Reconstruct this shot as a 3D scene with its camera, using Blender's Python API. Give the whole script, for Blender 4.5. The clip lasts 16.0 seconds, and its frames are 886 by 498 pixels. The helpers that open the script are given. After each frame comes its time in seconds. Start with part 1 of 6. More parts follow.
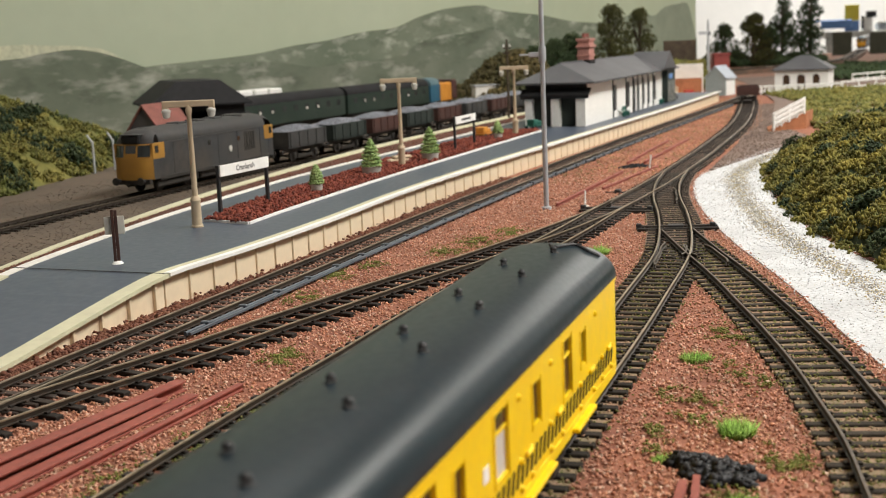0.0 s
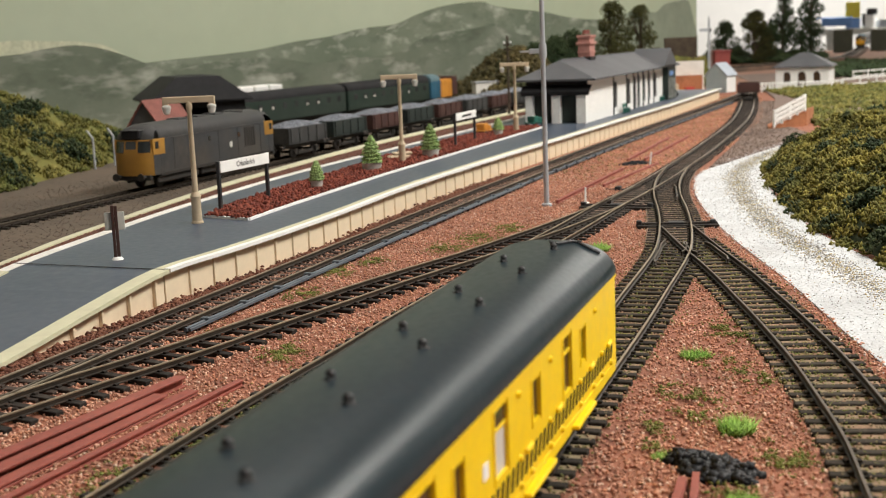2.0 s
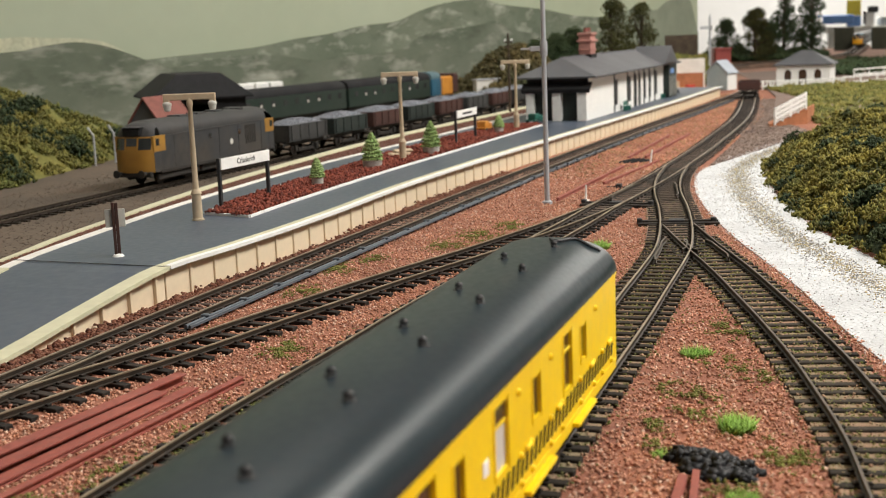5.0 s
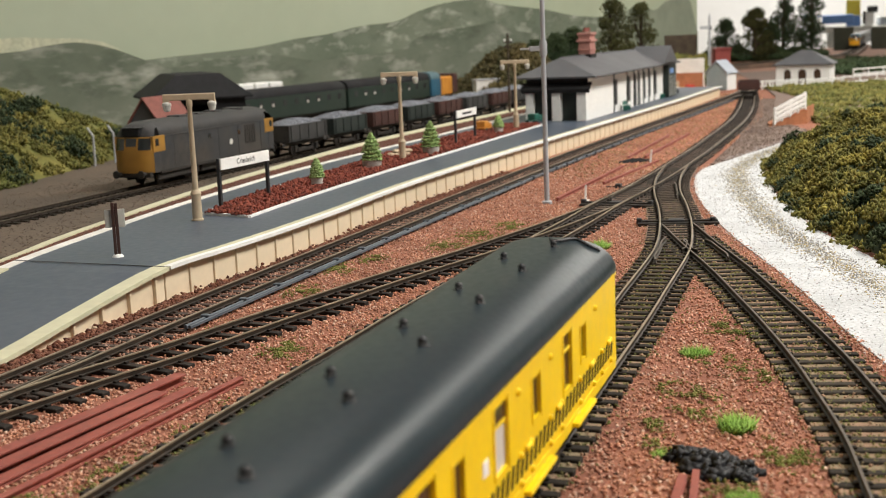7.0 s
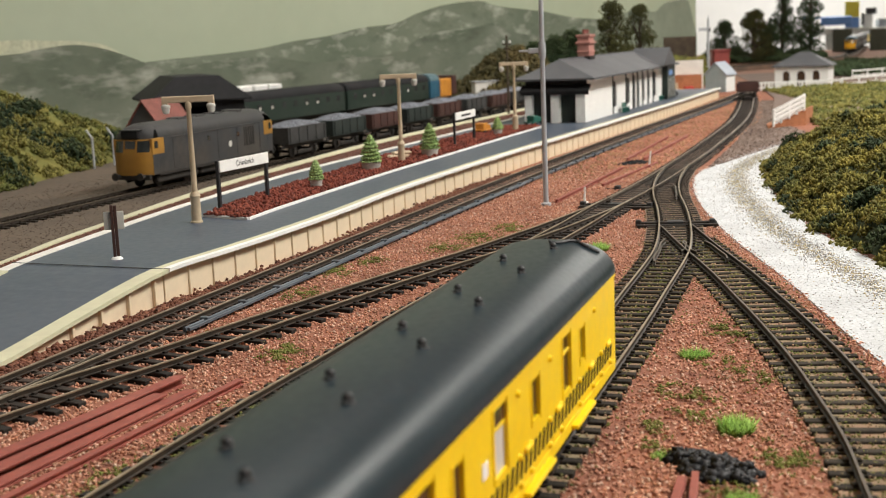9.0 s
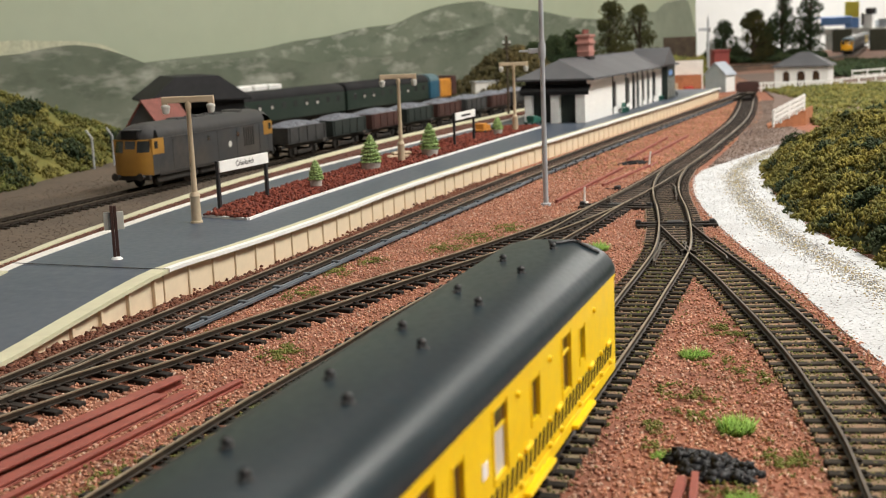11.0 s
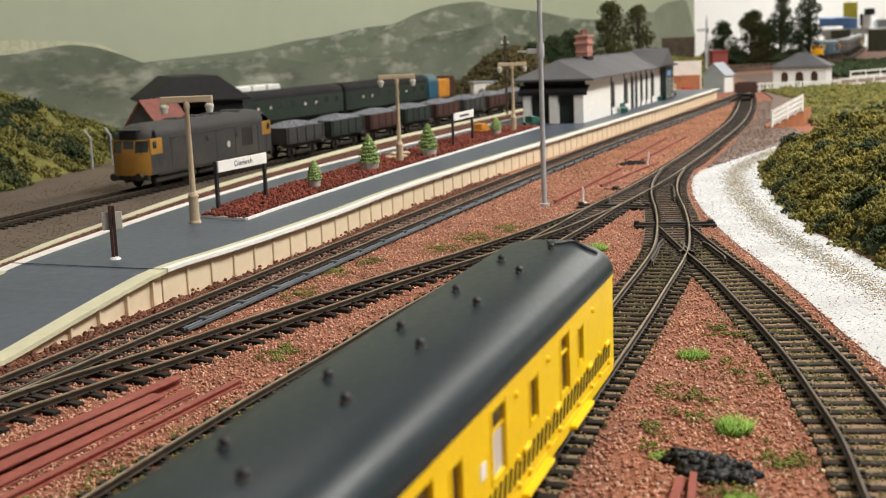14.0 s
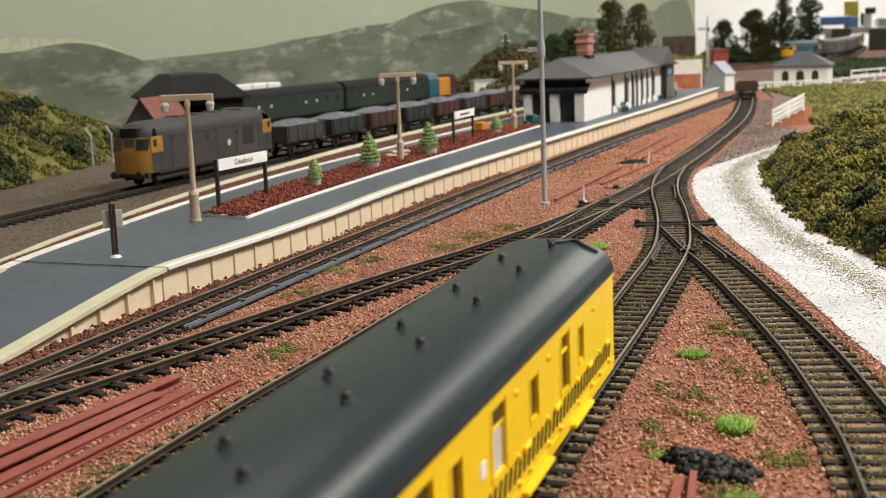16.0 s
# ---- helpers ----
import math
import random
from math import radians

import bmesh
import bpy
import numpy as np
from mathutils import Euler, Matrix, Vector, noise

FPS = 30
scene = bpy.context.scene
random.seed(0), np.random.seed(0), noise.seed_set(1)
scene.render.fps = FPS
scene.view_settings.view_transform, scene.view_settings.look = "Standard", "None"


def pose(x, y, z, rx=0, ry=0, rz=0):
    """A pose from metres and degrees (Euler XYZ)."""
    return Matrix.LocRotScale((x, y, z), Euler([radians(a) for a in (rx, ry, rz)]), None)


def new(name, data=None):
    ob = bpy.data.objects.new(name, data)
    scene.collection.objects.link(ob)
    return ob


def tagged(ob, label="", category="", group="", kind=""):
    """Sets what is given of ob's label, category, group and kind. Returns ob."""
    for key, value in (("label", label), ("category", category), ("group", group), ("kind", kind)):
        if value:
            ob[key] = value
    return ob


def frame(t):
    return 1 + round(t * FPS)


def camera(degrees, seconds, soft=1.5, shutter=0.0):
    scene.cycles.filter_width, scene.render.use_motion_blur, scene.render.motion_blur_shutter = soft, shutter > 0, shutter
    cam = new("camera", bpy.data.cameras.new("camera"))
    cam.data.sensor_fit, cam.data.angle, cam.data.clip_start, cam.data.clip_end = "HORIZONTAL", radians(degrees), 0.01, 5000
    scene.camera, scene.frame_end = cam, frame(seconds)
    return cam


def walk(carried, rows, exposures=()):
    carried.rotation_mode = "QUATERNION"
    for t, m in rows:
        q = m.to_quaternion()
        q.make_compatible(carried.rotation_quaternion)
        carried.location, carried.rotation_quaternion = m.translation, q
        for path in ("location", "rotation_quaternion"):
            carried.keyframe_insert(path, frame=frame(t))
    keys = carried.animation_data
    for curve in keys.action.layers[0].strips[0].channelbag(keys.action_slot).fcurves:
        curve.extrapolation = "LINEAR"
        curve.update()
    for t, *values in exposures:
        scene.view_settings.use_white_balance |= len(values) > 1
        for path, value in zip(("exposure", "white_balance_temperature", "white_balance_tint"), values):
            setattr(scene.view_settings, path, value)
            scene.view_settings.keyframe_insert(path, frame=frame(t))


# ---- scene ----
# The layout is a 4 mm to the foot model railway: lengths below are millimetres, scaled to metres by MM.
MM = 0.001
PI = math.pi

# ---------- camera ----------
cam = camera(39.56, 16.0, soft=1.0)
EYE = (0.0, 0.0, 0.1082)
TURNS = [
    (0, 80.483, 2.405, -0.430), (0.5, 80.476, 2.390, -0.432), (1, 80.434, 2.340, -0.425), (1.5, 80.385, 2.316, -0.418),
    (2, 80.324, 2.275, -0.402), (2.5, 80.260, 2.200, -0.380), (3, 80.229, 2.158, -0.368), (3.5, 80.212, 2.160, -0.352),
    (4, 80.204, 2.192, -0.362), (6.5, 80.204, 2.212, -0.372), (7, 80.206, 2.240, -0.387), (7.5, 80.214, 2.255, -0.410),
    (8, 80.250, 2.298, -0.434), (8.5, 80.290, 2.303, -0.440), (9, 80.296, 2.288, -0.434), (11.5, 80.312, 2.300, -0.448),
    (12, 80.332, 2.325, -0.478), (12.5, 80.330, 2.330, -0.505), (13, 80.322, 2.318, -0.516), (13.5, 80.323, 2.290, -0.514),
    (14, 80.314, 2.240, -0.506), (14.5, 80.278, 2.192, -0.497), (15, 80.230, 2.125, -0.484), (15.5, 80.221, 2.132, -0.486),
    (16, 80.246, 2.168, -0.474)]
walk(cam, [(t, pose(*EYE, rx, ry, rz)) for t, rx, ry, rz in TURNS])
cam.data.dof.use_dof = True
cam.data.dof.focus_distance = 0.52
cam.data.dof.aperture_fstop = 33.0

# ---------- world, lamps, exposure ----------
world = bpy.data.worlds.new("room_air")
scene.world = world
world.use_nodes = True
world.node_tree.nodes["Background"].inputs[0].default_value = (0.9, 0.95, 1.0, 1)
world.node_tree.nodes["Background"].inputs[1].default_value = 0.015
scene.view_settings.exposure = -0.24


def area_lamp(x, y, z, sx, sy, watts, colour=(1, 0.965, 0.885)):
    data = bpy.data.lights.new("tube_lamp", "AREA")
    data.shape, data.size, data.size_y, data.energy, data.color = "RECTANGLE", sx * MM, sy * MM, watts, colour
    ob = new("tube_lamp", data)
    ob.matrix_world = pose(x * MM, y * MM, z * MM)
    return ob


LAMPS = [(1500, 1400, 1440, 400, 1500, 50), (1000, 120, 1440, 300, 1200, 42), (-250, 1700, 1440, 1200, 300, 8), (2450, 6500, 1440, 1800, 500, 92)]
for l in LAMPS:
    area_lamp(*l)


# ---------- mesh tools ----------
class Mesh:
    """Collects points (millimetres) and faces for one mesh."""

    def __init__(self):
        self.v, self.f = [], []

    def add(self, vs, fs):
        n = len(self.v)
        self.v.extend(vs)
        self.f.extend([tuple(i + n for i in q) for q in fs])
        return self

    def box(self, x0, x1, y0, y1, z0, z1, c=0.0, m=None):
        if c <= 0:
            vs = [(x, y, z) for z in (z0, z1) for y in (y0, y1) for x in (x0, x1)]
            fs = [(0, 2, 3, 1), (4, 5, 7, 6), (0, 1, 5, 4), (2, 6, 7, 3), (0, 4, 6, 2), (1, 3, 7, 5)]
        else:
            bm = bmesh.new()
            bmesh.ops.create_cube(bm, size=1)
            for q in bm.verts:
                q.co = Vector(((x0 + x1) / 2 + q.co.x * (x1 - x0), (y0 + y1) / 2 + q.co.y * (y1 - y0), (z0 + z1) / 2 + q.co.z * (z1 - z0)))
            bmesh.ops.bevel(bm, geom=bm.edges[:], offset=c, segments=1, affect="EDGES")
            bm.verts.index_update()
            vs, fs = [q.co.to_tuple() for q in bm.verts], [tuple(q.index for q in g.verts) for g in bm.faces]
            bm.free()
        if m is not None:
            vs = [(m @ Vector(q)).to_tuple() for q in vs]
        return self.add(vs, fs)

    def cyl(self, a, b, r0, r1=None, n=10):
        r1 = r0 if r1 is None else r1
        a, b = Vector(a), Vector(b)
        d = (b - a).normalized()
        u = d.orthogonal().normalized()
        w = d.cross(u)
        vs = []
        for c, r in ((a, r0), (b, r1)):
            vs += [(c + r * (math.cos(2 * PI * i / n) * u + math.sin(2 * PI * i / n) * w)).to_tuple() for i in range(n)]
        fs = [(i, (i + 1) % n, n + (i + 1) % n, n + i) for i in range(n)] + [tuple(range(n - 1, -1, -1)), tuple(range(n, 2 * n))]
        return self.add(vs, fs)

    def lathe(self, profile, n=14, x=0, y=0):
        vs = [(x + r * math.cos(2 * PI * i / n), y + r * math.sin(2 * PI * i / n), z) for r, z in profile for i in range(n)]
        fs = [(k * n + i, k * n + (i + 1) % n, (k + 1) * n + (i + 1) % n, (k + 1) * n + i) for k in range(len(profile) - 1) for i in range(n)]
        fs += [tuple(range(n - 1, -1, -1)), tuple(range((len(profile) - 1) * n, len(profile) * n))]
        return self.add(vs, fs)

    def prism(self, poly, z0, z1):
        n = len(poly)
        vs = [(x, y, z0) for x, y in poly] + [(x, y, z1) for x, y in poly]
        fs = [tuple(range(n - 1, -1, -1)), tuple(range(n, 2 * n))] + [(i, (i + 1) % n, n + (i + 1) % n, n + i) for i in range(n)]
        return self.add(vs, fs)

    def sweep(self, path, profile, closed=True):
        """Sweeps a profile of (right, up) along a path of (x, y, z)."""
        path = [Vector(q) if len(q) == 3 else Vector((*q, 0)) for q in path]
        n, vs = len(profile), []
        for i, q in enumerate(path):
            d = path[min(i + 1, len(path) - 1)] - path[max(i - 1, 0)]
            d.z = 0
            d.normalize()
            r = Vector((d.y, -d.x, 0))
            vs += [(q + r * u + Vector((0, 0, w))).to_tuple() for u, w in profile]
        m = n if closed else n - 1
        fs = [(k * n + i, k * n + (i + 1) % n, (k + 1) * n + (i + 1) % n, (k + 1) * n + i) for k in range(len(path) - 1) for i in range(m)]
        if closed:
            fs += [tuple(range(n)), tuple(range(len(path) * n - 1, (len(path) - 1) * n - 1, -1))]
        return self.add(vs, fs)

    def quad(self, *q):
        return self.add(list(q), [tuple(range(len(q)))])


def mesh_data(name, m, mat, smooth=0):
    me = bpy.data.meshes.new(name)
    me.from_pydata([(x * MM, y * MM, z * MM) for x, y, z in m.v], [], m.f)
    bm = bmesh.new()
    bm.from_mesh(me)
    bmesh.ops.recalc_face_normals(bm, faces=bm.faces[:])
    bm.to_mesh(me)
    bm.free()
    me.materials.append(mat)
    if smooth:
        me.shade_smooth()
        me.set_sharp_from_angle(angle=radians(smooth))
    return me


def part(name, m, mat, parent=None, label="", smooth=0, at=None):
    """Links one mesh as an object, under a thing or a part when a parent is given."""
    ob = new(name, m if isinstance(m, bpy.types.Mesh) else mesh_data(name, m, mat, smooth))
    if parent is not None:
        ob.parent = parent
    if at is not None:
        ob.matrix_basis = at
    return tagged(ob, label)


def at(x, y, z=0, rz=0, rx=0, ry=0):
    return pose(x * MM, y * MM, z * MM, rx, ry, rz)


def thing(name, x, y, z, rz, label, category, group="", kind=""):
    ob = new(name)
    ob.empty_display_size = 0.01
    ob.matrix_basis = at(x, y, z, rz)
    return tagged(ob, label, category, group, kind)


OCTA = (np.array([(1, 0, 0), (-1, 0, 0), (0, 1, 0), (0, -1, 0), (0, 0, 1), (0, 0, -1)], float),
        np.array([(0, 2, 4), (2, 1, 4), (1, 3, 4), (3, 0, 4), (2, 0, 5), (1, 2, 5), (3, 1, 5), (0, 3, 5)]))
STONE = (np.array([(1, -.4, -.3), (.3, 1, -.2), (-1, .5, -.4), (-.3, -1, -.2), (.1, .2, .8), (-.1, -.1, -.9), (.7, .5, .6), (-.6, -.4, .5)], float),
         np.array([(0, 1, 6), (1, 4, 6), (4, 0, 6), (1, 2, 4), (2, 7, 4), (2, 3, 7), (3, 4, 7), (3, 0, 4), (1, 0, 5), (2, 1, 5), (3, 2, 5), (0, 3, 5)]))
CRUMB = (OCTA[0] * np.array((1.15, 0.95, 0.7)), OCTA[1])
LEAF = (OCTA[0] * np.array((1.45, 0.85, 0.5)), OCTA[1])
BLADE = (np.array([(-.08, 0, 0), (.08, 0, 0), (0, .08, 0), (.15, .1, 1)], float), np.array([(0, 1, 3), (1, 2, 3), (2, 0, 3), (0, 2, 1)]))


def cloud(name, pts, sizes, mat, shape=STONE, parent=None, upright=False, squash=1.0, seed=1, lean=0.4):
    """Many small loose pieces as one mesh: pts in millimetres, sizes per piece."""
    rng = np.random.default_rng(seed)
    pts, (bv, bf) = np.asarray(pts, float), shape
    n, k = len(pts), len(bv)
    sizes = np.broadcast_to(np.asarray(sizes, float), (n,))
    a, b, c = rng.uniform(0, 2 * PI, n), rng.uniform(-1, 1, n) * (lean if upright else PI), rng.uniform(-1, 1, n) * (lean if upright else PI)
    ca, sa, cb, sb, cc, sc = np.cos(a), np.sin(a), np.cos(b), np.sin(b), np.cos(c), np.sin(c)
    rot = np.empty((n, 3, 3))
    rot[:, 0, 0], rot[:, 0, 1], rot[:, 0, 2] = ca * cb, ca * sb * sc - sa * cc, ca * sb * cc + sa * sc
    rot[:, 1, 0], rot[:, 1, 1], rot[:, 1, 2] = sa * cb, sa * sb * sc + ca * cc, sa * sb * cc - ca * sc
    rot[:, 2, 0], rot[:, 2, 1], rot[:, 2, 2] = -sb, cb * sc, cb * cc
    shapes = bv[None] * rng.uniform(0.65, 1.25, (n, k, 1)) * sizes[:, None, None]
    v = np.einsum("nij,nkj->nki", rot, shapes)
    v[:, :, 2] *= squash
    v = ((v + pts[:, None]) * MM).reshape(-1, 3)
    f = (bf[None] + (np.arange(n) * k)[:, None, None]).reshape(-1)
    me = bpy.data.meshes.new(name)
    me.vertices.add(len(v))
    me.vertices.foreach_set("co", v.reshape(-1).astype(np.float32))
    me.loops.add(len(f))
    me.loops.foreach_set("vertex_index", f.astype(np.int32))
    me.polygons.add(len(f) // 3)
    me.polygons.foreach_set("loop_start", np.arange(0, len(f), 3, dtype=np.int32))
    me.polygons.foreach_set("loop_total", np.full(len(f) // 3, 3, dtype=np.int32))
    me.update(calc_edges=True)
    me.materials.append(mat)
    ob = new(name, me)
    if parent is not None:
        ob.parent = parent
    return ob


def spline(points, step):
    """A smooth path through plan points, sampled about every step millimetres."""
    p = np.array(points, float)
    s = np.concatenate([[0], np.cumsum(np.hypot(*np.diff(p[:, :2], axis=0).T))])
    deg = min(5, len(p) - 1)
    mid = s[-1] / 2
    t = np.linspace(0, s[-1], max(2, int(s[-1] / step)))
    cols = [np.polyval(np.polyfit((s - mid) / mid, p[:, i], deg), (t - mid) / mid) for i in range(p.shape[1])]
    return np.stack(cols, 1)


def glide(points, step):
    """A Catmull-Rom path through plan points."""
    p = [np.array(q, float) for q in points]
    p = [2 * p[0] - p[1]] + p + [2 * p[-1] - p[-2]]
    out = []
    for i in range(1, len(p) - 2):
        n = max(1, int(np.linalg.norm(p[i + 1] - p[i]) / step))
        for k in range(n):
            t = k / n
            out.append(0.5 * (2 * p[i] + (p[i + 1] - p[i - 1]) * t + (2 * p[i - 1] - 5 * p[i] + 4 * p[i + 1] - p[i + 2]) * t * t
                              + (3 * p[i] - p[i - 1] - 3 * p[i + 1] + p[i + 2]) * t ** 3))
    return np.array(out + [p[-2]])


def evenly(path, pitch):
    """Points and headings (degrees) at equal steps along a path."""
    s = np.concatenate([[0], np.cumsum(np.hypot(*np.diff(path[:, :2], axis=0).T))])
    t = np.arange(pitch / 2, s[-1], pitch)
    x, y = np.interp(t, s, path[:, 0]), np.interp(t, s, path[:, 1])
    g = np.gradient(path[:, :2], axis=0)
    hx, hy = np.interp(t, s, g[:, 0]), np.interp(t, s, g[:, 1])
    return [(a, b, math.degrees(math.atan2(d, c))) for a, b, c, d in zip(x, y, hx, hy)]


def beside(path, off):
    """The path moved off millimetres to its right."""
    g = np.gradient(path[:, :2], axis=0)
    g /= np.linalg.norm(g, axis=1)[:, None]
    return path[:, :2] + np.stack([g[:, 1], -g[:, 0]], 1) * off


# ---------- materials ----------
def mat(name, a, b=None, scale=120, rough=0.6, bump=0.0, metal=0.0, fine=0, per=None, c=None, spec=0.4, coat=0.0, mottle=None):
    """Procedural surface: two colours mixed by noise at two scales, fine relief, and variation from piece to piece."""
    m = bpy.data.materials.new(name)
    m.use_nodes = True
    nt = m.node_tree
    n, l = nt.nodes, nt.links
    bsdf = n["Principled BSDF"]
    b = b or tuple(q * 0.75 for q in a)
    mottle = mottle if mottle is not None else (1.0 if rough > 0.62 or per else 0.3)
    tc = n.new("ShaderNodeTexCoord")
    big = n.new("ShaderNodeTexNoise")
    big.inputs["Scale"].default_value, big.inputs["Detail"].default_value = scale, 6
    l.new(tc.outputs["Object"], big.inputs["Vector"])
    ramp = n.new("ShaderNodeValToRGB")
    ramp.color_ramp.elements[0].position, ramp.color_ramp.elements[1].position = 0.36, 0.66
    ramp.color_ramp.elements[0].color, ramp.color_ramp.elements[1].color = (*a, 1), (*b, 1)
    if c:
        e = ramp.color_ramp.elements.new(0.69)
        e.color = (*c, 1)
    l.new(big.outputs["Fac"], ramp.inputs["Fac"])
    colour = ramp.outputs["Color"]
    small = n.new("ShaderNodeTexNoise")
    small.inputs["Scale"].default_value, small.inputs["Detail"].default_value = fine or scale * 7, 4
    l.new(tc.outputs["Object"], small.inputs["Vector"])
    shade = n.new("ShaderNodeMapRange")
    shade.inputs["From Min"].default_value, shade.inputs["From Max"].default_value = 0.3, 0.7
    shade.inputs["To Min"].default_value, shade.inputs["To Max"].default_value = 1 - 0.18 * mottle, 1 + 0.15 * mottle
    l.new(small.outputs["Fac"], shade.inputs["Value"])
    mul = n.new("ShaderNodeVectorMath")
    mul.operation = "SCALE"
    l.new(colour, mul.inputs[0])
    l.new(shade.outputs["Result"], mul.inputs["Scale"])
    colour = mul.outputs["Vector"]
    if per:
        src = n.new("ShaderNodeNewGeometry").outputs["Random Per Island"] if per == "island" else n.new("ShaderNodeObjectInfo").outputs["Random"]
        pr = n.new("ShaderNodeMapRange")
        pr.inputs["To Min"].default_value, pr.inputs["To Max"].default_value = (0.6, 1.35) if per == "island" else (0.78, 1.2)
        l.new(src, pr.inputs["Value"])
        mul2 = n.new("ShaderNodeVectorMath")
        mul2.operation = "SCALE"
        l.new(colour, mul2.inputs[0])
        l.new(pr.outputs["Result"], mul2.inputs["Scale"])
        colour = mul2.outputs["Vector"]
    l.new(colour, bsdf.inputs["Base Color"])
    rr = n.new("ShaderNodeMapRange")
    rr.inputs["To Min"].default_value, rr.inputs["To Max"].default_value = max(0.02, rough - 0.1), min(1, rough + 0.1)
    l.new(small.outputs["Fac"], rr.inputs["Value"])
    l.new(rr.outputs["Result"], bsdf.inputs["Roughness"])
    bsdf.inputs["Metallic"].default_value = metal
    bsdf.inputs["Specular IOR Level"].default_value = spec
    bsdf.inputs["Coat Weight"].default_value = coat
    if bump:
        bp = n.new("ShaderNodeBump")
        bp.inputs["Strength"].default_value, bp.inputs["Distance"].default_value = 0.6, bump * MM
        l.new(small.outputs["Fac"], bp.inputs["Height"])
        l.new(bp.outputs["Normal"], bsdf.inputs["Normal"])
    return m


def mixed_mat(name, colours, rough=0.9, scale=50, spread=0.2):
    """Loose pieces of several colours: each island takes one of them, stained by noise."""
    m = bpy.data.materials.new(name)
    m.use_nodes = True
    n, l = m.node_tree.nodes, m.node_tree.links
    ramp = n.new("ShaderNodeValToRGB")
    ramp.color_ramp.interpolation = "CONSTANT"
    for i, q in enumerate(colours):
        e = ramp.color_ramp.elements[0] if i == 0 else ramp.color_ramp.elements.new(i / len(colours))
        e.position, e.color = i / len(colours), (*q, 1)
    l.new(n.new("ShaderNodeNewGeometry").outputs["Random Per Island"], ramp.inputs["Fac"])
    tc, noi = n.new("ShaderNodeTexCoord"), n.new("ShaderNodeTexNoise")
    noi.inputs["Scale"].default_value, noi.inputs["Detail"].default_value = scale, 5
    l.new(tc.outputs["Object"], noi.inputs["Vector"])
    rng_ = n.new("ShaderNodeMapRange")
    rng_.inputs["From Min"].default_value, rng_.inputs["From Max"].default_value = 0.3, 0.7
    rng_.inputs["To Min"].default_value, rng_.inputs["To Max"].default_value = 1 - spread, 1 + spread
    l.new(noi.outputs["Fac"], rng_.inputs["Value"])
    mul = n.new("ShaderNodeVectorMath")
    mul.operation = "SCALE"
    l.new(ramp.outputs["Color"], mul.inputs[0])
    l.new(rng_.outputs["Result"], mul.inputs["Scale"])
    l.new(mul.outputs["Vector"], n["Principled BSDF"].inputs["Base Color"])
    n["Principled BSDF"].inputs["Roughness"].default_value = rough
    n["Principled BSDF"].inputs["Specular IOR Level"].default_value = 0.25
    return m


def hill_mat(name, a, b, pale, turn, stretch, cut, grain):
    """Painted hillside: soft brushed tones with ragged pale dabs pulled out along one direction."""
    m = bpy.data.materials.new(name)
    m.use_nodes = True
    n, l = m.node_tree.nodes, m.node_tree.links
    tc = n.new("ShaderNodeTexCoord")

    def brushed(scale, detail, squeeze, offset):
        mp = n.new("ShaderNodeMapping")
        mp.inputs["Rotation"].default_value = (0, radians(turn), 0)
        mp.inputs["Location"].default_value = (offset, 0, 0)
        mp.inputs["Scale"].default_value = (1, 1, squeeze)
        l.new(tc.outputs["Object"], mp.inputs["Vector"])
        noi = n.new("ShaderNodeTexNoise")
        noi.inputs["Scale"].default_value, noi.inputs["Detail"].default_value, noi.inputs["Roughness"].default_value = scale, detail, 0.6
        l.new(mp.outputs["Vector"], noi.inputs["Vector"])
        return noi.outputs["Fac"]

    def blend(c0, c1, fac, lo, hi):
        mr = n.new("ShaderNodeMapRange")
        mr.inputs["From Min"].default_value, mr.inputs["From Max"].default_value = lo, hi
        l.new(fac, mr.inputs["Value"])
        mx = n.new("ShaderNodeMix")
        mx.data_type = "RGBA"
        l.new(mr.outputs["Result"], mx.inputs["Factor"])
        for slot, c in (("A", c0), ("B", c1)):
            sock = [k for k in mx.inputs if k.name == slot and k.type == "RGBA"][0]
            if isinstance(c, tuple):
                sock.default_value = (*c, 1)
            else:
                l.new(c, sock)
        return [k for k in mx.outputs if k.type == "RGBA"][0]

    tone = blend(a, b, brushed(7, 5, 1.6, 0.0), 0.35, 0.65)
    dabs = blend(tone, pale, brushed(grain, 8, stretch, 3.1), cut, cut + 0.19)
    dark = blend(dabs, tuple(q * 0.6 for q in a), brushed(16, 6, 2.2, 7.7), 0.53, 0.78)
    l.new(dark, n["Principled BSDF"].inputs["Base Color"])
    n["Principled BSDF"].inputs["Roughness"].default_value = 0.85
    n["Principled BSDF"].inputs["Specular IOR Level"].default_value = 0.2
    return m


def glow(name, colour, strength):
    m = bpy.data.materials.new(name)
    m.use_nodes = True
    b = m.node_tree.nodes["Principled BSDF"]
    b.inputs["Base Color"].default_value = (*colour, 1)
    b.inputs["Emission Color"].default_value = (*colour, 1)
    b.inputs["Emission Strength"].default_value = strength
    return m


def glass(name, tint=(0.9, 0.95, 0.95), rough=0.05):
    m = bpy.data.materials.new(name)
    m.use_nodes = True
    b = m.node_tree.nodes["Principled BSDF"]
    b.inputs["Base Color"].default_value = (*tint, 1)
    b.inputs["Roughness"].default_value = rough
    b.inputs["Transmission Weight"].default_value = 1.0
    return m


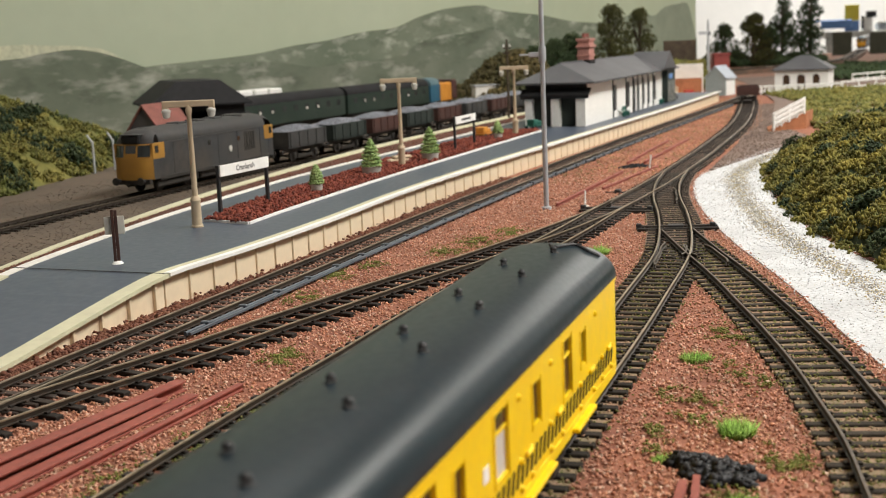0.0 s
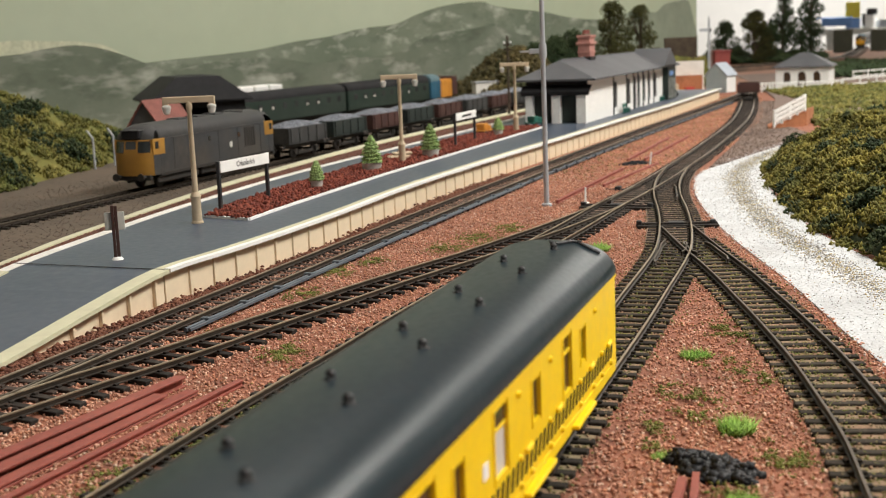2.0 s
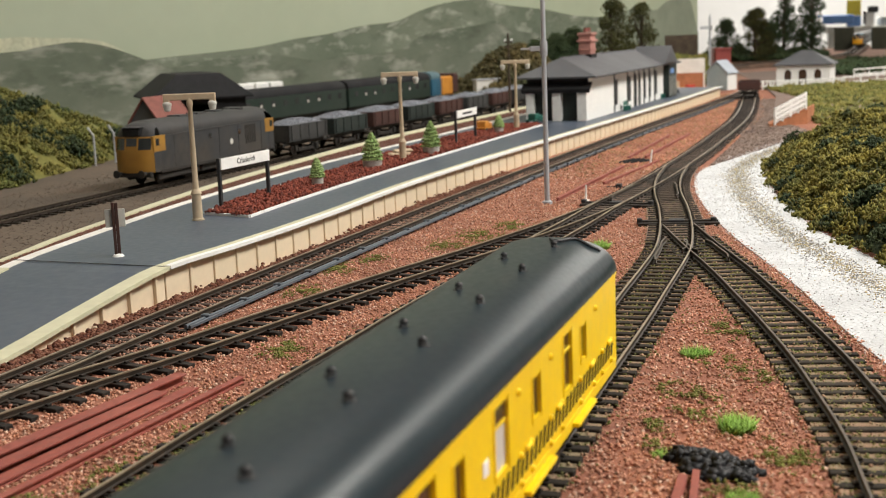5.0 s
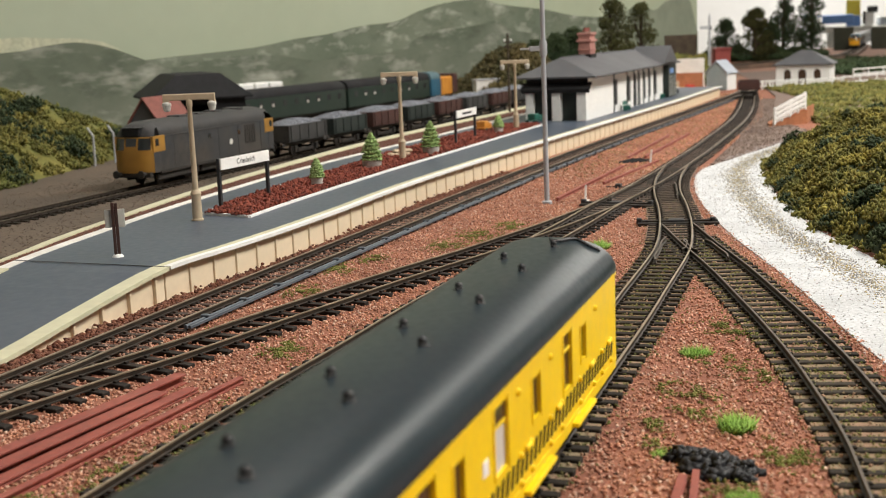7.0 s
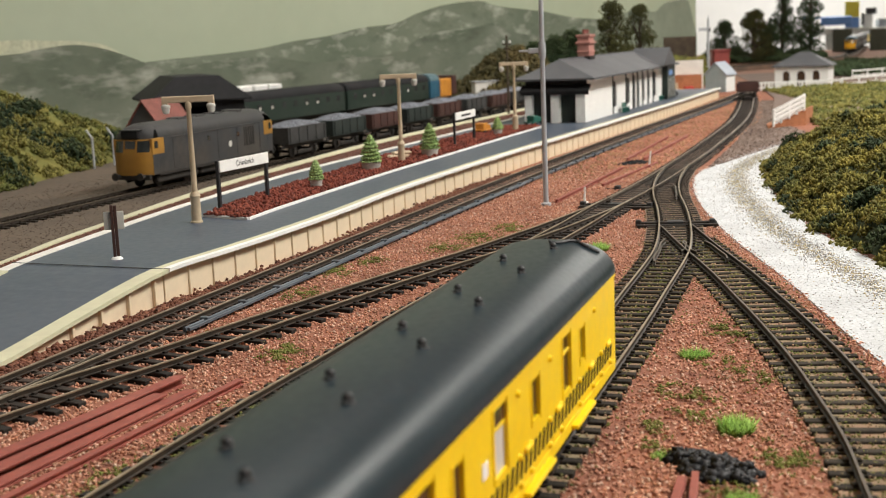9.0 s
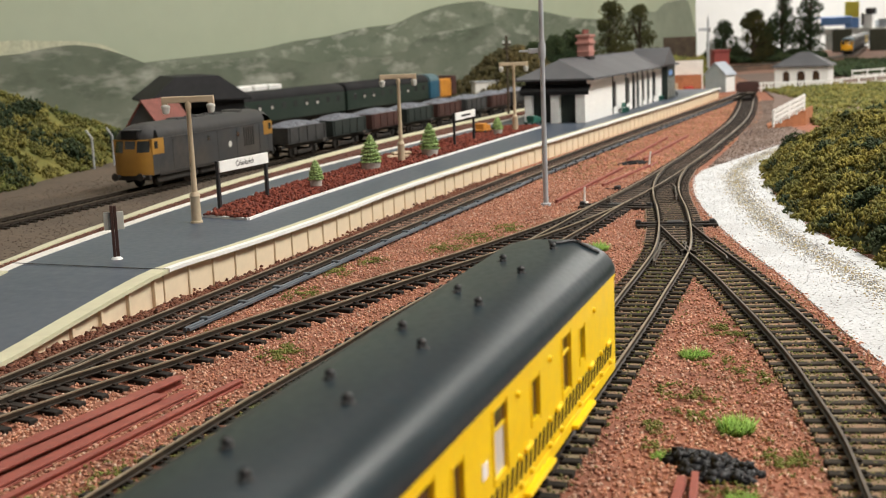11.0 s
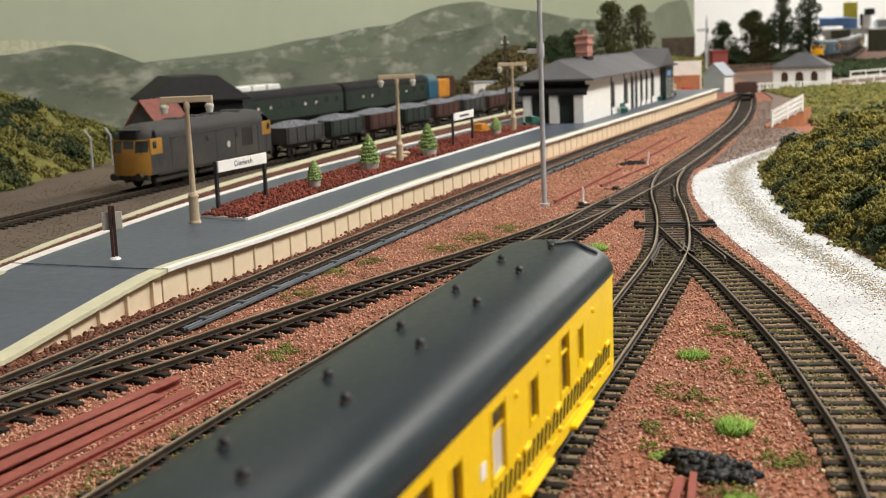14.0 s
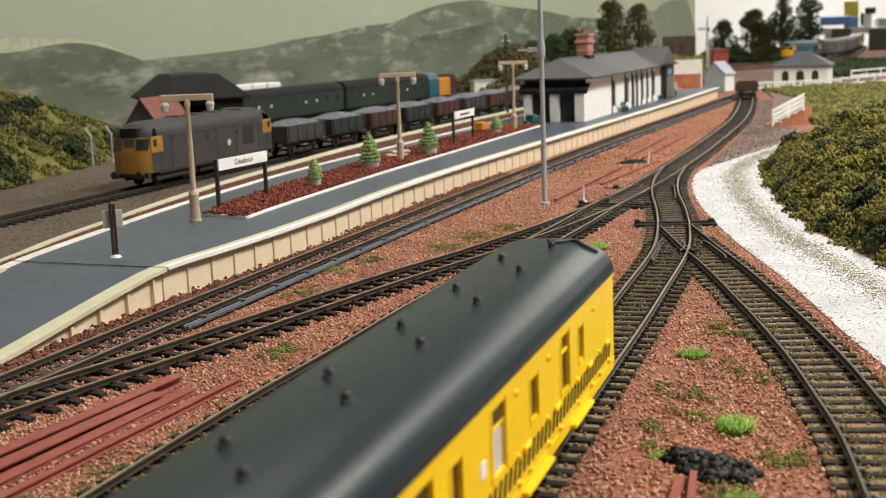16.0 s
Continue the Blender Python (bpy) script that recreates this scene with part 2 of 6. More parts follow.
M = {
    "red_ballast": mat("red_ballast", (0.30, 0.12, 0.072), (0.23, 0.09, 0.056), 60, 0.9, 0.6, fine=900),
    "red_stone": mixed_mat("red_stone", [(0.50, 0.245, 0.165), (0.56, 0.295, 0.205), (0.42, 0.185, 0.12), (0.53, 0.25, 0.15), (0.60, 0.36, 0.26), (0.28, 0.13, 0.09), (0.52, 0.275, 0.185), (0.58, 0.32, 0.21), (0.46, 0.22, 0.14), (0.38, 0.19, 0.125), (0.66, 0.47, 0.36)]),
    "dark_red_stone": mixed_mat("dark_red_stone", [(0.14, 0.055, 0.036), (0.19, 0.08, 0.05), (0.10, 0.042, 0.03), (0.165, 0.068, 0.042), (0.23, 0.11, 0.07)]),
    "bed_stone": mixed_mat("bed_stone", [(0.20, 0.048, 0.030), (0.15, 0.036, 0.024), (0.24, 0.065, 0.04), (0.17, 0.042, 0.028), (0.10, 0.028, 0.02)]),
    "old_stone": mixed_mat("old_stone", [(0.30, 0.23, 0.13), (0.38, 0.24, 0.16), (0.20, 0.18, 0.075), (0.44, 0.28, 0.19), (0.16, 0.17, 0.06), (0.32, 0.24, 0.15)]),
    "old_ballast": mat("old_ballast", (0.25, 0.195, 0.115), (0.31, 0.18, 0.115), 45, 0.9, 0.5, fine=900, c=(0.13, 0.14, 0.05)),
    "dark_ballast": mat("dark_ballast", (0.125, 0.092, 0.07), (0.21, 0.135, 0.098), 30, 0.9, 0.5, fine=500),
    "yard_earth": mat("yard_earth", (0.085, 0.066, 0.05), (0.135, 0.10, 0.072), 9, 0.95, 0.6, fine=220),
    "far_earth": mat("far_earth", (0.27, 0.15, 0.10), (0.34, 0.17, 0.11), 7, 0.95, 0.6, fine=200, c=(0.12, 0.11, 0.04)),
    "cinder": mixed_mat("cinder", [(0.13, 0.10, 0.075), (0.105, 0.082, 0.062), (0.16, 0.12, 0.085), (0.09, 0.07, 0.054)], 0.95, 12, 0.4),
    "far_stone": mixed_mat("far_stone", [(0.46, 0.205, 0.13), (0.36, 0.16, 0.10), (0.52, 0.26, 0.17), (0.42, 0.22, 0.13), (0.30, 0.20, 0.10)], 0.9, 14, 0.3),
    "brown_ballast": mat("brown_ballast", (0.20, 0.115, 0.078), (0.13, 0.088, 0.065), 40, 0.9, 0.5, fine=700),
    "path_stone": mat("path_stone", (0.22, 0.16, 0.13), (0.16, 0.115, 0.095), 20, 0.95, per="island"),
    "dirt": mat("dirt", (0.20, 0.145, 0.12), (0.155, 0.11, 0.09), 25, 0.95, 0.5, fine=500),
    "sleeper": mat("sleeper", (0.022, 0.019, 0.017), (0.045, 0.036, 0.030), 200, 0.75, 0.1, spec=0.15, per="object"),
    "old_sleeper": mat("old_sleeper", (0.026, 0.022, 0.018), (0.055, 0.045, 0.034), 200, 0.85, 0.1, spec=0.12, per="object"),
    "rail": mat("rail", (0.024, 0.018, 0.013), (0.042, 0.030, 0.021), 150, 0.55, 0.02, metal=0.2),
    "rail_top": mat("rail_top", (0.36, 0.29, 0.205), (0.25, 0.20, 0.14), 80, 0.4, metal=0.5),
    "rail_top_mid": mat("rail_top_mid", (0.33, 0.27, 0.20), (0.22, 0.18, 0.13), 80, 0.42, metal=0.4),
    "rail_top_dull": mat("rail_top_dull", (0.12, 0.095, 0.07), (0.08, 0.065, 0.05), 80, 0.5, metal=0.3),
    "tarmac": mat("tarmac", (0.056, 0.074, 0.106), (0.068, 0.086, 0.118), 18, 0.42, 0.03, fine=250, spec=0.5),
    "cream": mat("cream", (0.80, 0.68, 0.50), (0.74, 0.60, 0.42), 30, 0.6, 0.05),
    "pale_coping": mat("pale_coping", (0.60, 0.585, 0.41), (0.54, 0.52, 0.37), 30, 0.6, 0.05),
    "white": mat("white", (0.86, 0.86, 0.84), (0.83, 0.83, 0.81), 40, 0.5, 0.02),
    "stone_white": mat("stone_white", (0.80, 0.78, 0.74), (0.70, 0.68, 0.63), 60, 0.6, 0.05),
    "yellow": mat("yellow", (0.95, 0.665, 0.004), (0.91, 0.62, 0.004), 20, 0.38, 0.0, spec=0.5, fine=300),
    "roof_grey": mat("roof_grey", (0.0040, 0.0140, 0.0205), (0.0060, 0.0180, 0.0255), 14, 0.34, 0.02, spec=0.38, fine=500),
    "black": mat("black", (0.018, 0.018, 0.02), (0.03, 0.03, 0.032), 90, 0.55),
    "soot": mat("soot", (0.008, 0.008, 0.009), (0.016, 0.016, 0.018), 120, 0.6, spec=0.25),
    "underframe": mat("underframe", (0.02, 0.019, 0.018), (0.035, 0.03, 0.026), 90, 0.6),
    "dark_glass": mat("dark_glass", (0.05, 0.028, 0.018), (0.07, 0.04, 0.024), 20, 0.15, spec=0.6),
    "blind": mat("blind", (0.62, 0.60, 0.55), (0.55, 0.53, 0.48), 60, 0.5),
    "window_frame": mat("window_frame", (0.62, 0.42, 0.10), (0.5, 0.36, 0.12), 60, 0.4),
    "girder": mat("girder", (0.25, 0.062, 0.045), (0.30, 0.085, 0.06), 50, 0.65, 0.06),
    "mast": mat("mast", (0.44, 0.46, 0.49), (0.38, 0.40, 0.43), 40, 0.4, spec=0.5),
    "pipe": mat("pipe", (0.105, 0.125, 0.145), (0.075, 0.09, 0.11), 60, 0.5),
    "lamp_cream": mat("lamp_cream", (0.58, 0.47, 0.33), (0.50, 0.40, 0.27), 60, 0.55),
    "lantern": mat("lantern", (0.60, 0.60, 0.56), (0.50, 0.50, 0.46), 60, 0.3),
    "brown_post": mat("brown_post", (0.05, 0.024, 0.02), (0.07, 0.03, 0.024), 80, 0.6),
    "conifer": mat("conifer", (0.33, 0.45, 0.17), (0.20, 0.31, 0.10), 90, 0.8, per="island"),
    "tub": mat("tub", (0.56, 0.54, 0.50), (0.46, 0.44, 0.41), 90, 0.8, 0.1),
    "grass": mat("grass", (0.15, 0.29, 0.035), (0.24, 0.37, 0.065), 100, 0.75, per="island"),
    "moss": mixed_mat("moss", [(0.17, 0.19, 0.045), (0.24, 0.22, 0.075), (0.13, 0.17, 0.035), (0.30, 0.24, 0.10), (0.20, 0.22, 0.05)]),
    "foliage": mat("foliage", (0.245, 0.205, 0.040), (0.085, 0.092, 0.022), 55, 0.95, per="island", c=(0.028, 0.042, 0.015)),
    "foliage_dark": mat("foliage_dark", (0.022, 0.042, 0.018), (0.048, 0.062, 0.022), 60, 0.95, per="island"),
    "foliage_left": mat("foliage_left", (0.20, 0.175, 0.042), (0.10, 0.115, 0.028), 24, 0.95, per="island", c=(0.04, 0.06, 0.022)),
    "foliage_brown": mat("foliage_brown", (0.105, 0.078, 0.027), (0.042, 0.045, 0.018), 20, 0.95, per="island"),
    "tree": mat("tree", (0.030, 0.055, 0.022), (0.055, 0.075, 0.028), 20, 0.95, per="island"),
    "tree_olive": mat("tree_olive", (0.085, 0.085, 0.024), (0.05, 0.055, 0.018), 20, 0.95, per="island"),
    "bark": mat("bark", (0.05, 0.035, 0.025), (0.08, 0.06, 0.04), 90, 0.9, 0.3),
    "gravel_white": mat("gravel_white", (0.60, 0.615, 0.63), (0.49, 0.50, 0.51), 30, 0.95, 0.5, fine=700),
    "gravel_stone": mixed_mat("gravel_stone", [(0.74, 0.76, 0.78), (0.66, 0.68, 0.70), (0.80, 0.81, 0.82), (0.55, 0.565, 0.58), (0.78, 0.79, 0.80), (0.70, 0.70, 0.68), (0.36, 0.33, 0.30)], 0.9, 50, 0.08),
    "grit": mixed_mat("grit", [(0.30, 0.30, 0.285), (0.42, 0.41, 0.38), (0.50, 0.38, 0.14), (0.36, 0.35, 0.33), (0.52, 0.42, 0.20), (0.22, 0.215, 0.20)]),
    "gravel_grey": mat("gravel_grey", (0.42, 0.40, 0.34), (0.55, 0.51, 0.40), 35, 0.95, 0.4, fine=700, c=(0.48, 0.38, 0.16)),
    "slate": mat("slate", (0.075, 0.077, 0.085), (0.095, 0.097, 0.105), 25, 0.6, 0.1, fine=300),
    "slate_dark": mat("slate_dark", (0.018, 0.018, 0.02), (0.026, 0.026, 0.028), 25, 0.75, 0.1, spec=0.2),
    "brick": mat("brick", (0.48, 0.24, 0.205), (0.39, 0.185, 0.16), 90, 0.8, 0.1),
    "red_roof": mat("red_roof", (0.25, 0.09, 0.075), (0.20, 0.075, 0.06), 60, 0.8),
    "hut_blue": mat("hut_blue", (0.36, 0.43, 0.44), (0.31, 0.38, 0.39), 40, 0.6),
    "hut_roof": mat("hut_roof", (0.40, 0.44, 0.50), (0.35, 0.39, 0.45), 40, 0.6),
    "door_green": mat("door_green", (0.012, 0.02, 0.017), (0.02, 0.03, 0.025), 60, 0.5),
    "bench_green": mat("bench_green", (0.02, 0.12, 0.09), (0.02, 0.09, 0.07), 60, 0.5),
    "loco_blue": mat("loco_blue", (0.026, 0.034, 0.044), (0.058, 0.052, 0.046), 20, 0.6, fine=160, mottle=1.0),
    "loco_roof": mat("loco_roof", (0.036, 0.037, 0.039), (0.05, 0.048, 0.046), 22, 0.65, fine=200),
    "dirty_yellow": mat("dirty_yellow", (0.38, 0.195, 0.03), (0.25, 0.13, 0.025), 40, 0.55, fine=200),
    "bright_yellow": mat("bright_yellow", (0.90, 0.45, 0.01), (0.82, 0.40, 0.01), 40, 0.45),
    "train_blue": mat("train_blue", (0.035, 0.12, 0.19), (0.03, 0.10, 0.16), 30, 0.45),
    "train_roof": mat("train_roof", (0.10, 0.17, 0.20), (0.09, 0.15, 0.17), 30, 0.5),
    "coach_grey": mat("coach_grey", (0.11, 0.107, 0.104), (0.09, 0.088, 0.085), 30, 0.5),
    "coach_green": mat("coach_green", (0.018, 0.034, 0.026), (0.026, 0.042, 0.033), 30, 0.5),
    "wagon_grey": mat("wagon_grey", (0.05, 0.05, 0.05), (0.034, 0.034, 0.034), 60, 0.75, 0.05),
    "wagon_green": mat("wagon_green", (0.022, 0.031, 0.028), (0.016, 0.022, 0.02), 60, 0.75, 0.05),
    "wagon_brown": mat("wagon_brown", (0.07, 0.03, 0.024), (0.05, 0.023, 0.02), 60, 0.75, 0.05),
    "load": mixed_mat("load", [(0.24, 0.255, 0.295), (0.18, 0.195, 0.225), (0.30, 0.315, 0.35), (0.21, 0.22, 0.25)]),
    "room_white": mat("room_white", (0.84, 0.83, 0.82), (0.82, 0.81, 0.80), 1.5, 0.8, fine=20, mottle=0.1),
    "ceiling_white": mat("ceiling_white", (0.82, 0.82, 0.80), (0.78, 0.78, 0.77), 1.5, 0.9, fine=20),
    "carpet": mat("carpet", (0.16, 0.15, 0.14), (0.12, 0.115, 0.11), 4, 0.95, fine=300),
    "board_edge": mat("board_edge", (0.30, 0.21, 0.13), (0.24, 0.17, 0.10), 6, 0.7, fine=40),
    "olive_board": mat("olive_board", (0.072, 0.076, 0.052), (0.062, 0.066, 0.046), 6, 0.8),
    "sky_paint": mat("sky_paint", (0.385, 0.435, 0.315), (0.41, 0.46, 0.345), 2.5, 0.85, fine=30, mottle=0.15),
    "hill_far": hill_mat("hill_far", (0.135, 0.163, 0.118), (0.195, 0.222, 0.168), (0.43, 0.455, 0.38), 58, 2.4, 0.535, 20),
    "hill_near": hill_mat("hill_near", (0.115, 0.138, 0.10), (0.185, 0.205, 0.158), (0.40, 0.41, 0.35), 6, 3.0, 0.515, 11),
    "streak_paint": mat("streak_paint", (0.30, 0.325, 0.265), (0.20, 0.225, 0.18), 60, 0.85),
    "mist_paint": mat("mist_paint", (0.22, 0.245, 0.20), (0.19, 0.212, 0.172), 40, 0.85),
    "snow_paint": mat("snow_paint", (0.58, 0.585, 0.43), (0.42, 0.44, 0.32), 25, 0.85),
    "blue_paint": mat("blue_paint", (0.16, 0.30, 0.62), (0.13, 0.26, 0.55), 10, 0.5),
    "poster_yellow": mat("poster_yellow", (0.82, 0.68, 0.08), (0.75, 0.62, 0.07), 10, 0.5),
    "orange": mat("orange", (0.62, 0.27, 0.04), (0.5, 0.2, 0.03), 60, 0.6),
    "bright_red": mat("bright_red", (0.62, 0.06, 0.04), (0.5, 0.05, 0.03), 60, 0.5),
    "rust_red": mat("rust_red", (0.26, 0.055, 0.045), (0.21, 0.045, 0.04), 40, 0.7),
    "orange_bank": mat("orange_bank", (0.42, 0.17, 0.08), (0.34, 0.135, 0.065), 40, 0.85, 0.2),
    "wood_paint": mat("wood_paint", (0.23, 0.265, 0.20), (0.20, 0.23, 0.175), 14, 0.85, fine=60, mottle=0.4),
    "dusty_sleeper": mat("dusty_sleeper", (0.055, 0.043, 0.037), (0.085, 0.065, 0.054), 150, 0.9, 0.1, spec=0.1, per="object"),
    "dusty_stone": mixed_mat("dusty_stone", [(0.33, 0.175, 0.125), (0.40, 0.235, 0.17), (0.22, 0.115, 0.082), (0.45, 0.29, 0.22), (0.15, 0.085, 0.062), (0.36, 0.20, 0.14)]),
    "cab_glass": mat("cab_glass", (0.022, 0.026, 0.026), (0.03, 0.034, 0.033), 20, 0.15, spec=0.6),
    "coal": mixed_mat("coal", [(0.008, 0.008, 0.010), (0.015, 0.015, 0.018), (0.005, 0.005, 0.006)], 0.5),
    "letters": mat("letters", (0.03, 0.03, 0.03), (0.04, 0.04, 0.04), 60, 0.6),
}


# ---------- large structure ----------
def resample(path, n):
    p = np.array(path, float)
    s = np.concatenate([[0], np.cumsum(np.linalg.norm(np.diff(p[:, :2], axis=0), axis=1))])
    t = np.linspace(0, s[-1], n)
    return np.stack([np.interp(t, s, p[:, i]) for i in range(p.shape[1])], 1)


def strip(a, b, n, depth, m=None):
    """A solid ribbon between two edges of (x, y, z), depth millimetres thick."""
    a, b = resample(a, n), resample(b, n)
    m = m or Mesh()
    vs, fs = [], []
    for p, q in zip(a, b):
        vs += [tuple(p), tuple(q), (q[0], q[1], q[2] - depth), (p[0], p[1], p[2] - depth)]
    for i in range(n - 1):
        for k in range(4):
            fs.append((i * 4 + k, i * 4 + (k + 1) % 4, i * 4 + 4 + (k + 1) % 4, i * 4 + 4 + k))
    fs += [(0, 1, 2, 3), (4 * n - 1, 4 * n - 2, 4 * n - 3, 4 * n - 4)]
    return m.add(vs, fs)


def with_z(path, z):
    p = np.array(path, float)
    return np.concatenate([p[:, :2], np.full((len(p), 1), float(z))], 1)


def structure(name, m, material, label, smooth=0, parent=None):
    ob = part(name, m, material, parent, label, smooth)
    return tagged(ob, kind="structure")


GROUND = -4.0
# the baseboard with its ballasted surface, and the room that holds it
g = Mesh()
NX, NY = 60, 110
xs, ys = np.linspace(-900, 1900, NX), np.linspace(-250, 5200, NY)
for y in ys:
    for x in xs:
        g.v.append((x, y, GROUND + 0.25 * noise.noise((x * 0.03, y * 0.03, 0))))
g.f = [(j * NX + i, j * NX + i + 1, (j + 1) * NX + i + 1, (j + 1) * NX + i) for j in range(NY - 1) for i in range(NX - 1)]
structure("ground", g, M["red_ballast"], "reddish-brown ballasted surface of the model railway board")
structure("baseboard", Mesh().box(-900, 1900, -250, 5200, -60, -6), M["board_edge"], "wooden baseboard under the model railway")
structure("floor", Mesh().box(-1700, 4200, -2600, 8200, -1010, -1000), M["carpet"], "dark grey carpeted room floor")
structure("ceiling", Mesh().box(-1700, 4200, -2600, 8200, 1500, 1520), M["ceiling_white"], "white painted room ceiling")
structure("wall_west", Mesh().box(-1720, -1700, -2600, 8200, -1000, 1500), M["room_white"], "white painted room wall")
structure("wall_east", Mesh().box(4200, 4220, -2600, 8200, -1000, 1500), M["room_white"], "white painted room wall")
structure("wall_north", Mesh().box(-1700, 4200, 8200, 8220, -1000, 1500), M["room_white"], "white painted far wall of the room")
structure("wall_south", Mesh().box(-1700, 4200, -2620, -2600, -1000, 1500), M["room_white"], "white painted room wall")
for lx, ly, lz, sx, sy, _ in LAMPS:
    fix = thing("ceiling_light", lx, ly, 1450, 0, "white fluorescent ceiling light fitting", "light", "ceiling lights")
    part("housing", Mesh().box(-sx / 2 - 30, sx / 2 + 30, -sy / 2 - 30, sy / 2 + 30, 8, 50, 6), M["white"], fix)
    part("diffuser", Mesh().box(-sx / 2, sx / 2, -sy / 2, sy / 2, 0, 7), glow("diffuser", (1, 0.97, 0.92), 3.0), fix)

# ---------- track plan (centre lines, rail top at height 0) ----------
C1 = spline([(-215, 210), (-180, 305), (-147, 400), (-131, 449), (-112, 502), (-92, 556), (-72, 604), (-50, 663), (-18, 743), (20, 848), (67, 979), (97, 1052),
             (175, 1240), (282, 1497), (448, 1900), (560, 2190)], 12)
C2 = glide([(-200, 290), (-165, 337), (-133.6, 386), (-121, 406), (-105.5, 428), (-89, 454), (-71.5, 484), (-52, 515), (-30, 551), (-7, 586), (14, 616), (43, 663),
            (61, 693), (81, 729), (104, 774), (132, 837), (163, 912), (191, 986), (255, 1161), (366, 1490), (471, 1871), (545, 2180)], 10)
C3 = glide([(-170, 30), (-120, 178), (-83.5, 285.5), (-58.9, 357), (-30.7, 431), (-11.9, 483), (12, 544), (35.2, 602), (57, 655), (79, 708), (105, 774), (133, 838)], 10)
C4 = glide([(-130, -130), (-29.7, 168.4), (31.1, 348.4), (66.3, 452.6), (86, 514), (108, 583), (119, 624), (131, 682), (142, 748), (150.5, 810), (159.5, 862),
            (172, 918), (191, 986)], 10)
C5 = glide([(60, 90), (90, 190), (105, 268), (113.3, 312), (118, 350.5), (122.7, 396.5), (126.2, 452), (128, 494), (129.6, 534), (130.3, 572), (130.4, 612), (132, 682)], 10)
RAILHEAD = [(-0.42, -0.5), (-0.42, -0.06), (-0.32, 0), (0.32, 0), (0.42, -0.06), (0.42, -0.5)]
RAILWEB = [(-0.75, -2.3), (-0.75, -2.05), (-0.25, -1.8), (-0.25, -0.5), (0.25, -0.5), (0.25, -1.8), (0.75, -2.05), (0.75, -2.3)]


def sleeper_mesh(name, material, length, width=3.4):
    m = Mesh().box(-length / 2, length / 2, -width / 2, width / 2, -4.7, -2.3, 0.25)
    for s in (-8.6, 8.6):
        for t in (-1.6, 1.6):
            m.box(s + t - 0.75, s + t + 0.75, -0.9, 0.9, -2.4, -1.5, 0.2)
    return mesh_data(name, m, material)


SLEEPERS = {"new": sleeper_mesh("sleeper", M["sleeper"], 31), "old": sleeper_mesh("sleeper", M["old_sleeper"], 31), "dusty": sleeper_mesh("sleeper", M["dusty_sleeper"], 30)}


def track(path, label, look_key="new", pitch=9.2, first=0, last=1e9, drop=0.0, head="rail_top"):
    tr = thing("railway_track", 0, 0, 0, 0, label, "railway track", "tracks of the layout")
    for side in (-8.75, 8.75):
        line = beside(path, side)
        r = part("rail", Mesh().sweep([(x, y, 0) for x, y in line], RAILWEB), M["rail"], tr, smooth=40)
        part("rail_head", Mesh().sweep([(x, y, 0.012) for x, y in line], RAILHEAD), M[head], r, "worn bright rail head")
    rng = random.Random(len(path))
    for x, y, a in evenly(path, pitch):
        if first <= y <= last and y > 120:
            part("sleeper", SLEEPERS[look_key], None, tr, at=at(x, y, -0.0 - drop - rng.uniform(0, 0.15), a - 90 + rng.uniform(-1, 1)))
    return tr


track(C1, "platform track with brown rails and dusty sleepers half sunk in ballast", "dusty", 9.2, drop=0.45, head="rail_top_mid")
track(C2, "main track with bright rail heads and black sleepers", "new", 9.8)
track(C3, "loop track beside the yellow coach on black sleepers", "new", 9.2, last=800, drop=0.2)
track(C4, "track under the yellow coach on weathered greenish sleepers", "old", 8.6, drop=0.05)
track(C5, "curved siding with weathered sleepers and mossy ballast", "old", 8.8, last=655, drop=0.2, head="rail_top_dull")


def bed(path, half, z, material, label, y0=-1e9, y1=1e9):
    q = np.array([p for p in path if y0 <= p[1] <= y1])
    a, b = with_z(beside(q, -half), z), with_z(beside(q, half), z)
    structure("track_bed", strip(a, b, len(q), 0.6), material, label)


bed(C4, 14.5, -3.35, M["old_ballast"], "weathered greenish-brown ballast between the sleepers", y1=800)
bed(C5, 14.5, -3.3, M["old_ballast"], "mossy brown ballast of the siding", y1=640)
bed(C2, 15, -2.85, M["dark_ballast"], "dark grey ballast of the main line", y0=700)
bed(C4, 16, -2.95, M["dark_ballast"], "dark grey ballast at the junction", y0=640)
def check_rail(path, side, y0, y1, label):
    """A short guard rail inside a running rail, its ends bent away from it."""
    q = np.array([p for p in resample(beside(path, side), 600) if y0 < p[1] < y1])
    inner = np.array([p for p in resample(beside(path, side * 0.55), 600) if y0 < p[1] < y1])
    n = min(len(q), len(inner))
    w = np.clip(np.abs(np.linspace(-1, 1, n)) * 3 - 2, 0, 1)[:, None] * 0.55
    line_ = q[:n] * (1 - w) + inner[:n] * w
    t = thing("check_rail", 0, 0, 0, 0, label, "check rail", "check rails at the junction")
    r = part("web", Mesh().sweep([(x, y, -0.1) for x, y in line_], RAILWEB), M["rail"], t)
    part("head", Mesh().sweep([(x, y, -0.09) for x, y in line_], RAILHEAD), M["rail_top_dull"], r)


for pth, sd, y0, y1 in ((C4, -6.6, 575, 640), (C4, 6.4, 600, 632), (C5, 6.6, 575, 628), (C5, -6.4, 598, 632), (C2, -6.6, 800, 880), (C4, 6.6, 800, 870), (C1, 6.6, 380, 440)):
    check_rail(pth, sd, y0, y1, "dark check rail beside the running rail")


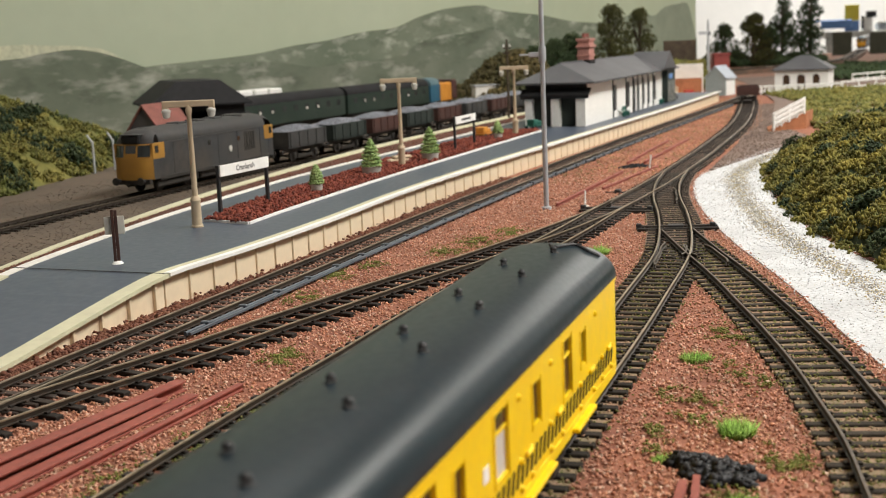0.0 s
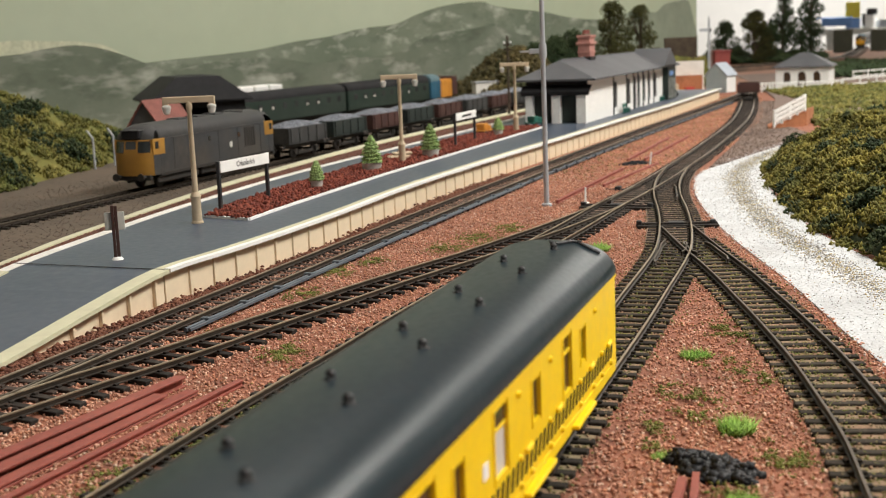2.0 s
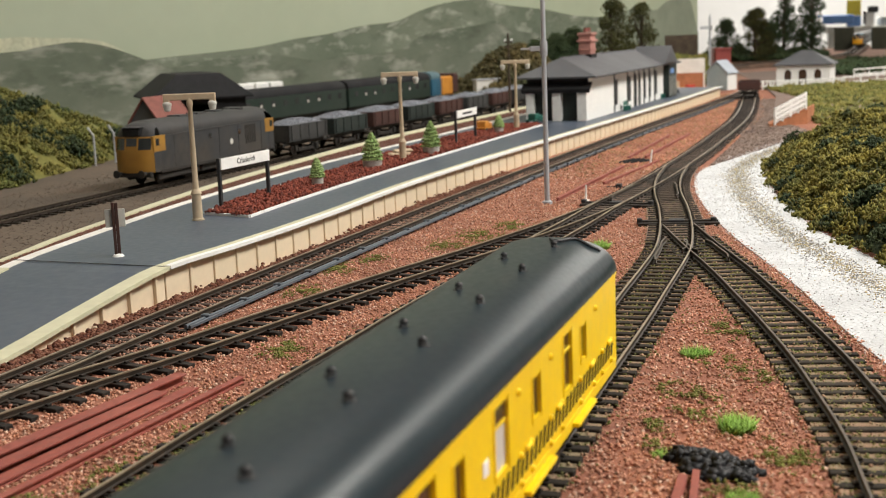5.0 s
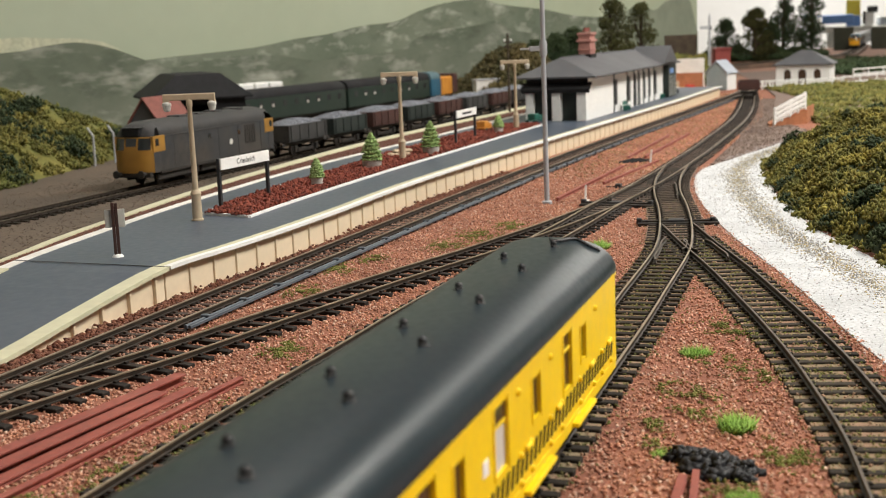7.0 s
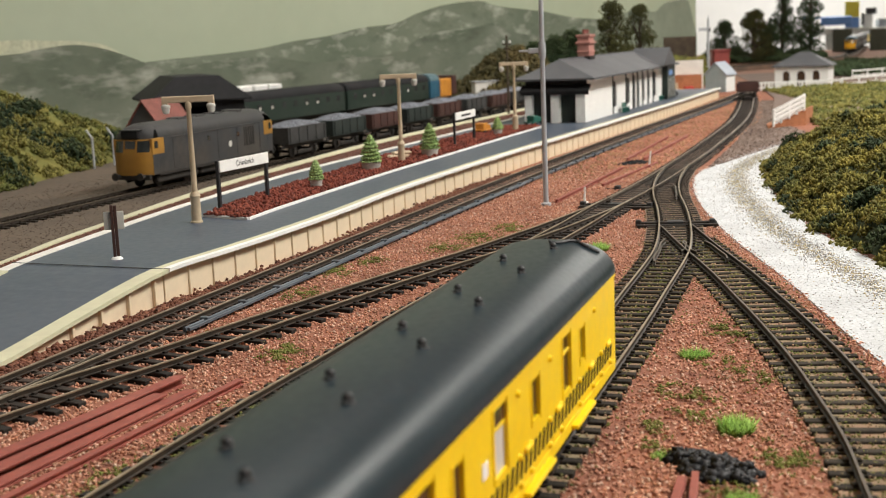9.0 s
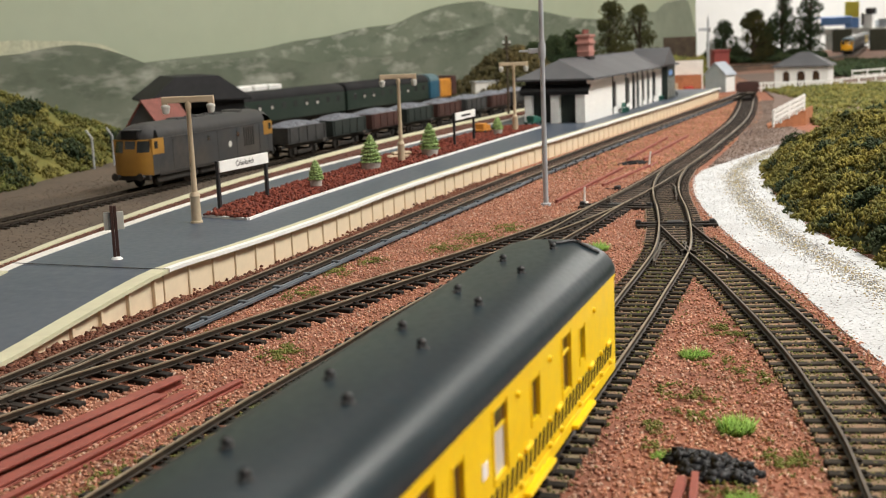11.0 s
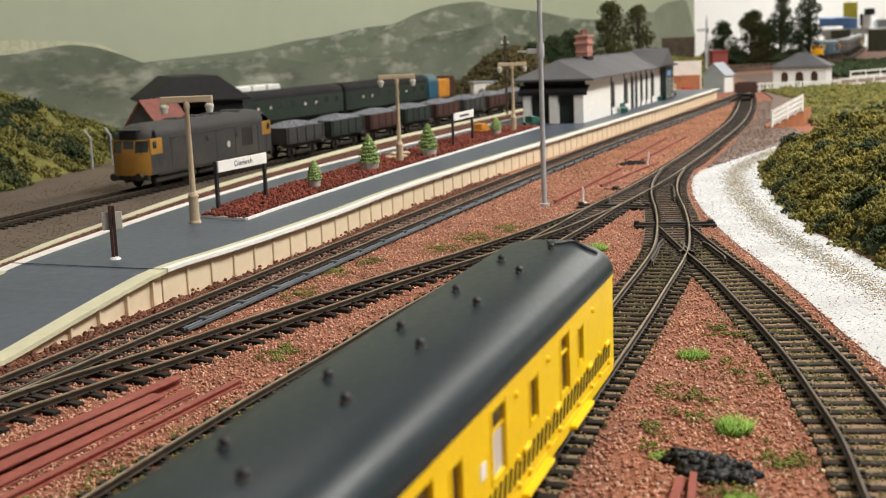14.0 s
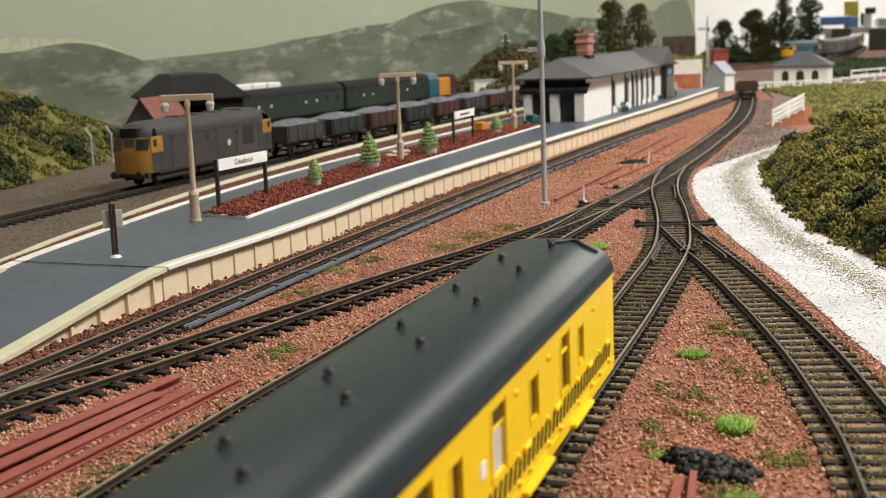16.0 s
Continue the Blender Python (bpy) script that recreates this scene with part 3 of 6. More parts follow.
def tie_bar(x, y, a, half, label):
    """The moving bar of a turnout between two long sleepers, with its drive box."""
    t = thing("tie_bar", x, y, 0, a, label, "tie bar", "turnout tie bars")
    part("bar", Mesh().box(-half, half, -0.9, 0.9, -2.2, -1.3, 0.2), M["sleeper"], t)
    for s in (-5.2, 5.2):
        part("long_sleeper", Mesh().box(-half - 1, half + 3, s - 2.1, s + 2.1, -4.6, -1.9, 0.3), M["sleeper"], t)
    part("drive_box", Mesh().box(-4.5, 4.5, -3.2, 3.2, -2.2, -0.7, 0.4), M["black"], t)
    for s in (-1, 1):
        part("end_block", Mesh().box(s * half - 1.6, s * half + 1.6, -2.0, 2.0, -3.8, 0.2, 0.5), M["black"], t)


tie_bar(135, 702, -8, 21, "black turnout tie bar between long sleepers")
tie_bar(113, 786, -24, 22, "black tie bar of the main line turnout")
bed(C1, 14, -3.2, M["brown_ballast"], "dark brown ballast of the platform track", y0=700)

# ---------- platform ----------
PZ = 12.0
FRONT = glide([(-180, 375, -3.6), (-161, 432, -0.5), (-146, 479, 4.5), (-130, 521, 10.2), (-121, 545, 12), (-103, 586, 12), (-83, 636, 12), (-58, 706, 12), (-29.4, 795, 12), (9.4, 899, 12),
               (55, 1012, 12), (117, 1160, 12), (204, 1369, 12), (318, 1642, 12), (455, 1985, 12)], 12)
BACK = glide([(-246, 400, -3.6), (-232, 452, -0.5), (-221, 500, 4.3), (-209, 548, 9.2), (-199, 580, 12), (-184, 660, 12), (-166, 744, 12), (-144, 825, 12), (-117, 918, 12), (-82.5, 1015, 12),
              (-39.4, 1124, 12), (14, 1262, 12), (75, 1420, 12), (190, 1700, 12), (390, 2010, 12)], 12)
REAR = glide([(-262, 330, 11), (-238, 440, 11), (-212, 574, 11), (-204, 642, 11), (-191, 715, 11), (-176, 797, 11), (-155, 891, 11), (-127, 993, 11), (-91, 1117, 11), (-43.6, 1254, 11),
              (14, 1402, 11), (70, 1535, 11), (150, 1720, 11), (370, 2050, 11)], 12)
NP = 150


def inward(a, b, d):
    """The edge a moved d millimetres towards b."""
    a, b = resample(a, NP), resample(b, NP)
    v = b - a
    v[:, 2] = 0
    v /= np.linalg.norm(v, axis=1)[:, None]
    return a + v * d


def lift(a, d):
    q = np.array(a, float).copy()
    q[:, 2] += d
    return q


platform = thing("platform", 0, 0, 0, 0, "long grey-surfaced station platform with cream panelled face", "platform", kind="structure")
part("surface", strip(inward(FRONT, BACK, 4), inward(BACK, FRONT, 3), NP, 3), M["tarmac"], platform, "dark grey smooth platform surface")
part("coping", strip(lift(inward(FRONT, BACK, -1.3), 0.3), lift(inward(FRONT, BACK, 7.0), 0.3), NP, 1.8), M["pale_coping"], platform, "pale yellow-green coping edge")
part("coping_back", strip(lift(inward(BACK, FRONT, -1.5), 0.4), lift(inward(BACK, FRONT, 4.5), 0.4), NP, 1.8), M["stone_white"], platform, "off-white edging strip")
fr = resample(FRONT, NP)
white = np.array([q for q in inward(FRONT, BACK, -2.0) if q[1] > 537])
white_in = np.array([q for q in inward(FRONT, BACK, 1.4) if q[1] > 537])
part("white_edge", strip(lift(white, 0.75), lift(white_in[:len(white)], 0.75), len(white), 1.7), M["white"], platform, "white painted platform edge line")
part("fill", strip(lift(inward(FRONT, BACK, 3), -2), lift(inward(BACK, FRONT, 3), -2), NP, 16), M["cream"], platform)
part("gravel_strip", strip(lift(inward(BACK, FRONT, -1), -1.2), lift(inward(REAR, BACK, 1), -0.2), NP, 14), M["dark_red_stone"], platform, "red-brown gravel strip behind the platform")
ramp_out, ramp_in = (np.array([q for q in lift(inward(BACK, FRONT, d), 0.85)[:60] if q[1] < 566])[:30] for d in (-2.4, 6.5))
nr = min(len(ramp_out), len(ramp_in))
part("ramp_coping", strip(ramp_out[:nr], ramp_in[:nr], nr, 2.0), M["pale_coping"], platform, "broad pale green coping along the ramp")
part("coping_rear", strip(lift(inward(REAR, BACK, 12), 0.6), lift(inward(REAR, BACK, -2), 0.6), NP, 2), M["pale_coping"], platform, "dull cream rear coping")
part("rear_face", strip(lift(inward(REAR, BACK, 1), -1), lift(inward(REAR, BACK, -0.5), -1), NP, 14), M["cream"], platform)
ramp_seam = Mesh().sweep([(-203, 574, PZ + 0.05), (-124, 540, PZ + 0.05)], [(-0.4, -0.1), (-0.4, 0.1), (0.4, 0.1), (0.4, -0.1)])
part("seam", ramp_seam, M["black"], platform, "dark seam between ramp and platform")
# face panels with ribs between them, one mesh shared by all of full height
panel = mesh_data("panel", Mesh().box(-9.3, 9.3, -0.6, 0.6, GROUND - 1, PZ - 1.6, 0.25), M["cream"])
rib = mesh_data("rib", Mesh().box(-0.9, 0.9, -1.6, 0.3, GROUND - 1, PZ - 1.5, 0.25), M["cream"])
line = np.array([q for q in inward(FRONT, BACK, 2.2) if q[1] > 536])
for x, y, a in evenly(line, 19.6):
    part("panel", panel, None, platform, at=at(x, y, 0, a))
    part("rib", rib, None, platform, at=at(x + 9.8 * math.cos(radians(a)), y + 9.8 * math.sin(radians(a)), 0, a))
low = np.array([q for q in inward(FRONT, BACK, 2.2) if 425 < q[1] < 545])
part("ramp_face", strip(lift(low, -1.2), lift(low + np.array([-1.2, 0.4, 0]), -1.2), len(low), 16), M["cream"], platform, "cream face of the ramp")
for x, y, a in evenly(low, 19.6)[2:]:
    zt = float(np.interp(y, low[:, 1], low[:, 2])) - 1.3
    part("rib", Mesh().box(-0.8, 0.8, -1.8, 0.3, GROUND - 1, zt, 0.2), M["cream"], platform, at=at(x, y, 0, a))

# flower bed with white edging
BF = glide([(-108, 686), (-95, 731), (-67.4, 815), (-33, 915), (10.8, 1032), (67, 1184), (110, 1298)], 15)
BB = glide([(-137, 707), (-120, 790), (-92, 880), (-65, 965), (-42, 1045), (8, 1180), (70, 1315)], 15)
edging = Mesh()
for pth in (BF, BB, np.array([BF[0], BB[0]]), np.array([BF[-1], BB[-1]])):
    edging.sweep([(x, y, PZ) for x, y in pth], [(-0.8, -0.5), (-0.8, 1.4), (0.8, 1.4), (0.8, -0.5)])
flower_bed = thing("flower_bed", 0, 0, 0, 0, "raised bed of dark red chippings with white edging on the platform", "flower bed")
part("edging", edging, M["white"], flower_bed, "thin white edging")
part("soil", strip(with_z(BF, PZ + 1.0), with_z(BB, PZ + 1.0), 60, 1.2), M["bed_stone"], flower_bed)
rng = np.random.default_rng(3)
ra, rb = resample(BF, 400), resample(BB, 400)
k, w = rng.integers(0, 400, 9000), rng.uniform(0.03, 0.97, 9000)
pts = ra[k] * (1 - w)[:, None] + rb[k] * w[:, None]
chips = cloud("gravel", np.concatenate([pts, rng.uniform(PZ + 0.9, PZ + 2.6, (9000, 1))], 1), rng.uniform(0.8, 1.6, 9000), M["bed_stone"], parent=flower_bed, seed=4)
tagged(chips, "dark red stone chippings", kind="stuff")

# ---------- yard behind the platform, road and banks ----------
YA = np.array([(-330, 200), (-262, 330), (-238, 440), (-212, 574), (-191, 715), (-155, 891), (-91, 1117), (14, 1402), (150, 1720), (400, 2100), (520, 2600)], float)
YB = np.array([(-900, 200), (-900, 600), (-890, 900), (-850, 1100), (-800, 1300), (-700, 1500), (-600, 1700), (-350, 2000), (0, 2300), (250, 2600), (450, 2900)], float)
structure("yard_ground", strip(with_z(YA, -0.6), with_z(YB, -0.6), 60, 3.2), M["yard_earth"], "grey-brown earth and cinders of the goods yard")
ROAD_A = glide([(136, 200), (139, 300), (143, 370), (146, 436), (149, 480), (152, 529), (154, 590), (156, 650), (163, 745), (176, 845), (197, 940), (222, 1000), (283, 1112), (347, 1208), (384, 1262), (450, 1350)], 12)
ROAD_B = glide([(225, 200), (215, 330), (209, 420), (206, 480), (204, 558), (204, 612), (204, 660), (209, 712), (221, 800), (239, 900), (258, 975), (280, 1032), (318, 1105), (365, 1200), (392, 1245), (460, 1330)], 12)
structure("road", strip(with_z(ROAD_A, -3.4), with_z(ROAD_B, -3.4), 110, 1.0), M["gravel_white"], "white fine gravel road beside the tracks")
ra, rb = resample(ROAD_A, 110), resample(ROAD_B, 110)
structure("dirt_path", strip(with_z([(215, 985), (300, 1230), (400, 1600), (480, 1860)], -3.3), with_z([(384, 1262), (395, 1400), (480, 1650), (560, 1860)], -3.3), 20, 0.5), M["dirt"], "brown trodden dirt beside the line")


def mound_height(x, y):
    """The bank beside the road: rises away from the road's far edge."""
    ex = float(np.interp(y, ROAD_B[:, 1], ROAD_B[:, 0]))
    d = max(0.0, x - ex - 4)
    fade = min(1.0, max(0.0, (1200 - y) / 230.0))
    top = 15 * (1 - math.exp(-d / 14.0)) + 52 * (1 - math.exp(-(d / 110.0) ** 1.3))
    return GROUND + fade * top * (1 + 0.16 * noise.noise((x * 0.022, y * 0.022, 3)))


def lumpy(x, y):
    """The bank with its bushy swellings, which die out at the road and at the far foot."""
    inner = min(1.0, max(0.0, (x - float(np.interp(y, ROAD_B[:, 1], ROAD_B[:, 0])) - 4) / 30.0)) * min(1.0, max(0.0, (1200 - y) / 230.0))
    return mound_height(x, y) + inner * (9.0 * noise.noise((x * 0.030, y * 0.026, 2)) + 6.0 * noise.noise((x * 0.075, y * 0.06, 8)))


def left_height(x, y):
    d = max(0.0, -(x + 330) * 0.93 + (y - 1150) * 0.12)
    return -3.5 + 85 * (1 - math.exp(-(d / 85.0) ** 1.2)) * (1 + 0.2 * noise.noise((x * 0.02, y * 0.02, 7))) * min(1, max(0, (1500 - y) / 200))


def hill(name, x0, x1, y0, y1, fn, material, label, n=46):
    m = Mesh()
    for j in range(n):
        for i in range(n):
            x, y = x0 + (x1 - x0) * i / (n - 1), y0 + (y1 - y0) * j / (n - 1)
            m.v.append((x, y, fn(x, y)))
    m.f = [(j * n + i, j * n + i + 1, (j + 1) * n + i + 1, (j + 1) * n + i) for j in range(n - 1) for i in range(n - 1)]
    return structure(name, m, material, label, 60)


# The bank is coloured dark so the gaps between the clumps look shaded.
hill("bank", 203, 560, 480, 1260, lambda x, y: lumpy(x, y) - 1.8, M["foliage_dark"], "scenic bank under the shrubs beside the road", 70)
hill("hillside", -800, -318, 850, 1500, lambda x, y: left_height(x, y) - 1.5, M["foliage_left"], "grassy hillside behind the yard")
structure("far_bank", strip(with_z([(400, 1480), (520, 1900), (600, 2300), (700, 2900)], -2.0), with_z([(560, 1150), (1000, 1500), (1400, 2300), (1600, 2900)], 6.0), 30, 1), M["dirt"], "rough earth bank beyond the road")

structure("far_field", strip(with_z([(230, 2480), (520, 2700), (700, 2900), (900, 5190)], -3.0), with_z([(1890, 2480), (1890, 2700), (1890, 2900), (1890, 5190)], -3.0), 12, 0.9), M["far_earth"], "dark brown and green ground beyond the pavilion")
# ---------- backdrop board with painted hills ----------
BX0, BY0, BX1, BY1 = -900.0, 1058.0, 600.0, 2900.0
blen = math.hypot(BX1 - BX0, BY1 - BY0)
backdrop = thing("backdrop", BX0, BY0, 0, math.degrees(math.atan2(BY1 - BY0, BX1 - BX0)), "painted backdrop board of misty green hills under a pale sky", "backdrop", kind="structure")


def painted(name, outline, y, material, label):
    """A painted area on the board: outline of (along, height), closed down to the foot."""
    top = glide(outline, 12)
    m = Mesh()
    n = len(top)
    m.v = [(u, y, h) for u, h in top] + [(u, y, -5) for u, h in top]
    m.f = [(i, i + 1, n + i + 1, n + i) for i in range(n - 1)]
    part(name, m, material, backdrop, label)


part("board", Mesh().box(-300, 2396, 0, 8, -20, 620), M["sky_paint"], backdrop, "pale grey-green painted sky")
painted("far_hills", [(480, 70), (799, 92), (897, 97), (1005, 103), (1087, 113), (1161, 119), (1240, 130), (1324, 136), (1384, 152), (1462, 166), (1560, 172), (1600, 165), (1647, 160),
                      (1720, 155), (1780, 150), (1860, 140), (1960, 135), (2040, 138), (2110, 120), (2200, 105), (2390, 80)], -1.0, M["hill_far"], "distant painted hills with snowy streaks")
painted("middle_hills", [(700, 60), (928, 89), (1038, 90), (1132, 79), (1210, 83), (1321, 88), (1380, 108), (1440, 120), (1507, 122), (1592, 128), (1681, 112), (1800, 100), (1950, 80), (2200, 60)],
        -2.0, M["hill_near"], "nearer painted hills")
painted("near_hill", [(-300, 95), (300, 98), (590, 109), (638, 114), (696, 119), (747, 111), (799, 94), (840, 80), (900, 62), (980, 40)], -3.0, M["hill_near"], "dark painted hill with mist below")
painted("painted_wood", [(1940, 40), (1990, 110), (2032, 140), (2080, 148), (2126, 157), (2165, 150), (2200, 148), (2240, 165), (2304, 172), (2350, 172), (2380, 120), (2394, 92)], -3.0, M["wood_paint"], "painted outlines of misty trees")
painted("mist", [(440, 112), (540, 121), (610, 127), (660, 125), (710, 123), (745, 117), (765, 108), (790, 96)], -0.5, M["snow_paint"], "pale painted mist above the hill")


def streaks(name, count, u0, u1, h0, h1, rise, long, thick, y, tilt, material, label, seed):
    """Brushed flecks of pale paint, thin and ragged, along a slope of the painted hills."""
    rs = random.Random(seed)
    m = Mesh()
    for k in range(count):
        u = rs.uniform(u0, u1)
        h = rs.uniform(h0, h1) + rise * (u - u0) / (u1 - u0)
        n, a = rs.uniform(0.4, 1) * long, radians(tilt + rs.uniform(-22, 22))
        w = rs.uniform(0.4, 1) * thick
        ring = [(-n, 0), (-0.5 * n, -w * rs.uniform(0.3, 1)), (0.2 * n, -w * rs.uniform(0.3, 1)), (n, 0), (0.4 * n, w * rs.uniform(0.3, 1)), (-0.4 * n, w * rs.uniform(0.3, 1))]
        m.quad(*[(u + p * math.cos(a) - q * math.sin(a), y - 0.004 * k, h + p * math.sin(a) + q * math.cos(a)) for p, q in ring])
    part(name, m, material, backdrop, label)


streaks("ridge_snow", 16, 1120, 1370, 108, 112, 28, 17, 3.4, -1.2, 8, M["streak_paint"], "pale brushed snow along the ridge", 6)

# ---------- the yellow coach ----------
CO = thing("passenger_coach", -0.0, 0.0, 0, 0, "bright yellow test coach with dark grey roof and ventilators", "railway coach")
D4 = (0.32011616, 0.9473783)
CA = math.degrees(math.atan2(D4[1], D4[0]))
CO.matrix_basis = at(-82.0 * D4[1] + D4[0] * 83, 82.0 * D4[0] + D4[1] * 83, 0, CA)
# local frame: x along the coach away from the camera (0 to 258), y to its other side, side facing the camera's way at y = -18
LEN, HALF, Z0, ZE = 258.0, 18.0, 14.0, 40.7
OPEN = [(88.2, 97.2, 24.2, 37.6, "door"), (107.2, 113.0, 26.0, 35.6, "win"), (132.4, 142.0, 24.2, 37.8, "blind"), (161.8, 168.6, 26.6, 35.6, "win"), (191.2, 200.0, 24.0, 37.6, "door"), (210.8, 216.4, 26.8, 35.2, "win"),
        (40.0, 49.0, 24.2, 37.6, "door"), (60.0, 66.0, 26.0, 35.6, "win"), (15.0, 23.0, 24.2, 37.6, "door")]


def coach_side(sign, openings, z0, ze, length, half, thick=1.0):
    m = Mesh()
    ops = sorted(openings)
    x = 0.0
    y0, y1 = sorted((sign * half, sign * (half - thick)))
    for a, b, c, d, _ in ops:
        m.box(x, a, y0, y1, z0, ze)
        m.box(a, b, y0, y1, z0, c)
        m.box(a, b, y0, y1, d, ze)
        x = b
    return m.box(x, length, y0, y1, z0, ze)


body = Mesh()
for s in (-1, 1):
    q = coach_side(s, OPEN, Z0, ZE, LEN, HALF)
    body.add(q.v, q.f)
    body.box(0, LEN, *sorted((s * HALF, s * (HALF + 0.35))), ZE - 1.0, ZE, 0.1)
body.box(0, 1, -HALF + 1, HALF - 1, Z0, ZE + 4)
body.box(LEN - 1, LEN, -HALF + 1, HALF - 1, Z0, ZE + 4)
body.box(0, LEN, -HALF + 1, HALF - 1, Z0, Z0 + 1)
body = part("body", body, M["yellow"], CO, "glossy yellow body sides")
# roof: an elliptical arc that turns down hard at the eaves
arc = [(-HALF - 0.4, ZE - 0.05)] + [(-(HALF + 0.5) * math.copysign(abs(math.cos(t)) ** 0.78, math.cos(t)), ZE + 9.8 * math.sin(t) ** 0.95) for t in np.linspace(0.0, PI, 25)] + [(HALF + 0.4, ZE - 0.05)]
arc[1] = (-HALF - 0.4, ZE + 0.4)
arc[-2] = (HALF + 0.4, ZE + 0.4)
roof = Mesh()
stations = [(-1.0, 0.0), (0.2, 0.55), (1.5, 0.85), (4, 1.0), (LEN - 4, 1.0), (LEN - 1.5, 0.93), (LEN + 0.2, 0.72), (LEN + 0.8, 0.3)]
na = len(arc)
for sx, k in stations:
    roof.v += [(sx, -y * (0.985 + 0.015 * k), ZE - 0.05 + (z - ZE + 0.05) * (0.86 + 0.14 * k)) for y, z in arc]
roof.f = [(i * na + j, i * na + j + 1, (i + 1) * na + j + 1, (i + 1) * na + j) for i in range(len(stations) - 1) for j in range(na - 1)]
roof.f += [tuple(range(na)), tuple(range(len(stations) * na - 1, (len(stations) - 1) * na - 1, -1))]
roof = part("roof", roof, M["roof_grey"], CO, "dark grey satin domed roof", 50)


def roof_z(y):
    return float(np.interp(y, [-q[0] for q in arc][::-1], [q[1] for q in arc][::-1]))


vent = Mesh().lathe([(1.9, -0.8), (1.8, -0.2), (1.0, 0.1), (0.75, 0.7), (1.0, 0.9), (0.9, 1.3), (0.25, 1.8)], 12)
vent.box(-1.6, 1.6, -0.4, 0.4, -0.4, 0.5, 0.15)
vent = mesh_data("ventilator", vent, M["black"], 40)
for x in (-20, 22.5, 59.3, 95.4, 132.2, 170.1, 206.9, 241.5):
    if x > 0:
        part("ventilator", vent, None, CO, at=at(x, -4.4, roof_z(-4.4)), label="black roof ventilator")
for x in (34.0, 70.7, 108.6, 145.7, 182.9, 222.1):
    part("ventilator", vent, None, CO, at=at(x, 4.4, roof_z(4.4)), label="black roof ventilator")
pipe = Mesh()
for i in range(16):
    t0, t1 = i / 16, (i + 1) / 16
    f = lambda t: (252 - 5 * math.sin(t * 9) * (1 - t), -1 - 14 * t, roof_z(-1 - 14 * t) + 0.3)
    pipe.cyl(f(t0), f(t1), 0.5, n=6)
part("roof_pipe", pipe, M["black"], CO, "bent black roof conduit")
for a, b, c, d, kind in OPEN:
    for s in (-1, 1):
        y = s * (HALF - 0.75)
        win = part("window", Mesh().box(a - 0.3, b + 0.3, *sorted((y, y - s * 0.4)), c - 0.3, d + 0.3), M["blind"] if kind == "blind" else M["dark_glass"], CO,
                   "window with a pale blind behind it" if kind == "blind" else "dark window")
        if kind != "win":
            zz = d - 4.6
            part("glazing_bar", Mesh().box(a, b, *sorted((y, y + s * 0.45)), zz, zz + 0.8, 0.1), M["yellow"], win)
            if kind == "blind":
                part("upper_pane", Mesh().box(a, b, *sorted((y, y + s * 0.3)), zz + 0.9, d), M["dark_glass"], win, "dark upper pane")
        part("frame", Mesh().box(a - 0.9, a, *sorted((s * HALF, s * (HALF + 0.25))), c - 0.8, d + 0.8, 0.1).box(b, b + 0.9, *sorted((s * HALF, s * (HALF + 0.25))), c - 0.8, d + 0.8, 0.1),
             M["yellow"], win)
# slanted black stripes along the lower side
stripe = Mesh().add([(0, 0, 18.2), (1.5, 0, 18.2), (3.3, 0, 22.5), (1.8, 0, 22.5), (0, -0.2, 18.2), (1.5, -0.2, 18.2), (3.3, -0.2, 22.5), (1.8, -0.2, 22.5)],
                    [(0, 1, 2, 3), (7, 6, 5, 4), (0, 4, 5, 1), (1, 5, 6, 2), (2, 6, 7, 3), (3, 7, 4, 0)])
stripe = mesh_data("warning_stripe", stripe, M["soot"])
for k in range(66):
    part("warning_stripe", stripe, None, CO, at=at(2 + 3.8 * k, -HALF - 0.02, 0))
    part("warning_stripe", stripe, None, CO, at=at(4 + 3.8 * k, HALF + 0.22, 0))
hinge = mesh_data("door_hinge", Mesh().cyl((0, 0, 0), (0, -0.8, 0), 0.9, 0.6, 8), M["yellow"], 40)
latch = mesh_data("door_latch", Mesh().box(-2.2, 2.2, -0.9, 0, -0.8, 0.9, 0.5), M["yellow"])
for x in (102, 121, 147.5, 156.5, 173.5, 185, 205.5, 222, 233, 246):
    if x in (102, 156.5, 185, 222, 246):
        part("door_latch", latch, None, CO, at=at(x, -HALF, 22.9))
    for z in (22.9, 17.0):
        part("door_hinge", hinge, None, CO, at=at(x + 3, -HALF, z))
for x in (150, 178, 228):
    part("door_hinge", hinge, None, CO, at=at(x, -HALF, 36.6))
part("notice", Mesh().box(124.0, 127.6, -HALF - 0.2, -HALF, 27.2, 30.4, 0.08), M["white"], CO, "small white notice plate")
sole = Mesh()
for s in (-1, 1):
    sole.box(0, LEN, *sorted((s * (HALF - 1.2), s * (HALF - 0.1))), Z0 - 1.6, Z0, 0.2)
    sole.box(1.0, LEN - 1, *sorted((s * HALF, s * (HALF + 0.3))), Z0 + 1.0, Z0 + 2.0, 0.12)
part("solebar", sole, M["yellow"], CO, "yellow solebar")
for x0, x1 in ((153.0, 176.5), (199.5, 221.5), (100, 126), (50, 82), (15, 40)):
    part("footboard", Mesh().box(x0, x1, -HALF - 1.7, -HALF + 0.4, Z0 - 0.9, Z0 + 0.2, 0.2), M["yellow"], CO, "yellow footboard")
under = Mesh().box(6, LEN - 6, -10, 10, 9, Z0)
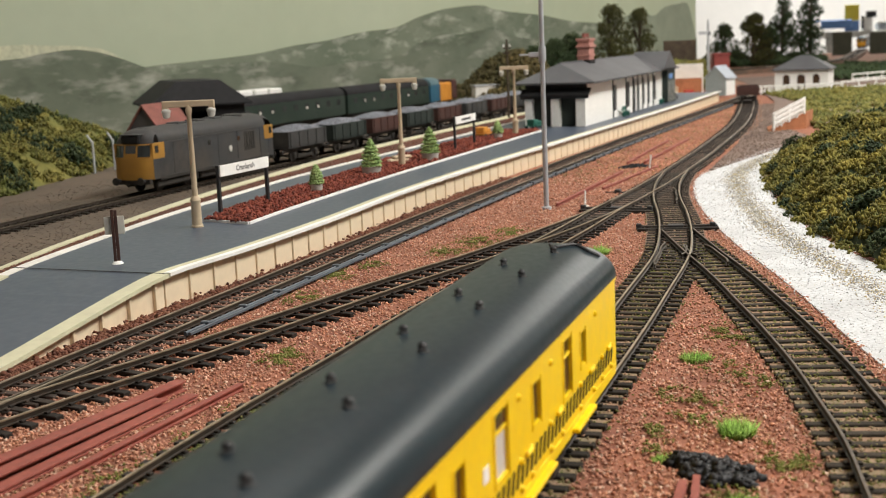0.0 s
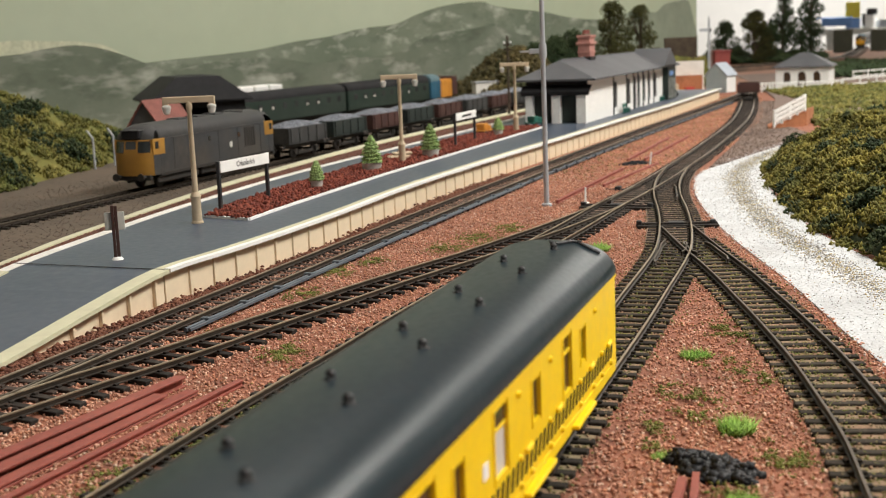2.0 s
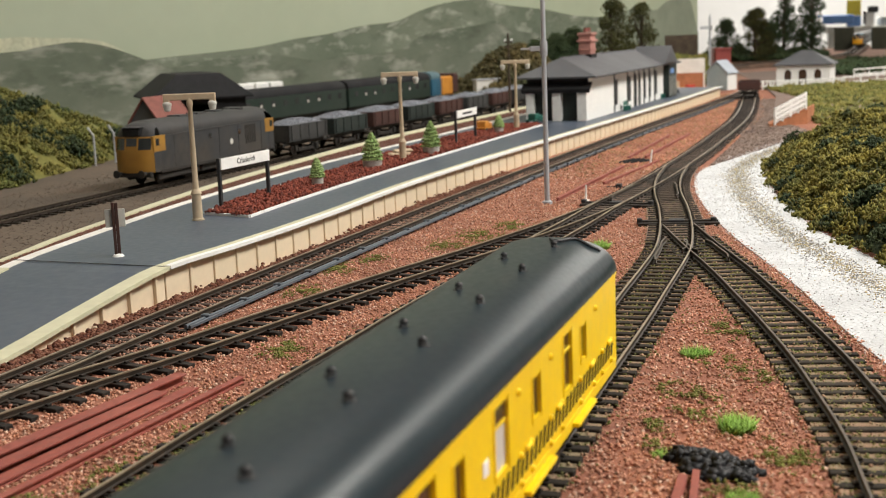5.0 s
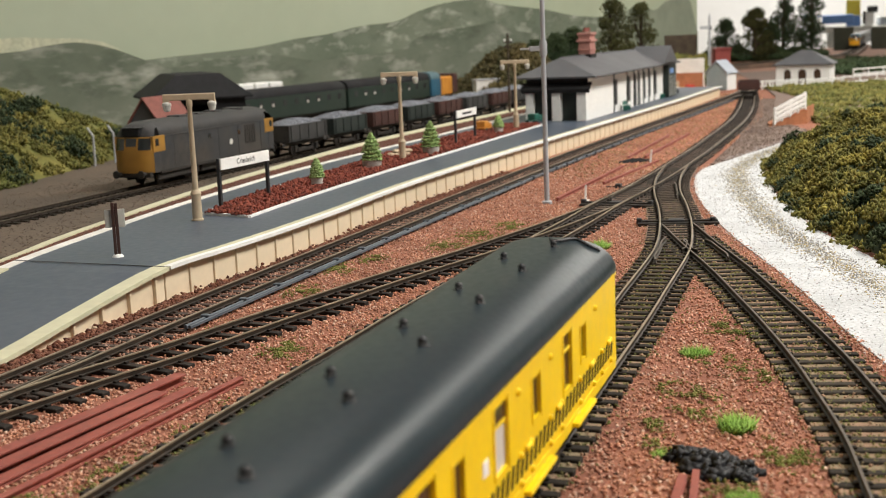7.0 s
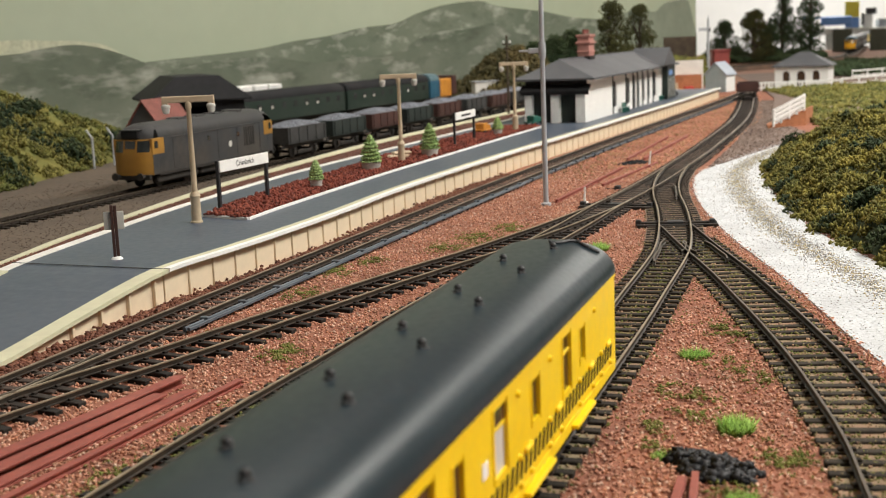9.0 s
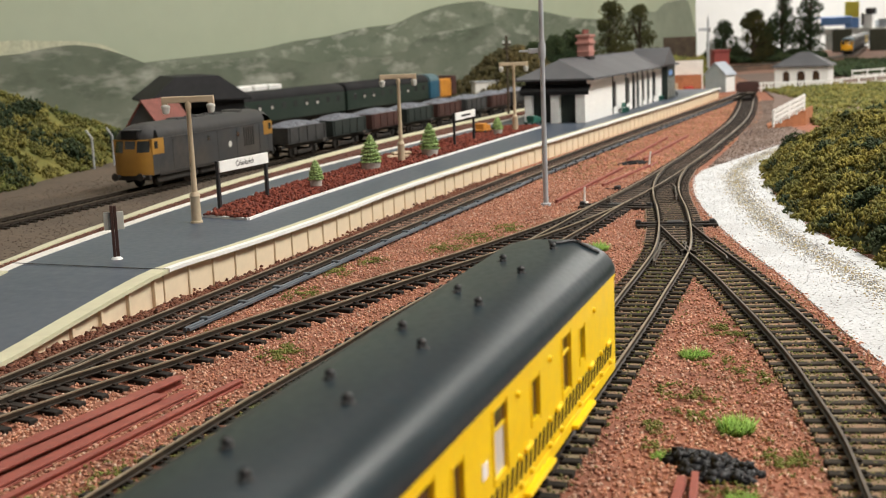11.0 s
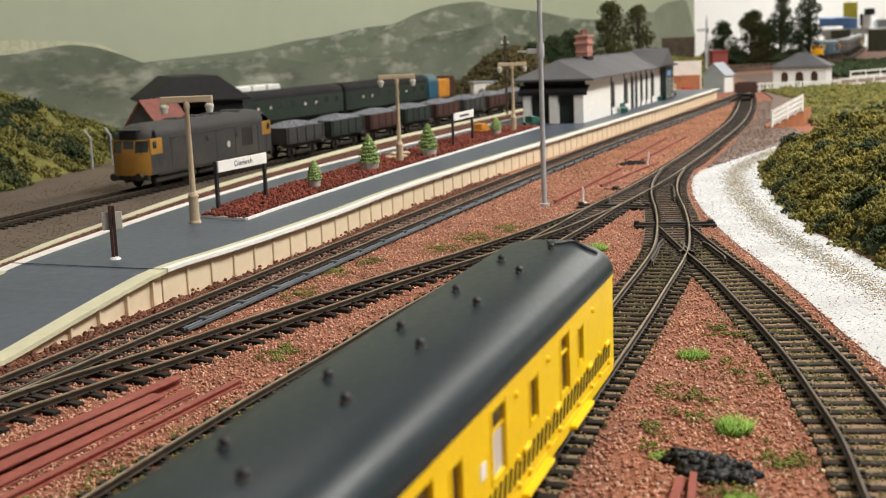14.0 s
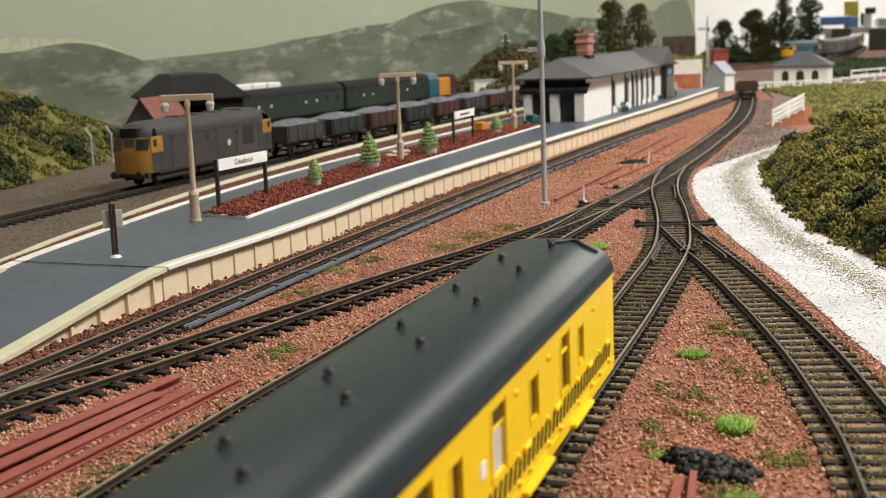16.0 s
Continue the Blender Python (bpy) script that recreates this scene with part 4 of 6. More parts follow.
for x in (105, 120, 138, 152):
    under.box(x, x + 11, -15, -5, 4.5, 12, 0.6)
    under.box(x, x + 11, 5, 15, 4.5, 12, 0.6)
part("underframe", under, M["underframe"], CO, "black underframe with battery boxes")


def bogie(parent, x, wb=34.0):
    b = part("bogie", Mesh().box(x - wb / 2 - 8, x + wb / 2 + 8, 11, 13, 4.5, 10, 0.5).box(x - wb / 2 - 8, x + wb / 2 + 8, -13, -11, 4.5, 10, 0.5).box(x - 5, x + 5, -13, 13, 4, 9, 0.5)
             .box(x - wb / 2 - 4, x - wb / 2 + 4, -14.5, -12.5, 3, 9, 0.6).box(x + wb / 2 - 4, x + wb / 2 + 4, -14.5, -12.5, 3, 9, 0.6)
             .box(x - wb / 2 - 4, x - wb / 2 + 4, 12.5, 14.5, 3, 9, 0.6).box(x + wb / 2 - 4, x + wb / 2 + 4, 12.5, 14.5, 3, 9, 0.6), M["underframe"], parent, "black bogie frame")
    for dx in (-wb / 2, wb / 2):
        part("wheelset", Mesh().cyl((x + dx, -9.6, 6), (x + dx, -7.4, 6), 6, n=18).cyl((x + dx, 7.4, 6), (x + dx, 9.6, 6), 6, n=18).cyl((x + dx, -9, 6), (x + dx, 9, 6), 1.2, n=8), M["rail"], b, "steel wheelset", 40)


bogie(CO, 40)
bogie(CO, 214)
part("corridor_end", Mesh().box(LEN, LEN + 3, -6, 6, Z0, ZE + 2, 0.6), M["black"], CO, "black corridor connection")
for y in (-11, 11):
    part("buffer", Mesh().cyl((LEN, y, 13.2), (LEN + 6, y, 13.2), 1.2, n=10).cyl((LEN + 6, y, 13.2), (LEN + 7, y, 13.2), 3.0, n=14), M["black"], CO)


# ---------- platform furniture ----------
def on_platform(x, y):
    return x * 1.0105, y * 1.0105


def lamp_post(x, y, h, label):
    t = thing("platform_lamp", *on_platform(x, y), PZ, 22, label, "platform lamp", "lamps along the platform")
    part("base", Mesh().lathe([(3.5, 0), (3.5, 0.8), (2.9, 1.2), (2.7, 14), (3.1, 15), (2.6, 16.5), (1.9, 17.5)], 14), M["lamp_cream"], t, smooth=35)
    part("post", Mesh().lathe([(1.7, 16), (1.25, h - 6), (1.8, h - 5), (1.8, h - 3), (1.1, h - 1)], 12), M["lamp_cream"], t, smooth=35)
    part("crossarm", Mesh().box(-14.5, 14.5, -1.0, 1.0, h - 2, h + 1.6, 0.4).box(-14.5, -11, -1, 1, h - 4, h - 1, 0.4).box(11, 14.5, -1, 1, h - 4, h - 1, 0.4), M["lamp_cream"], t, at=at(0, 0, 0, -22))
    for s in (-12.5, 12.5):
        x2, y2 = s * math.cos(radians(-22)), s * math.sin(radians(-22))
        q = part("lantern", Mesh().lathe([(0.4, h - 1), (0.5, h - 2.2), (2.4, h - 3.4), (2.7, h - 4.4), (2.6, h - 4.8)], 12, x2, y2), M["lantern"], t, "pale grey lantern hood", 30)
        part("globe", Mesh().lathe([(2.1, h - 4.7), (2.2, h - 6), (1.7, h - 7.6), (0.5, h - 8)], 12, x2, y2), M["lantern"], q, "frosted lamp globe", 40)


lamp_post(-135.4, 677.7, 69, "cream twin-armed platform lamp standing by the flower bed")
lamp_post(-28.8, 966.7, 68.5, "cream twin-armed platform lamp in the flower bed")
lamp_post(78.4, 1237.8, 68.5, "cream twin-armed platform lamp near the station building")


def name_board(xa, ya, xb, yb, text, label):
    xa, ya = on_platform(xa, ya)
    xb, yb = on_platform(xb, yb)
    w = math.hypot(xb - xa, yb - ya)
    t = thing("name_board", (xa + xb) / 2, (ya + yb) / 2, PZ, math.degrees(math.atan2(yb - ya, xb - xa)), label, "station sign", "station name boards")
    for x in (-w / 2, w / 2):
        part("post", Mesh().box(x - 1.1, x + 1.1, -1.0, 1.0, -0.2, 30.5, 0.2), M["black"], t, "black post")
    b = part("board", Mesh().box(-w / 2 - 0.3, w / 2 + 0.3, -2.0, -0.9, 23.6, 30.3, 0.15), M["white"], t, "white name panel")
    if text:
        cu = bpy.data.curves.new("lettering", "FONT")
        cu.body, cu.size, cu.align_x, cu.align_y, cu.extrude = text, 4.7 * MM, "CENTER", "CENTER", 0.00005
        cu.materials.append(M["letters"])
        tx = new("lettering", cu)
        tx.parent = b
        tx.matrix_basis = at(0, -2.1, 27.0, 0, 90, 0)
    else:
        part("lettering", Mesh().box(-13, 13, -2.15, -1.9, 26.0, 27.8), M["letters"], b)


name_board(-128.9, 716.5, -107.7, 766.6, "Crianlarich", "white station name board on two black posts")
name_board(15.2, 1090.1, 33.9, 1142, "", "white station name board on black posts beside tubs")


def tub_tree(x, y, h, r, tub_r, label):
    x, y = on_platform(x, y)
    t = thing("potted_conifer", x, y, PZ + 1.0, 0, label, "potted conifer", "conifers in tubs")
    part("tub", Mesh().lathe([(tub_r * 0.86, -1.2), (tub_r, 5.2), (tub_r * 1.04, 6), (tub_r * 0.9, 6), (tub_r * 0.88, 5)], 16), M["tub"], t, "stone tub", 40)
    m = random.Random(int(h * 10))
    pts, sz = [], []
    tiers = 7
    for i in range(1500):
        z = m.random() ** 1.3
        ring = 1.05 * r * (1 - z ** 1.7) ** 0.8 * (0.82 + 0.25 * math.cos(z * tiers * 2 * PI)) + 0.3
        a = m.uniform(0, 2 * PI)
        q = ring * m.uniform(0.75, 1.02)
        pts.append((q * math.cos(a), q * math.sin(a), 7.6 + z * (h - 7) - 0.9 * (q / r)))
        sz.append(m.uniform(0.5, 1.0))
    cloud("foliage", pts, sz, M["conifer"], parent=t, seed=int(h * 7))
    part("stem", Mesh().lathe([(r * 0.75, 6.2), (r * 0.7, h * 0.5), (r * 0.35, h * 0.8), (0.2, h * 0.95)], 10), M["conifer"], t, smooth=60)


tub_tree(-81, 807.6, 18.0, 4.0, 4.0, "small clipped conifer in a stone tub")
tub_tree(-50.1, 911.8, 25.5, 7.0, 7.4, "tiered conifer in a wide stone tub")
tub_tree(-6.6, 1004.3, 26.0, 7.0, 7.0, "tiered conifer in a wide stone tub")
tub_tree(58.3, 1189.9, 17.0, 4.4, 4.4, "small clipped conifer in a stone tub")

nb = thing("notice_post", -151.3 * 1.0105, 565.5 * 1.0105, PZ, 15, "brown post with a white notice plate at the ramp top", "sign post")
part("foot", Mesh().lathe([(3.0, -0.2), (2.6, 0.5), (1.9, 1.3), (0.5, 1.5)], 9), M["white"], nb, "white plaster foot", 50)
part("post", Mesh().box(-1.5, -0.1, -1.0, 0.9, 0, 25.8, 0.15).box(0.0, 1.5, -0.4, 1.1, 0, 25.5, 0.15), M["brown_post"], nb, "twin brown rails forming a post")
part("plate", Mesh().box(-4.6, 4.6, 0.7, 1.3, 14.0, 22.5, 0.2), M["lantern"], nb, "pale grey notice plate")

# tall grey mast with a bracket lamp
mast = thing("lamp_mast", 70.3, 811.6, GROUND, 0, "tall grey tubular yard mast with a bracket lamp", "lamp post")
part("foot", Mesh().lathe([(3.4, 0), (3.4, 1.6), (2.2, 2.2)], 12), M["mast"], mast)
part("shaft", Mesh().lathe([(1.75, 1), (1.55, 100), (1.5, 175)], 14), M["mast"], mast, smooth=50)
part("collar", Mesh().lathe([(2.3, 97), (2.5, 99), (2.5, 105), (2.2, 107)], 14), M["mast"], mast, smooth=30)
part("bracket", Mesh().box(-9, -1, -0.9, 0.9, 100.2, 103.6, 0.4).box(-15, -7, -0.5, 0.5, 101.3, 102.6, 0.2), M["mast"], mast, "pale bracket lamp")

# small white marker posts, point motors, cable duct
for x, y, h, tilt in ((96.3, 815.2, 11, 4), (175, 1022, 13, 14)):
    w = thing("marker_post", x, y, GROUND, 0, "small white leaning marker post in the ballast", "marker post", "white marker posts")
    part("stake", Mesh().cyl((0, 0, 0), (math.tan(radians(tilt)) * h * 0.5, 0, h), 0.8, 0.6, 8), M["white"], w)
    part("foot", Mesh().lathe([(3.2, 0.2), (2.9, 1.0), (1.0, 1.5)], 10), M["stone_white"], w)
DUCT = beside(C1, 14.6)
DUCT = np.array([q for q in DUCT if 478 < q[1] < 1850])
duct = thing("cable_duct", 0, 0, 0, 0, "grey-blue jointed cable duct laid beside the track", "cable duct")
part("duct", Mesh().sweep([(x, y, -1.3) for x, y in DUCT], [(-0.65, -1.2), (-0.65, 0.2), (-0.3, 0.55), (0.3, 0.55), (0.65, 0.2), (0.65, -1.2)]), M["pipe"], duct, smooth=40)
part("duct_cable", Mesh().sweep([(x, y, -1.6) for x, y in beside(DUCT, 1.9)][:40], [(-0.6, -0.6), (-0.6, 0.4), (0, 0.7), (0.6, 0.4), (0.6, -0.6)]), M["pipe"], duct, smooth=40)
for x, y, a in evenly(DUCT, 32):
    part("clip", Mesh().box(-1.3, 1.3, -2.0, 2.0, -2.6, 0.0, 0.3), M["pipe"], duct, at=at(x, y, 0, a))
for x, y, a in ((128, 880, 70),):
    pm = thing("point_motor", x, y, -2.6, a, "small black point motor box beside the rails", "point motor", "point motors")
    part("case", Mesh().box(-3.5, 3.5, -2, 2, -1.6, 1.6, 0.5), M["black"], pm)
    part("rod", Mesh().box(-0.5, 0.5, -9, 9, -0.9, -0.3), M["black"], pm)

# red-brown steel girders lying in the ballast
def girder(x0, y0, x1, y1, w, h, label, lie=0):
    a = math.degrees(math.atan2(y1 - y0, x1 - x0))
    n = math.hypot(x1 - x0, y1 - y0)
    t = thing("girder", (x0 + x1) / 2, (y0 + y1) / 2, GROUND + 0.2, a, label, "steel girder", "girders in the ballast")
    f = 0.7
    part("beam", Mesh().box(-n / 2, n / 2, -w / 2, w / 2, 0, f, 0.12).box(-n / 2, n / 2, -w / 2, w / 2, h - f, h, 0.12).box(-n / 2, n / 2, -0.5, 0.5, f, h - f), M["girder"], t)


girder(-142, 292, -90, 403, 4.6, 3.6, "long red oxide steel girder lying in the ballast")
girder(-136, 288, -92.5, 384, 5.4, 3.0, "broad red oxide steel girder lying in the ballast")
girder(-129, 287, -84, 392, 4.6, 1.8, "flat red oxide steel girder lying in the ballast")
girder(-120, 281, -69.5, 400, 2.4, 2.4, "thin red oxide steel bar lying in the ballast")
girder(78, 820, 150, 1005, 2.4, 2.4, "thin red rail length in the ballast")
girder(120, 900, 185, 1040, 2.4, 2.0, "thin red rail length in the ballast")
girder(180, 1075, 262, 1290, 2.6, 2.2, "red rail length lying between the tracks")
girder(165, 1075, 240, 1285, 2.6, 2.2, "red rail length lying between the tracks")
girder(49, 266, 57.5, 293, 2.2, 2.2, "short red bar end by the coal heap")
girder(54, 266, 61.5, 296, 1.9, 2.2, "short red bar end by the coal heap")

# coal heap, black rubble at the far bars, grass tufts
rng = np.random.default_rng(11)


def heap(name, x, y, rx, ry, h, n, size, material, label, category, turn=0.0):
    r, a = np.sqrt(rng.uniform(0, 1, n)), rng.uniform(0, 2 * PI, n)
    u, v = r * np.cos(a) * rx, r * np.sin(a) * ry
    c, s = math.cos(turn), math.sin(turn)
    z = GROUND + h * (1 - r ** 1.6) * rng.uniform(0.35, 1.0, n)
    ob = cloud(name, np.stack([x + u * c - v * s, y + u * s + v * c, z], 1), rng.uniform(0.5, 1.2, n) * size, material, seed=n)
    return tagged(ob, label, category, kind="stuff")


coal = []
for cx_, cy_, r_, k_ in ((61, 310, 4.0, 60), (65, 307, 5.5, 110), (70, 303, 5.0, 100), (67, 297, 5.0, 80), (74, 298, 3.6, 50), (62, 302, 3.4, 45), (72, 292, 3.0, 30)):
    q_, a_ = np.sqrt(rng.uniform(0, 1, k_)) * r_, rng.uniform(0, 2 * PI, k_)
    coal.append(np.stack([cx_ + q_ * np.cos(a_), cy_ + q_ * np.sin(a_), GROUND + 0.4 + 2.6 * (1 - (q_ / r_) ** 1.5) * rng.uniform(0.3, 1.0, k_)], 1))
coal = np.concatenate(coal)
tagged(cloud("coal_heap", coal, rng.uniform(0.7, 1.0, len(coal)) ** 3 * 2.5, M["coal"], squash=0.75, seed=420), "heap of glossy black coal fragments on the ballast", "coal heap", kind="stuff")
heap("coal_heap", 167, 1050, 16, 4, 3, 500, 1.1, M["soot"], "dark scattered rubble by the rail lengths", "rubble", 0.3)


def tuft(x, y, r, h, n, label):
    a, q = rng.uniform(0, 2 * PI, n), np.sqrt(rng.uniform(0, 1, n)) * r
    ob = cloud("grass_tuft", np.stack([x + q * np.cos(a), y + q * np.sin(a), np.full(n, GROUND)], 1), rng.uniform(0.5, 1.0, n) * h, M["grass"], BLADE, upright=True, seed=n, lean=0.75)
    tagged(ob, label, "grass tuft", "grass tufts")


tuft(85.6, 412.9, 4.8, 3.8, 420, "bright green static grass tuft in the ballast")
tuft(80.0, 331, 4.3, 5.8, 480, "taller bright green grass tuft beside the coal heap")
tuft(81.5, 632, 4.6, 5.0, 600, "small green grass tuft beyond the coach")
tuft(69, 279, 4.2, 2.6, 600, "low grass tuft by the red bar ends")
tuft(55.5, 312, 2.2, 2.6, 260, "small tuft at the edge of the coal")


# ---------- station building (local x along the platform, y to the rear) ----------
ST = thing("station_building", 163.8, 1346, PZ, math.degrees(math.atan2(0.93, 0.368)), "long white station building with grey slate hipped roof", "station building")
SL, SW, SH = 470.0, 68.0, 50.0
walls = Mesh()
holes = [(120, 141, 8, 38), (188, 212, 8, 39), (227, 246, 0.5, 40), (253, 268, 0.5, 40), (283, 300, 6, 40), (316, 332, 6, 40), (350, 373, 8, 40)]
x = 0.0
for a, b, c, d in holes:
    walls.box(x, a, 0, 2, 0, SH)
    walls.box(a, b, 0, 2, d, SH)
    if c > 1:
        walls.box(a, b, 0, 2, -0.2, c)
    x = b
walls.box(x, SL, 0, 2, 0, SH).box(0, 2, 2, 12, 0, SH).box(0, 2, 29, 38, 0, SH).box(0, 2, SW - 7, SW, 0, SH).box(0, SL, SW - 2, SW, 0, SH).box(SL - 2, SL, 2, SW - 2, 0, SH)
part("wall", walls, M["white"], ST, "white rendered walls")
for a, b, c, d in holes:
    w = part("window" if c > 1 else "doorway", Mesh().box(a, b, 1.2, 1.8, max(c, 0.2), d), M["black"], ST, "dark tall opening")
    part("pillar", Mesh().box(a - 1.6, a + 0.4, -1.2, 0.3, 0, SH - 2, 0.2), M["door_green"], w)
part("end_door", Mesh().box(0.6, 1.4, 12, 30, 0.1, 34).box(0.6, 1.4, 36, SW - 6, 0.1, 34), M["door_green"], ST, "dark doorway in the shaded end")
part("lean_to_roof", Mesh().add([(-11, -5, 35), (-11, SW + 5, 35), (0, SW + 5, 41.5), (0, -5, 41.5), (-11, -5, 33.6), (-11, SW + 5, 33.6), (0, SW + 5, 40), (0, -5, 40)],
                                [(0, 3, 2, 1), (4, 5, 6, 7), (0, 1, 5, 4), (1, 2, 6, 5), (2, 3, 7, 6), (3, 0, 4, 7)]), M["slate_dark"], ST, "dark sloping veranda roof")
part("valance", Mesh().box(-10.6, -9.6, -4.5, SW + 4.5, 30.5, 33.6, 0.2), M["soot"], ST, "black veranda valance")
# Black sheet on the white end wall stands in for shade under the eaves.
part("upper_band", Mesh().box(-0.8, 0, -0.5, SW + 0.5, 41.5, SH - 4), M["soot"], ST, "black band put in for the shade under the eaves")
for y0, y1 in ((-0.3, 10.5), (29, 38.5), (SW - 8, SW + 0.2)):
    part("pier", Mesh().box(-8.5, 0, y0, y1, -0.2, 33.6, 0.3), M["white"], ST, "white painted veranda pier")
E0, RZ, OV = SH - 2, 68.0, 12.0
rf = Mesh()
rx0, rx1, ry = 14.0, SL - 50.0, SW / 2
q = [(-OV, -OV, E0), (SL + OV, -OV, E0), (SL + OV, SW + OV, E0), (-OV, SW + OV, E0)]
rf.add([*q, (rx0, ry, RZ), (rx1, ry, RZ)] + [(a, b, c - 2.0) for a, b, c in q], [(0, 1, 5, 4), (1, 2, 5), (2, 3, 4, 5), (3, 0, 4), (0, 6, 7, 1), (1, 7, 8, 2), (2, 8, 9, 3), (3, 9, 6, 0), (9, 8, 7, 6)])
roof_s = part("roof", rf, M["slate"], ST, "grey slate hipped roof")
part("ridge", Mesh().box(rx0, rx1, ry - 1.2, ry + 1.2, RZ - 0.8, RZ + 0.8, 0.4), M["slate"], roof_s)
gb = Mesh()
gx = 395.0
gb.add([(gx - 45, -OV - 3, E0 + 1), (gx + 45, -OV - 3, E0 + 1), (gx, -OV - 3, E0 + 24), (gx - 45, ry, E0 + 1), (gx + 45, ry, E0 + 1), (gx, ry, E0 + 24)], [(0, 1, 2), (0, 2, 5, 3), (1, 4, 5, 2), (3, 5, 4), (0, 3, 4, 1)])
part("gable", gb, M["slate"], ST, "cross gable of the slate roof")
bay = part("bay", Mesh().box(SL - 58, SL - 2, -8, 0, 0, SH, 0.3), M["door_green"], ST, "dark glazed end bay")
part("sign_plate", Mesh().box(SL - 48, SL - 24, -8.6, -8, 33, 40, 0.2), M["blue_paint"], bay, "blue sign plate")
for k in range(4):
    part("glazing_bar", Mesh().box(SL - 52 + k * 14, SL - 50 + k * 14, -8.5, -8, 2, 30), M["lantern"], bay)
ch = part("chimney", Mesh().box(118, 142, ry - 7, ry + 7, 58, 91, 0.4), M["brick"], ST, "pink-red brick chimney stack")
part("cap", Mesh().box(116, 144, ry - 9, ry + 9, 83, 86, 0.5).box(116.5, 143.5, ry - 8.5, ry + 8.5, 90.8, 94, 0.5).box(117, 143, ry - 8, ry + 8, 73, 75, 0.4), M["brick"], ch)
for cx in (122, 130, 138):
    part("pot", Mesh().lathe([(2.4, 95), (1.9, 99), (2.1, 100), (1.2, 100)], 10, cx, ry), M["red_roof"], ch, "clay chimney pot", 40)
part("lead_flashing", Mesh().box(117.2, 142.8, ry - 8, ry + 8, 56, 69), M["slate_dark"], ch)


def bench(x, y, a, label):
    t = thing("platform_bench", x, y, PZ, a, label, "bench", "platform benches")
    part("seat", Mesh().box(-9, 9, -2.6, 2.6, 5, 6, 0.2), M["bench_green"], t)
    part("backrest", Mesh().box(-9, 9, 2.2, 3.0, 6.5, 11.5, 0.2), M["bench_green"], t)
    for s in (-8, 8):
        part("leg", Mesh().box(s - 0.7, s + 0.7, -2.4, 3, -0.1, 5.2, 0.2), M["bench_green"], t)


bench(228, 1488, 68, "green slatted platform bench against the white wall")
bench(312, 1718, 68, "green platform bench near the end bay")


def barrow(x, y, a, body, label):
    t = thing("luggage_barrow", x, y, PZ, a, label, "luggage barrow", "barrows on the platform")
    part("tray", Mesh().box(-11, 11, -6, 6, 4, 5.2, 0.2), M[body], t)
    part("load", Mesh().box(-8, 1, -5, 5, 5.2, 11.5, 0.8).box(2, 9, -4, 4, 5.2, 9.5, 0.8), M[body], t)
    for s in (-7, 7):
        part("wheel", Mesh().cyl((s, -6.5, 2.4), (s, -5.5, 2.4), 2.5, n=12).cyl((s, 5.5, 2.4), (s, 6.5, 2.4), 2.5, n=12), M["black"], t)


barrow(46, 1236, 60, "orange", "orange luggage barrow with boxes behind the flower bed")
barrow(104, 1318, 50, "bench_green", "dark green luggage barrow by the building end")
barrow(345, 1815, 60, "black", "dark loaded barrow by the building far end")
sk = thing("sack_pile", -32, 1005, PZ + 0.8, 20, "pile of pale sand-coloured sacks beside the lamp", "sack pile")
part("sack", Mesh().box(-10, 8, -5, 5, 0, 3.5, 1.2), M["lamp_cream"], sk)
part("sack", Mesh().box(-6, 10, -4, 4, 3.5, 6, 1.0), M["lamp_cream"], sk)


# ---------- rolling stock in the yard ----------
def wheels_under(t, xs, r=5.6, half=13):
    for x in xs:
        w = part("wheelset", Mesh().cyl((x, -9.6, r), (x, -7.4, r), r, n=16).cyl((x, 7.4, r), (x, 9.6, r), r, n=16).cyl((x, -9, r), (x, 9, r), 1.2, n=8), M["underframe"], t, smooth=40)
        part("axlebox", Mesh().box(x - 2.2, x + 2.2, -half, -half + 2, r - 2.5, r + 3, 0.4).box(x - 2.2, x + 2.2, half - 2, half, r - 2.5, r + 3, 0.4), M["underframe"], w)


def shell(m, length, half, z0, ze, zr, power=0.62, x0=0.0, taper=2.0):
    """A closed carriage body: sides and an arched roof in one skin."""
    arc = [(-half, z0)] + [(-half * math.copysign(abs(math.cos(t)) ** power, math.cos(t)), ze + (zr - ze) * math.sin(t)) for t in np.linspace(0, PI, 13)] + [(half, z0)]
    n = len(arc)
    st = [(x0, 0.94), (x0 + taper, 1.0), (x0 + length - taper, 1.0), (x0 + length, 0.94)]
    base = len(m.v)
    for sx, k in st:
        m.v += [(sx, y * k, z0 + (z - z0) * (0.5 + 0.5 * k)) for y, z in arc]
    m.f += [(base + i * n + j, base + i * n + (j + 1) % n, base + (i + 1) * n + (j + 1) % n, base + (i + 1) * n + j) for i in range(len(st) - 1) for j in range(n)]
    m.f += [tuple(base + j for j in range(n)), tuple(base + len(st) * n - 1 - j for j in range(n))]
    return m


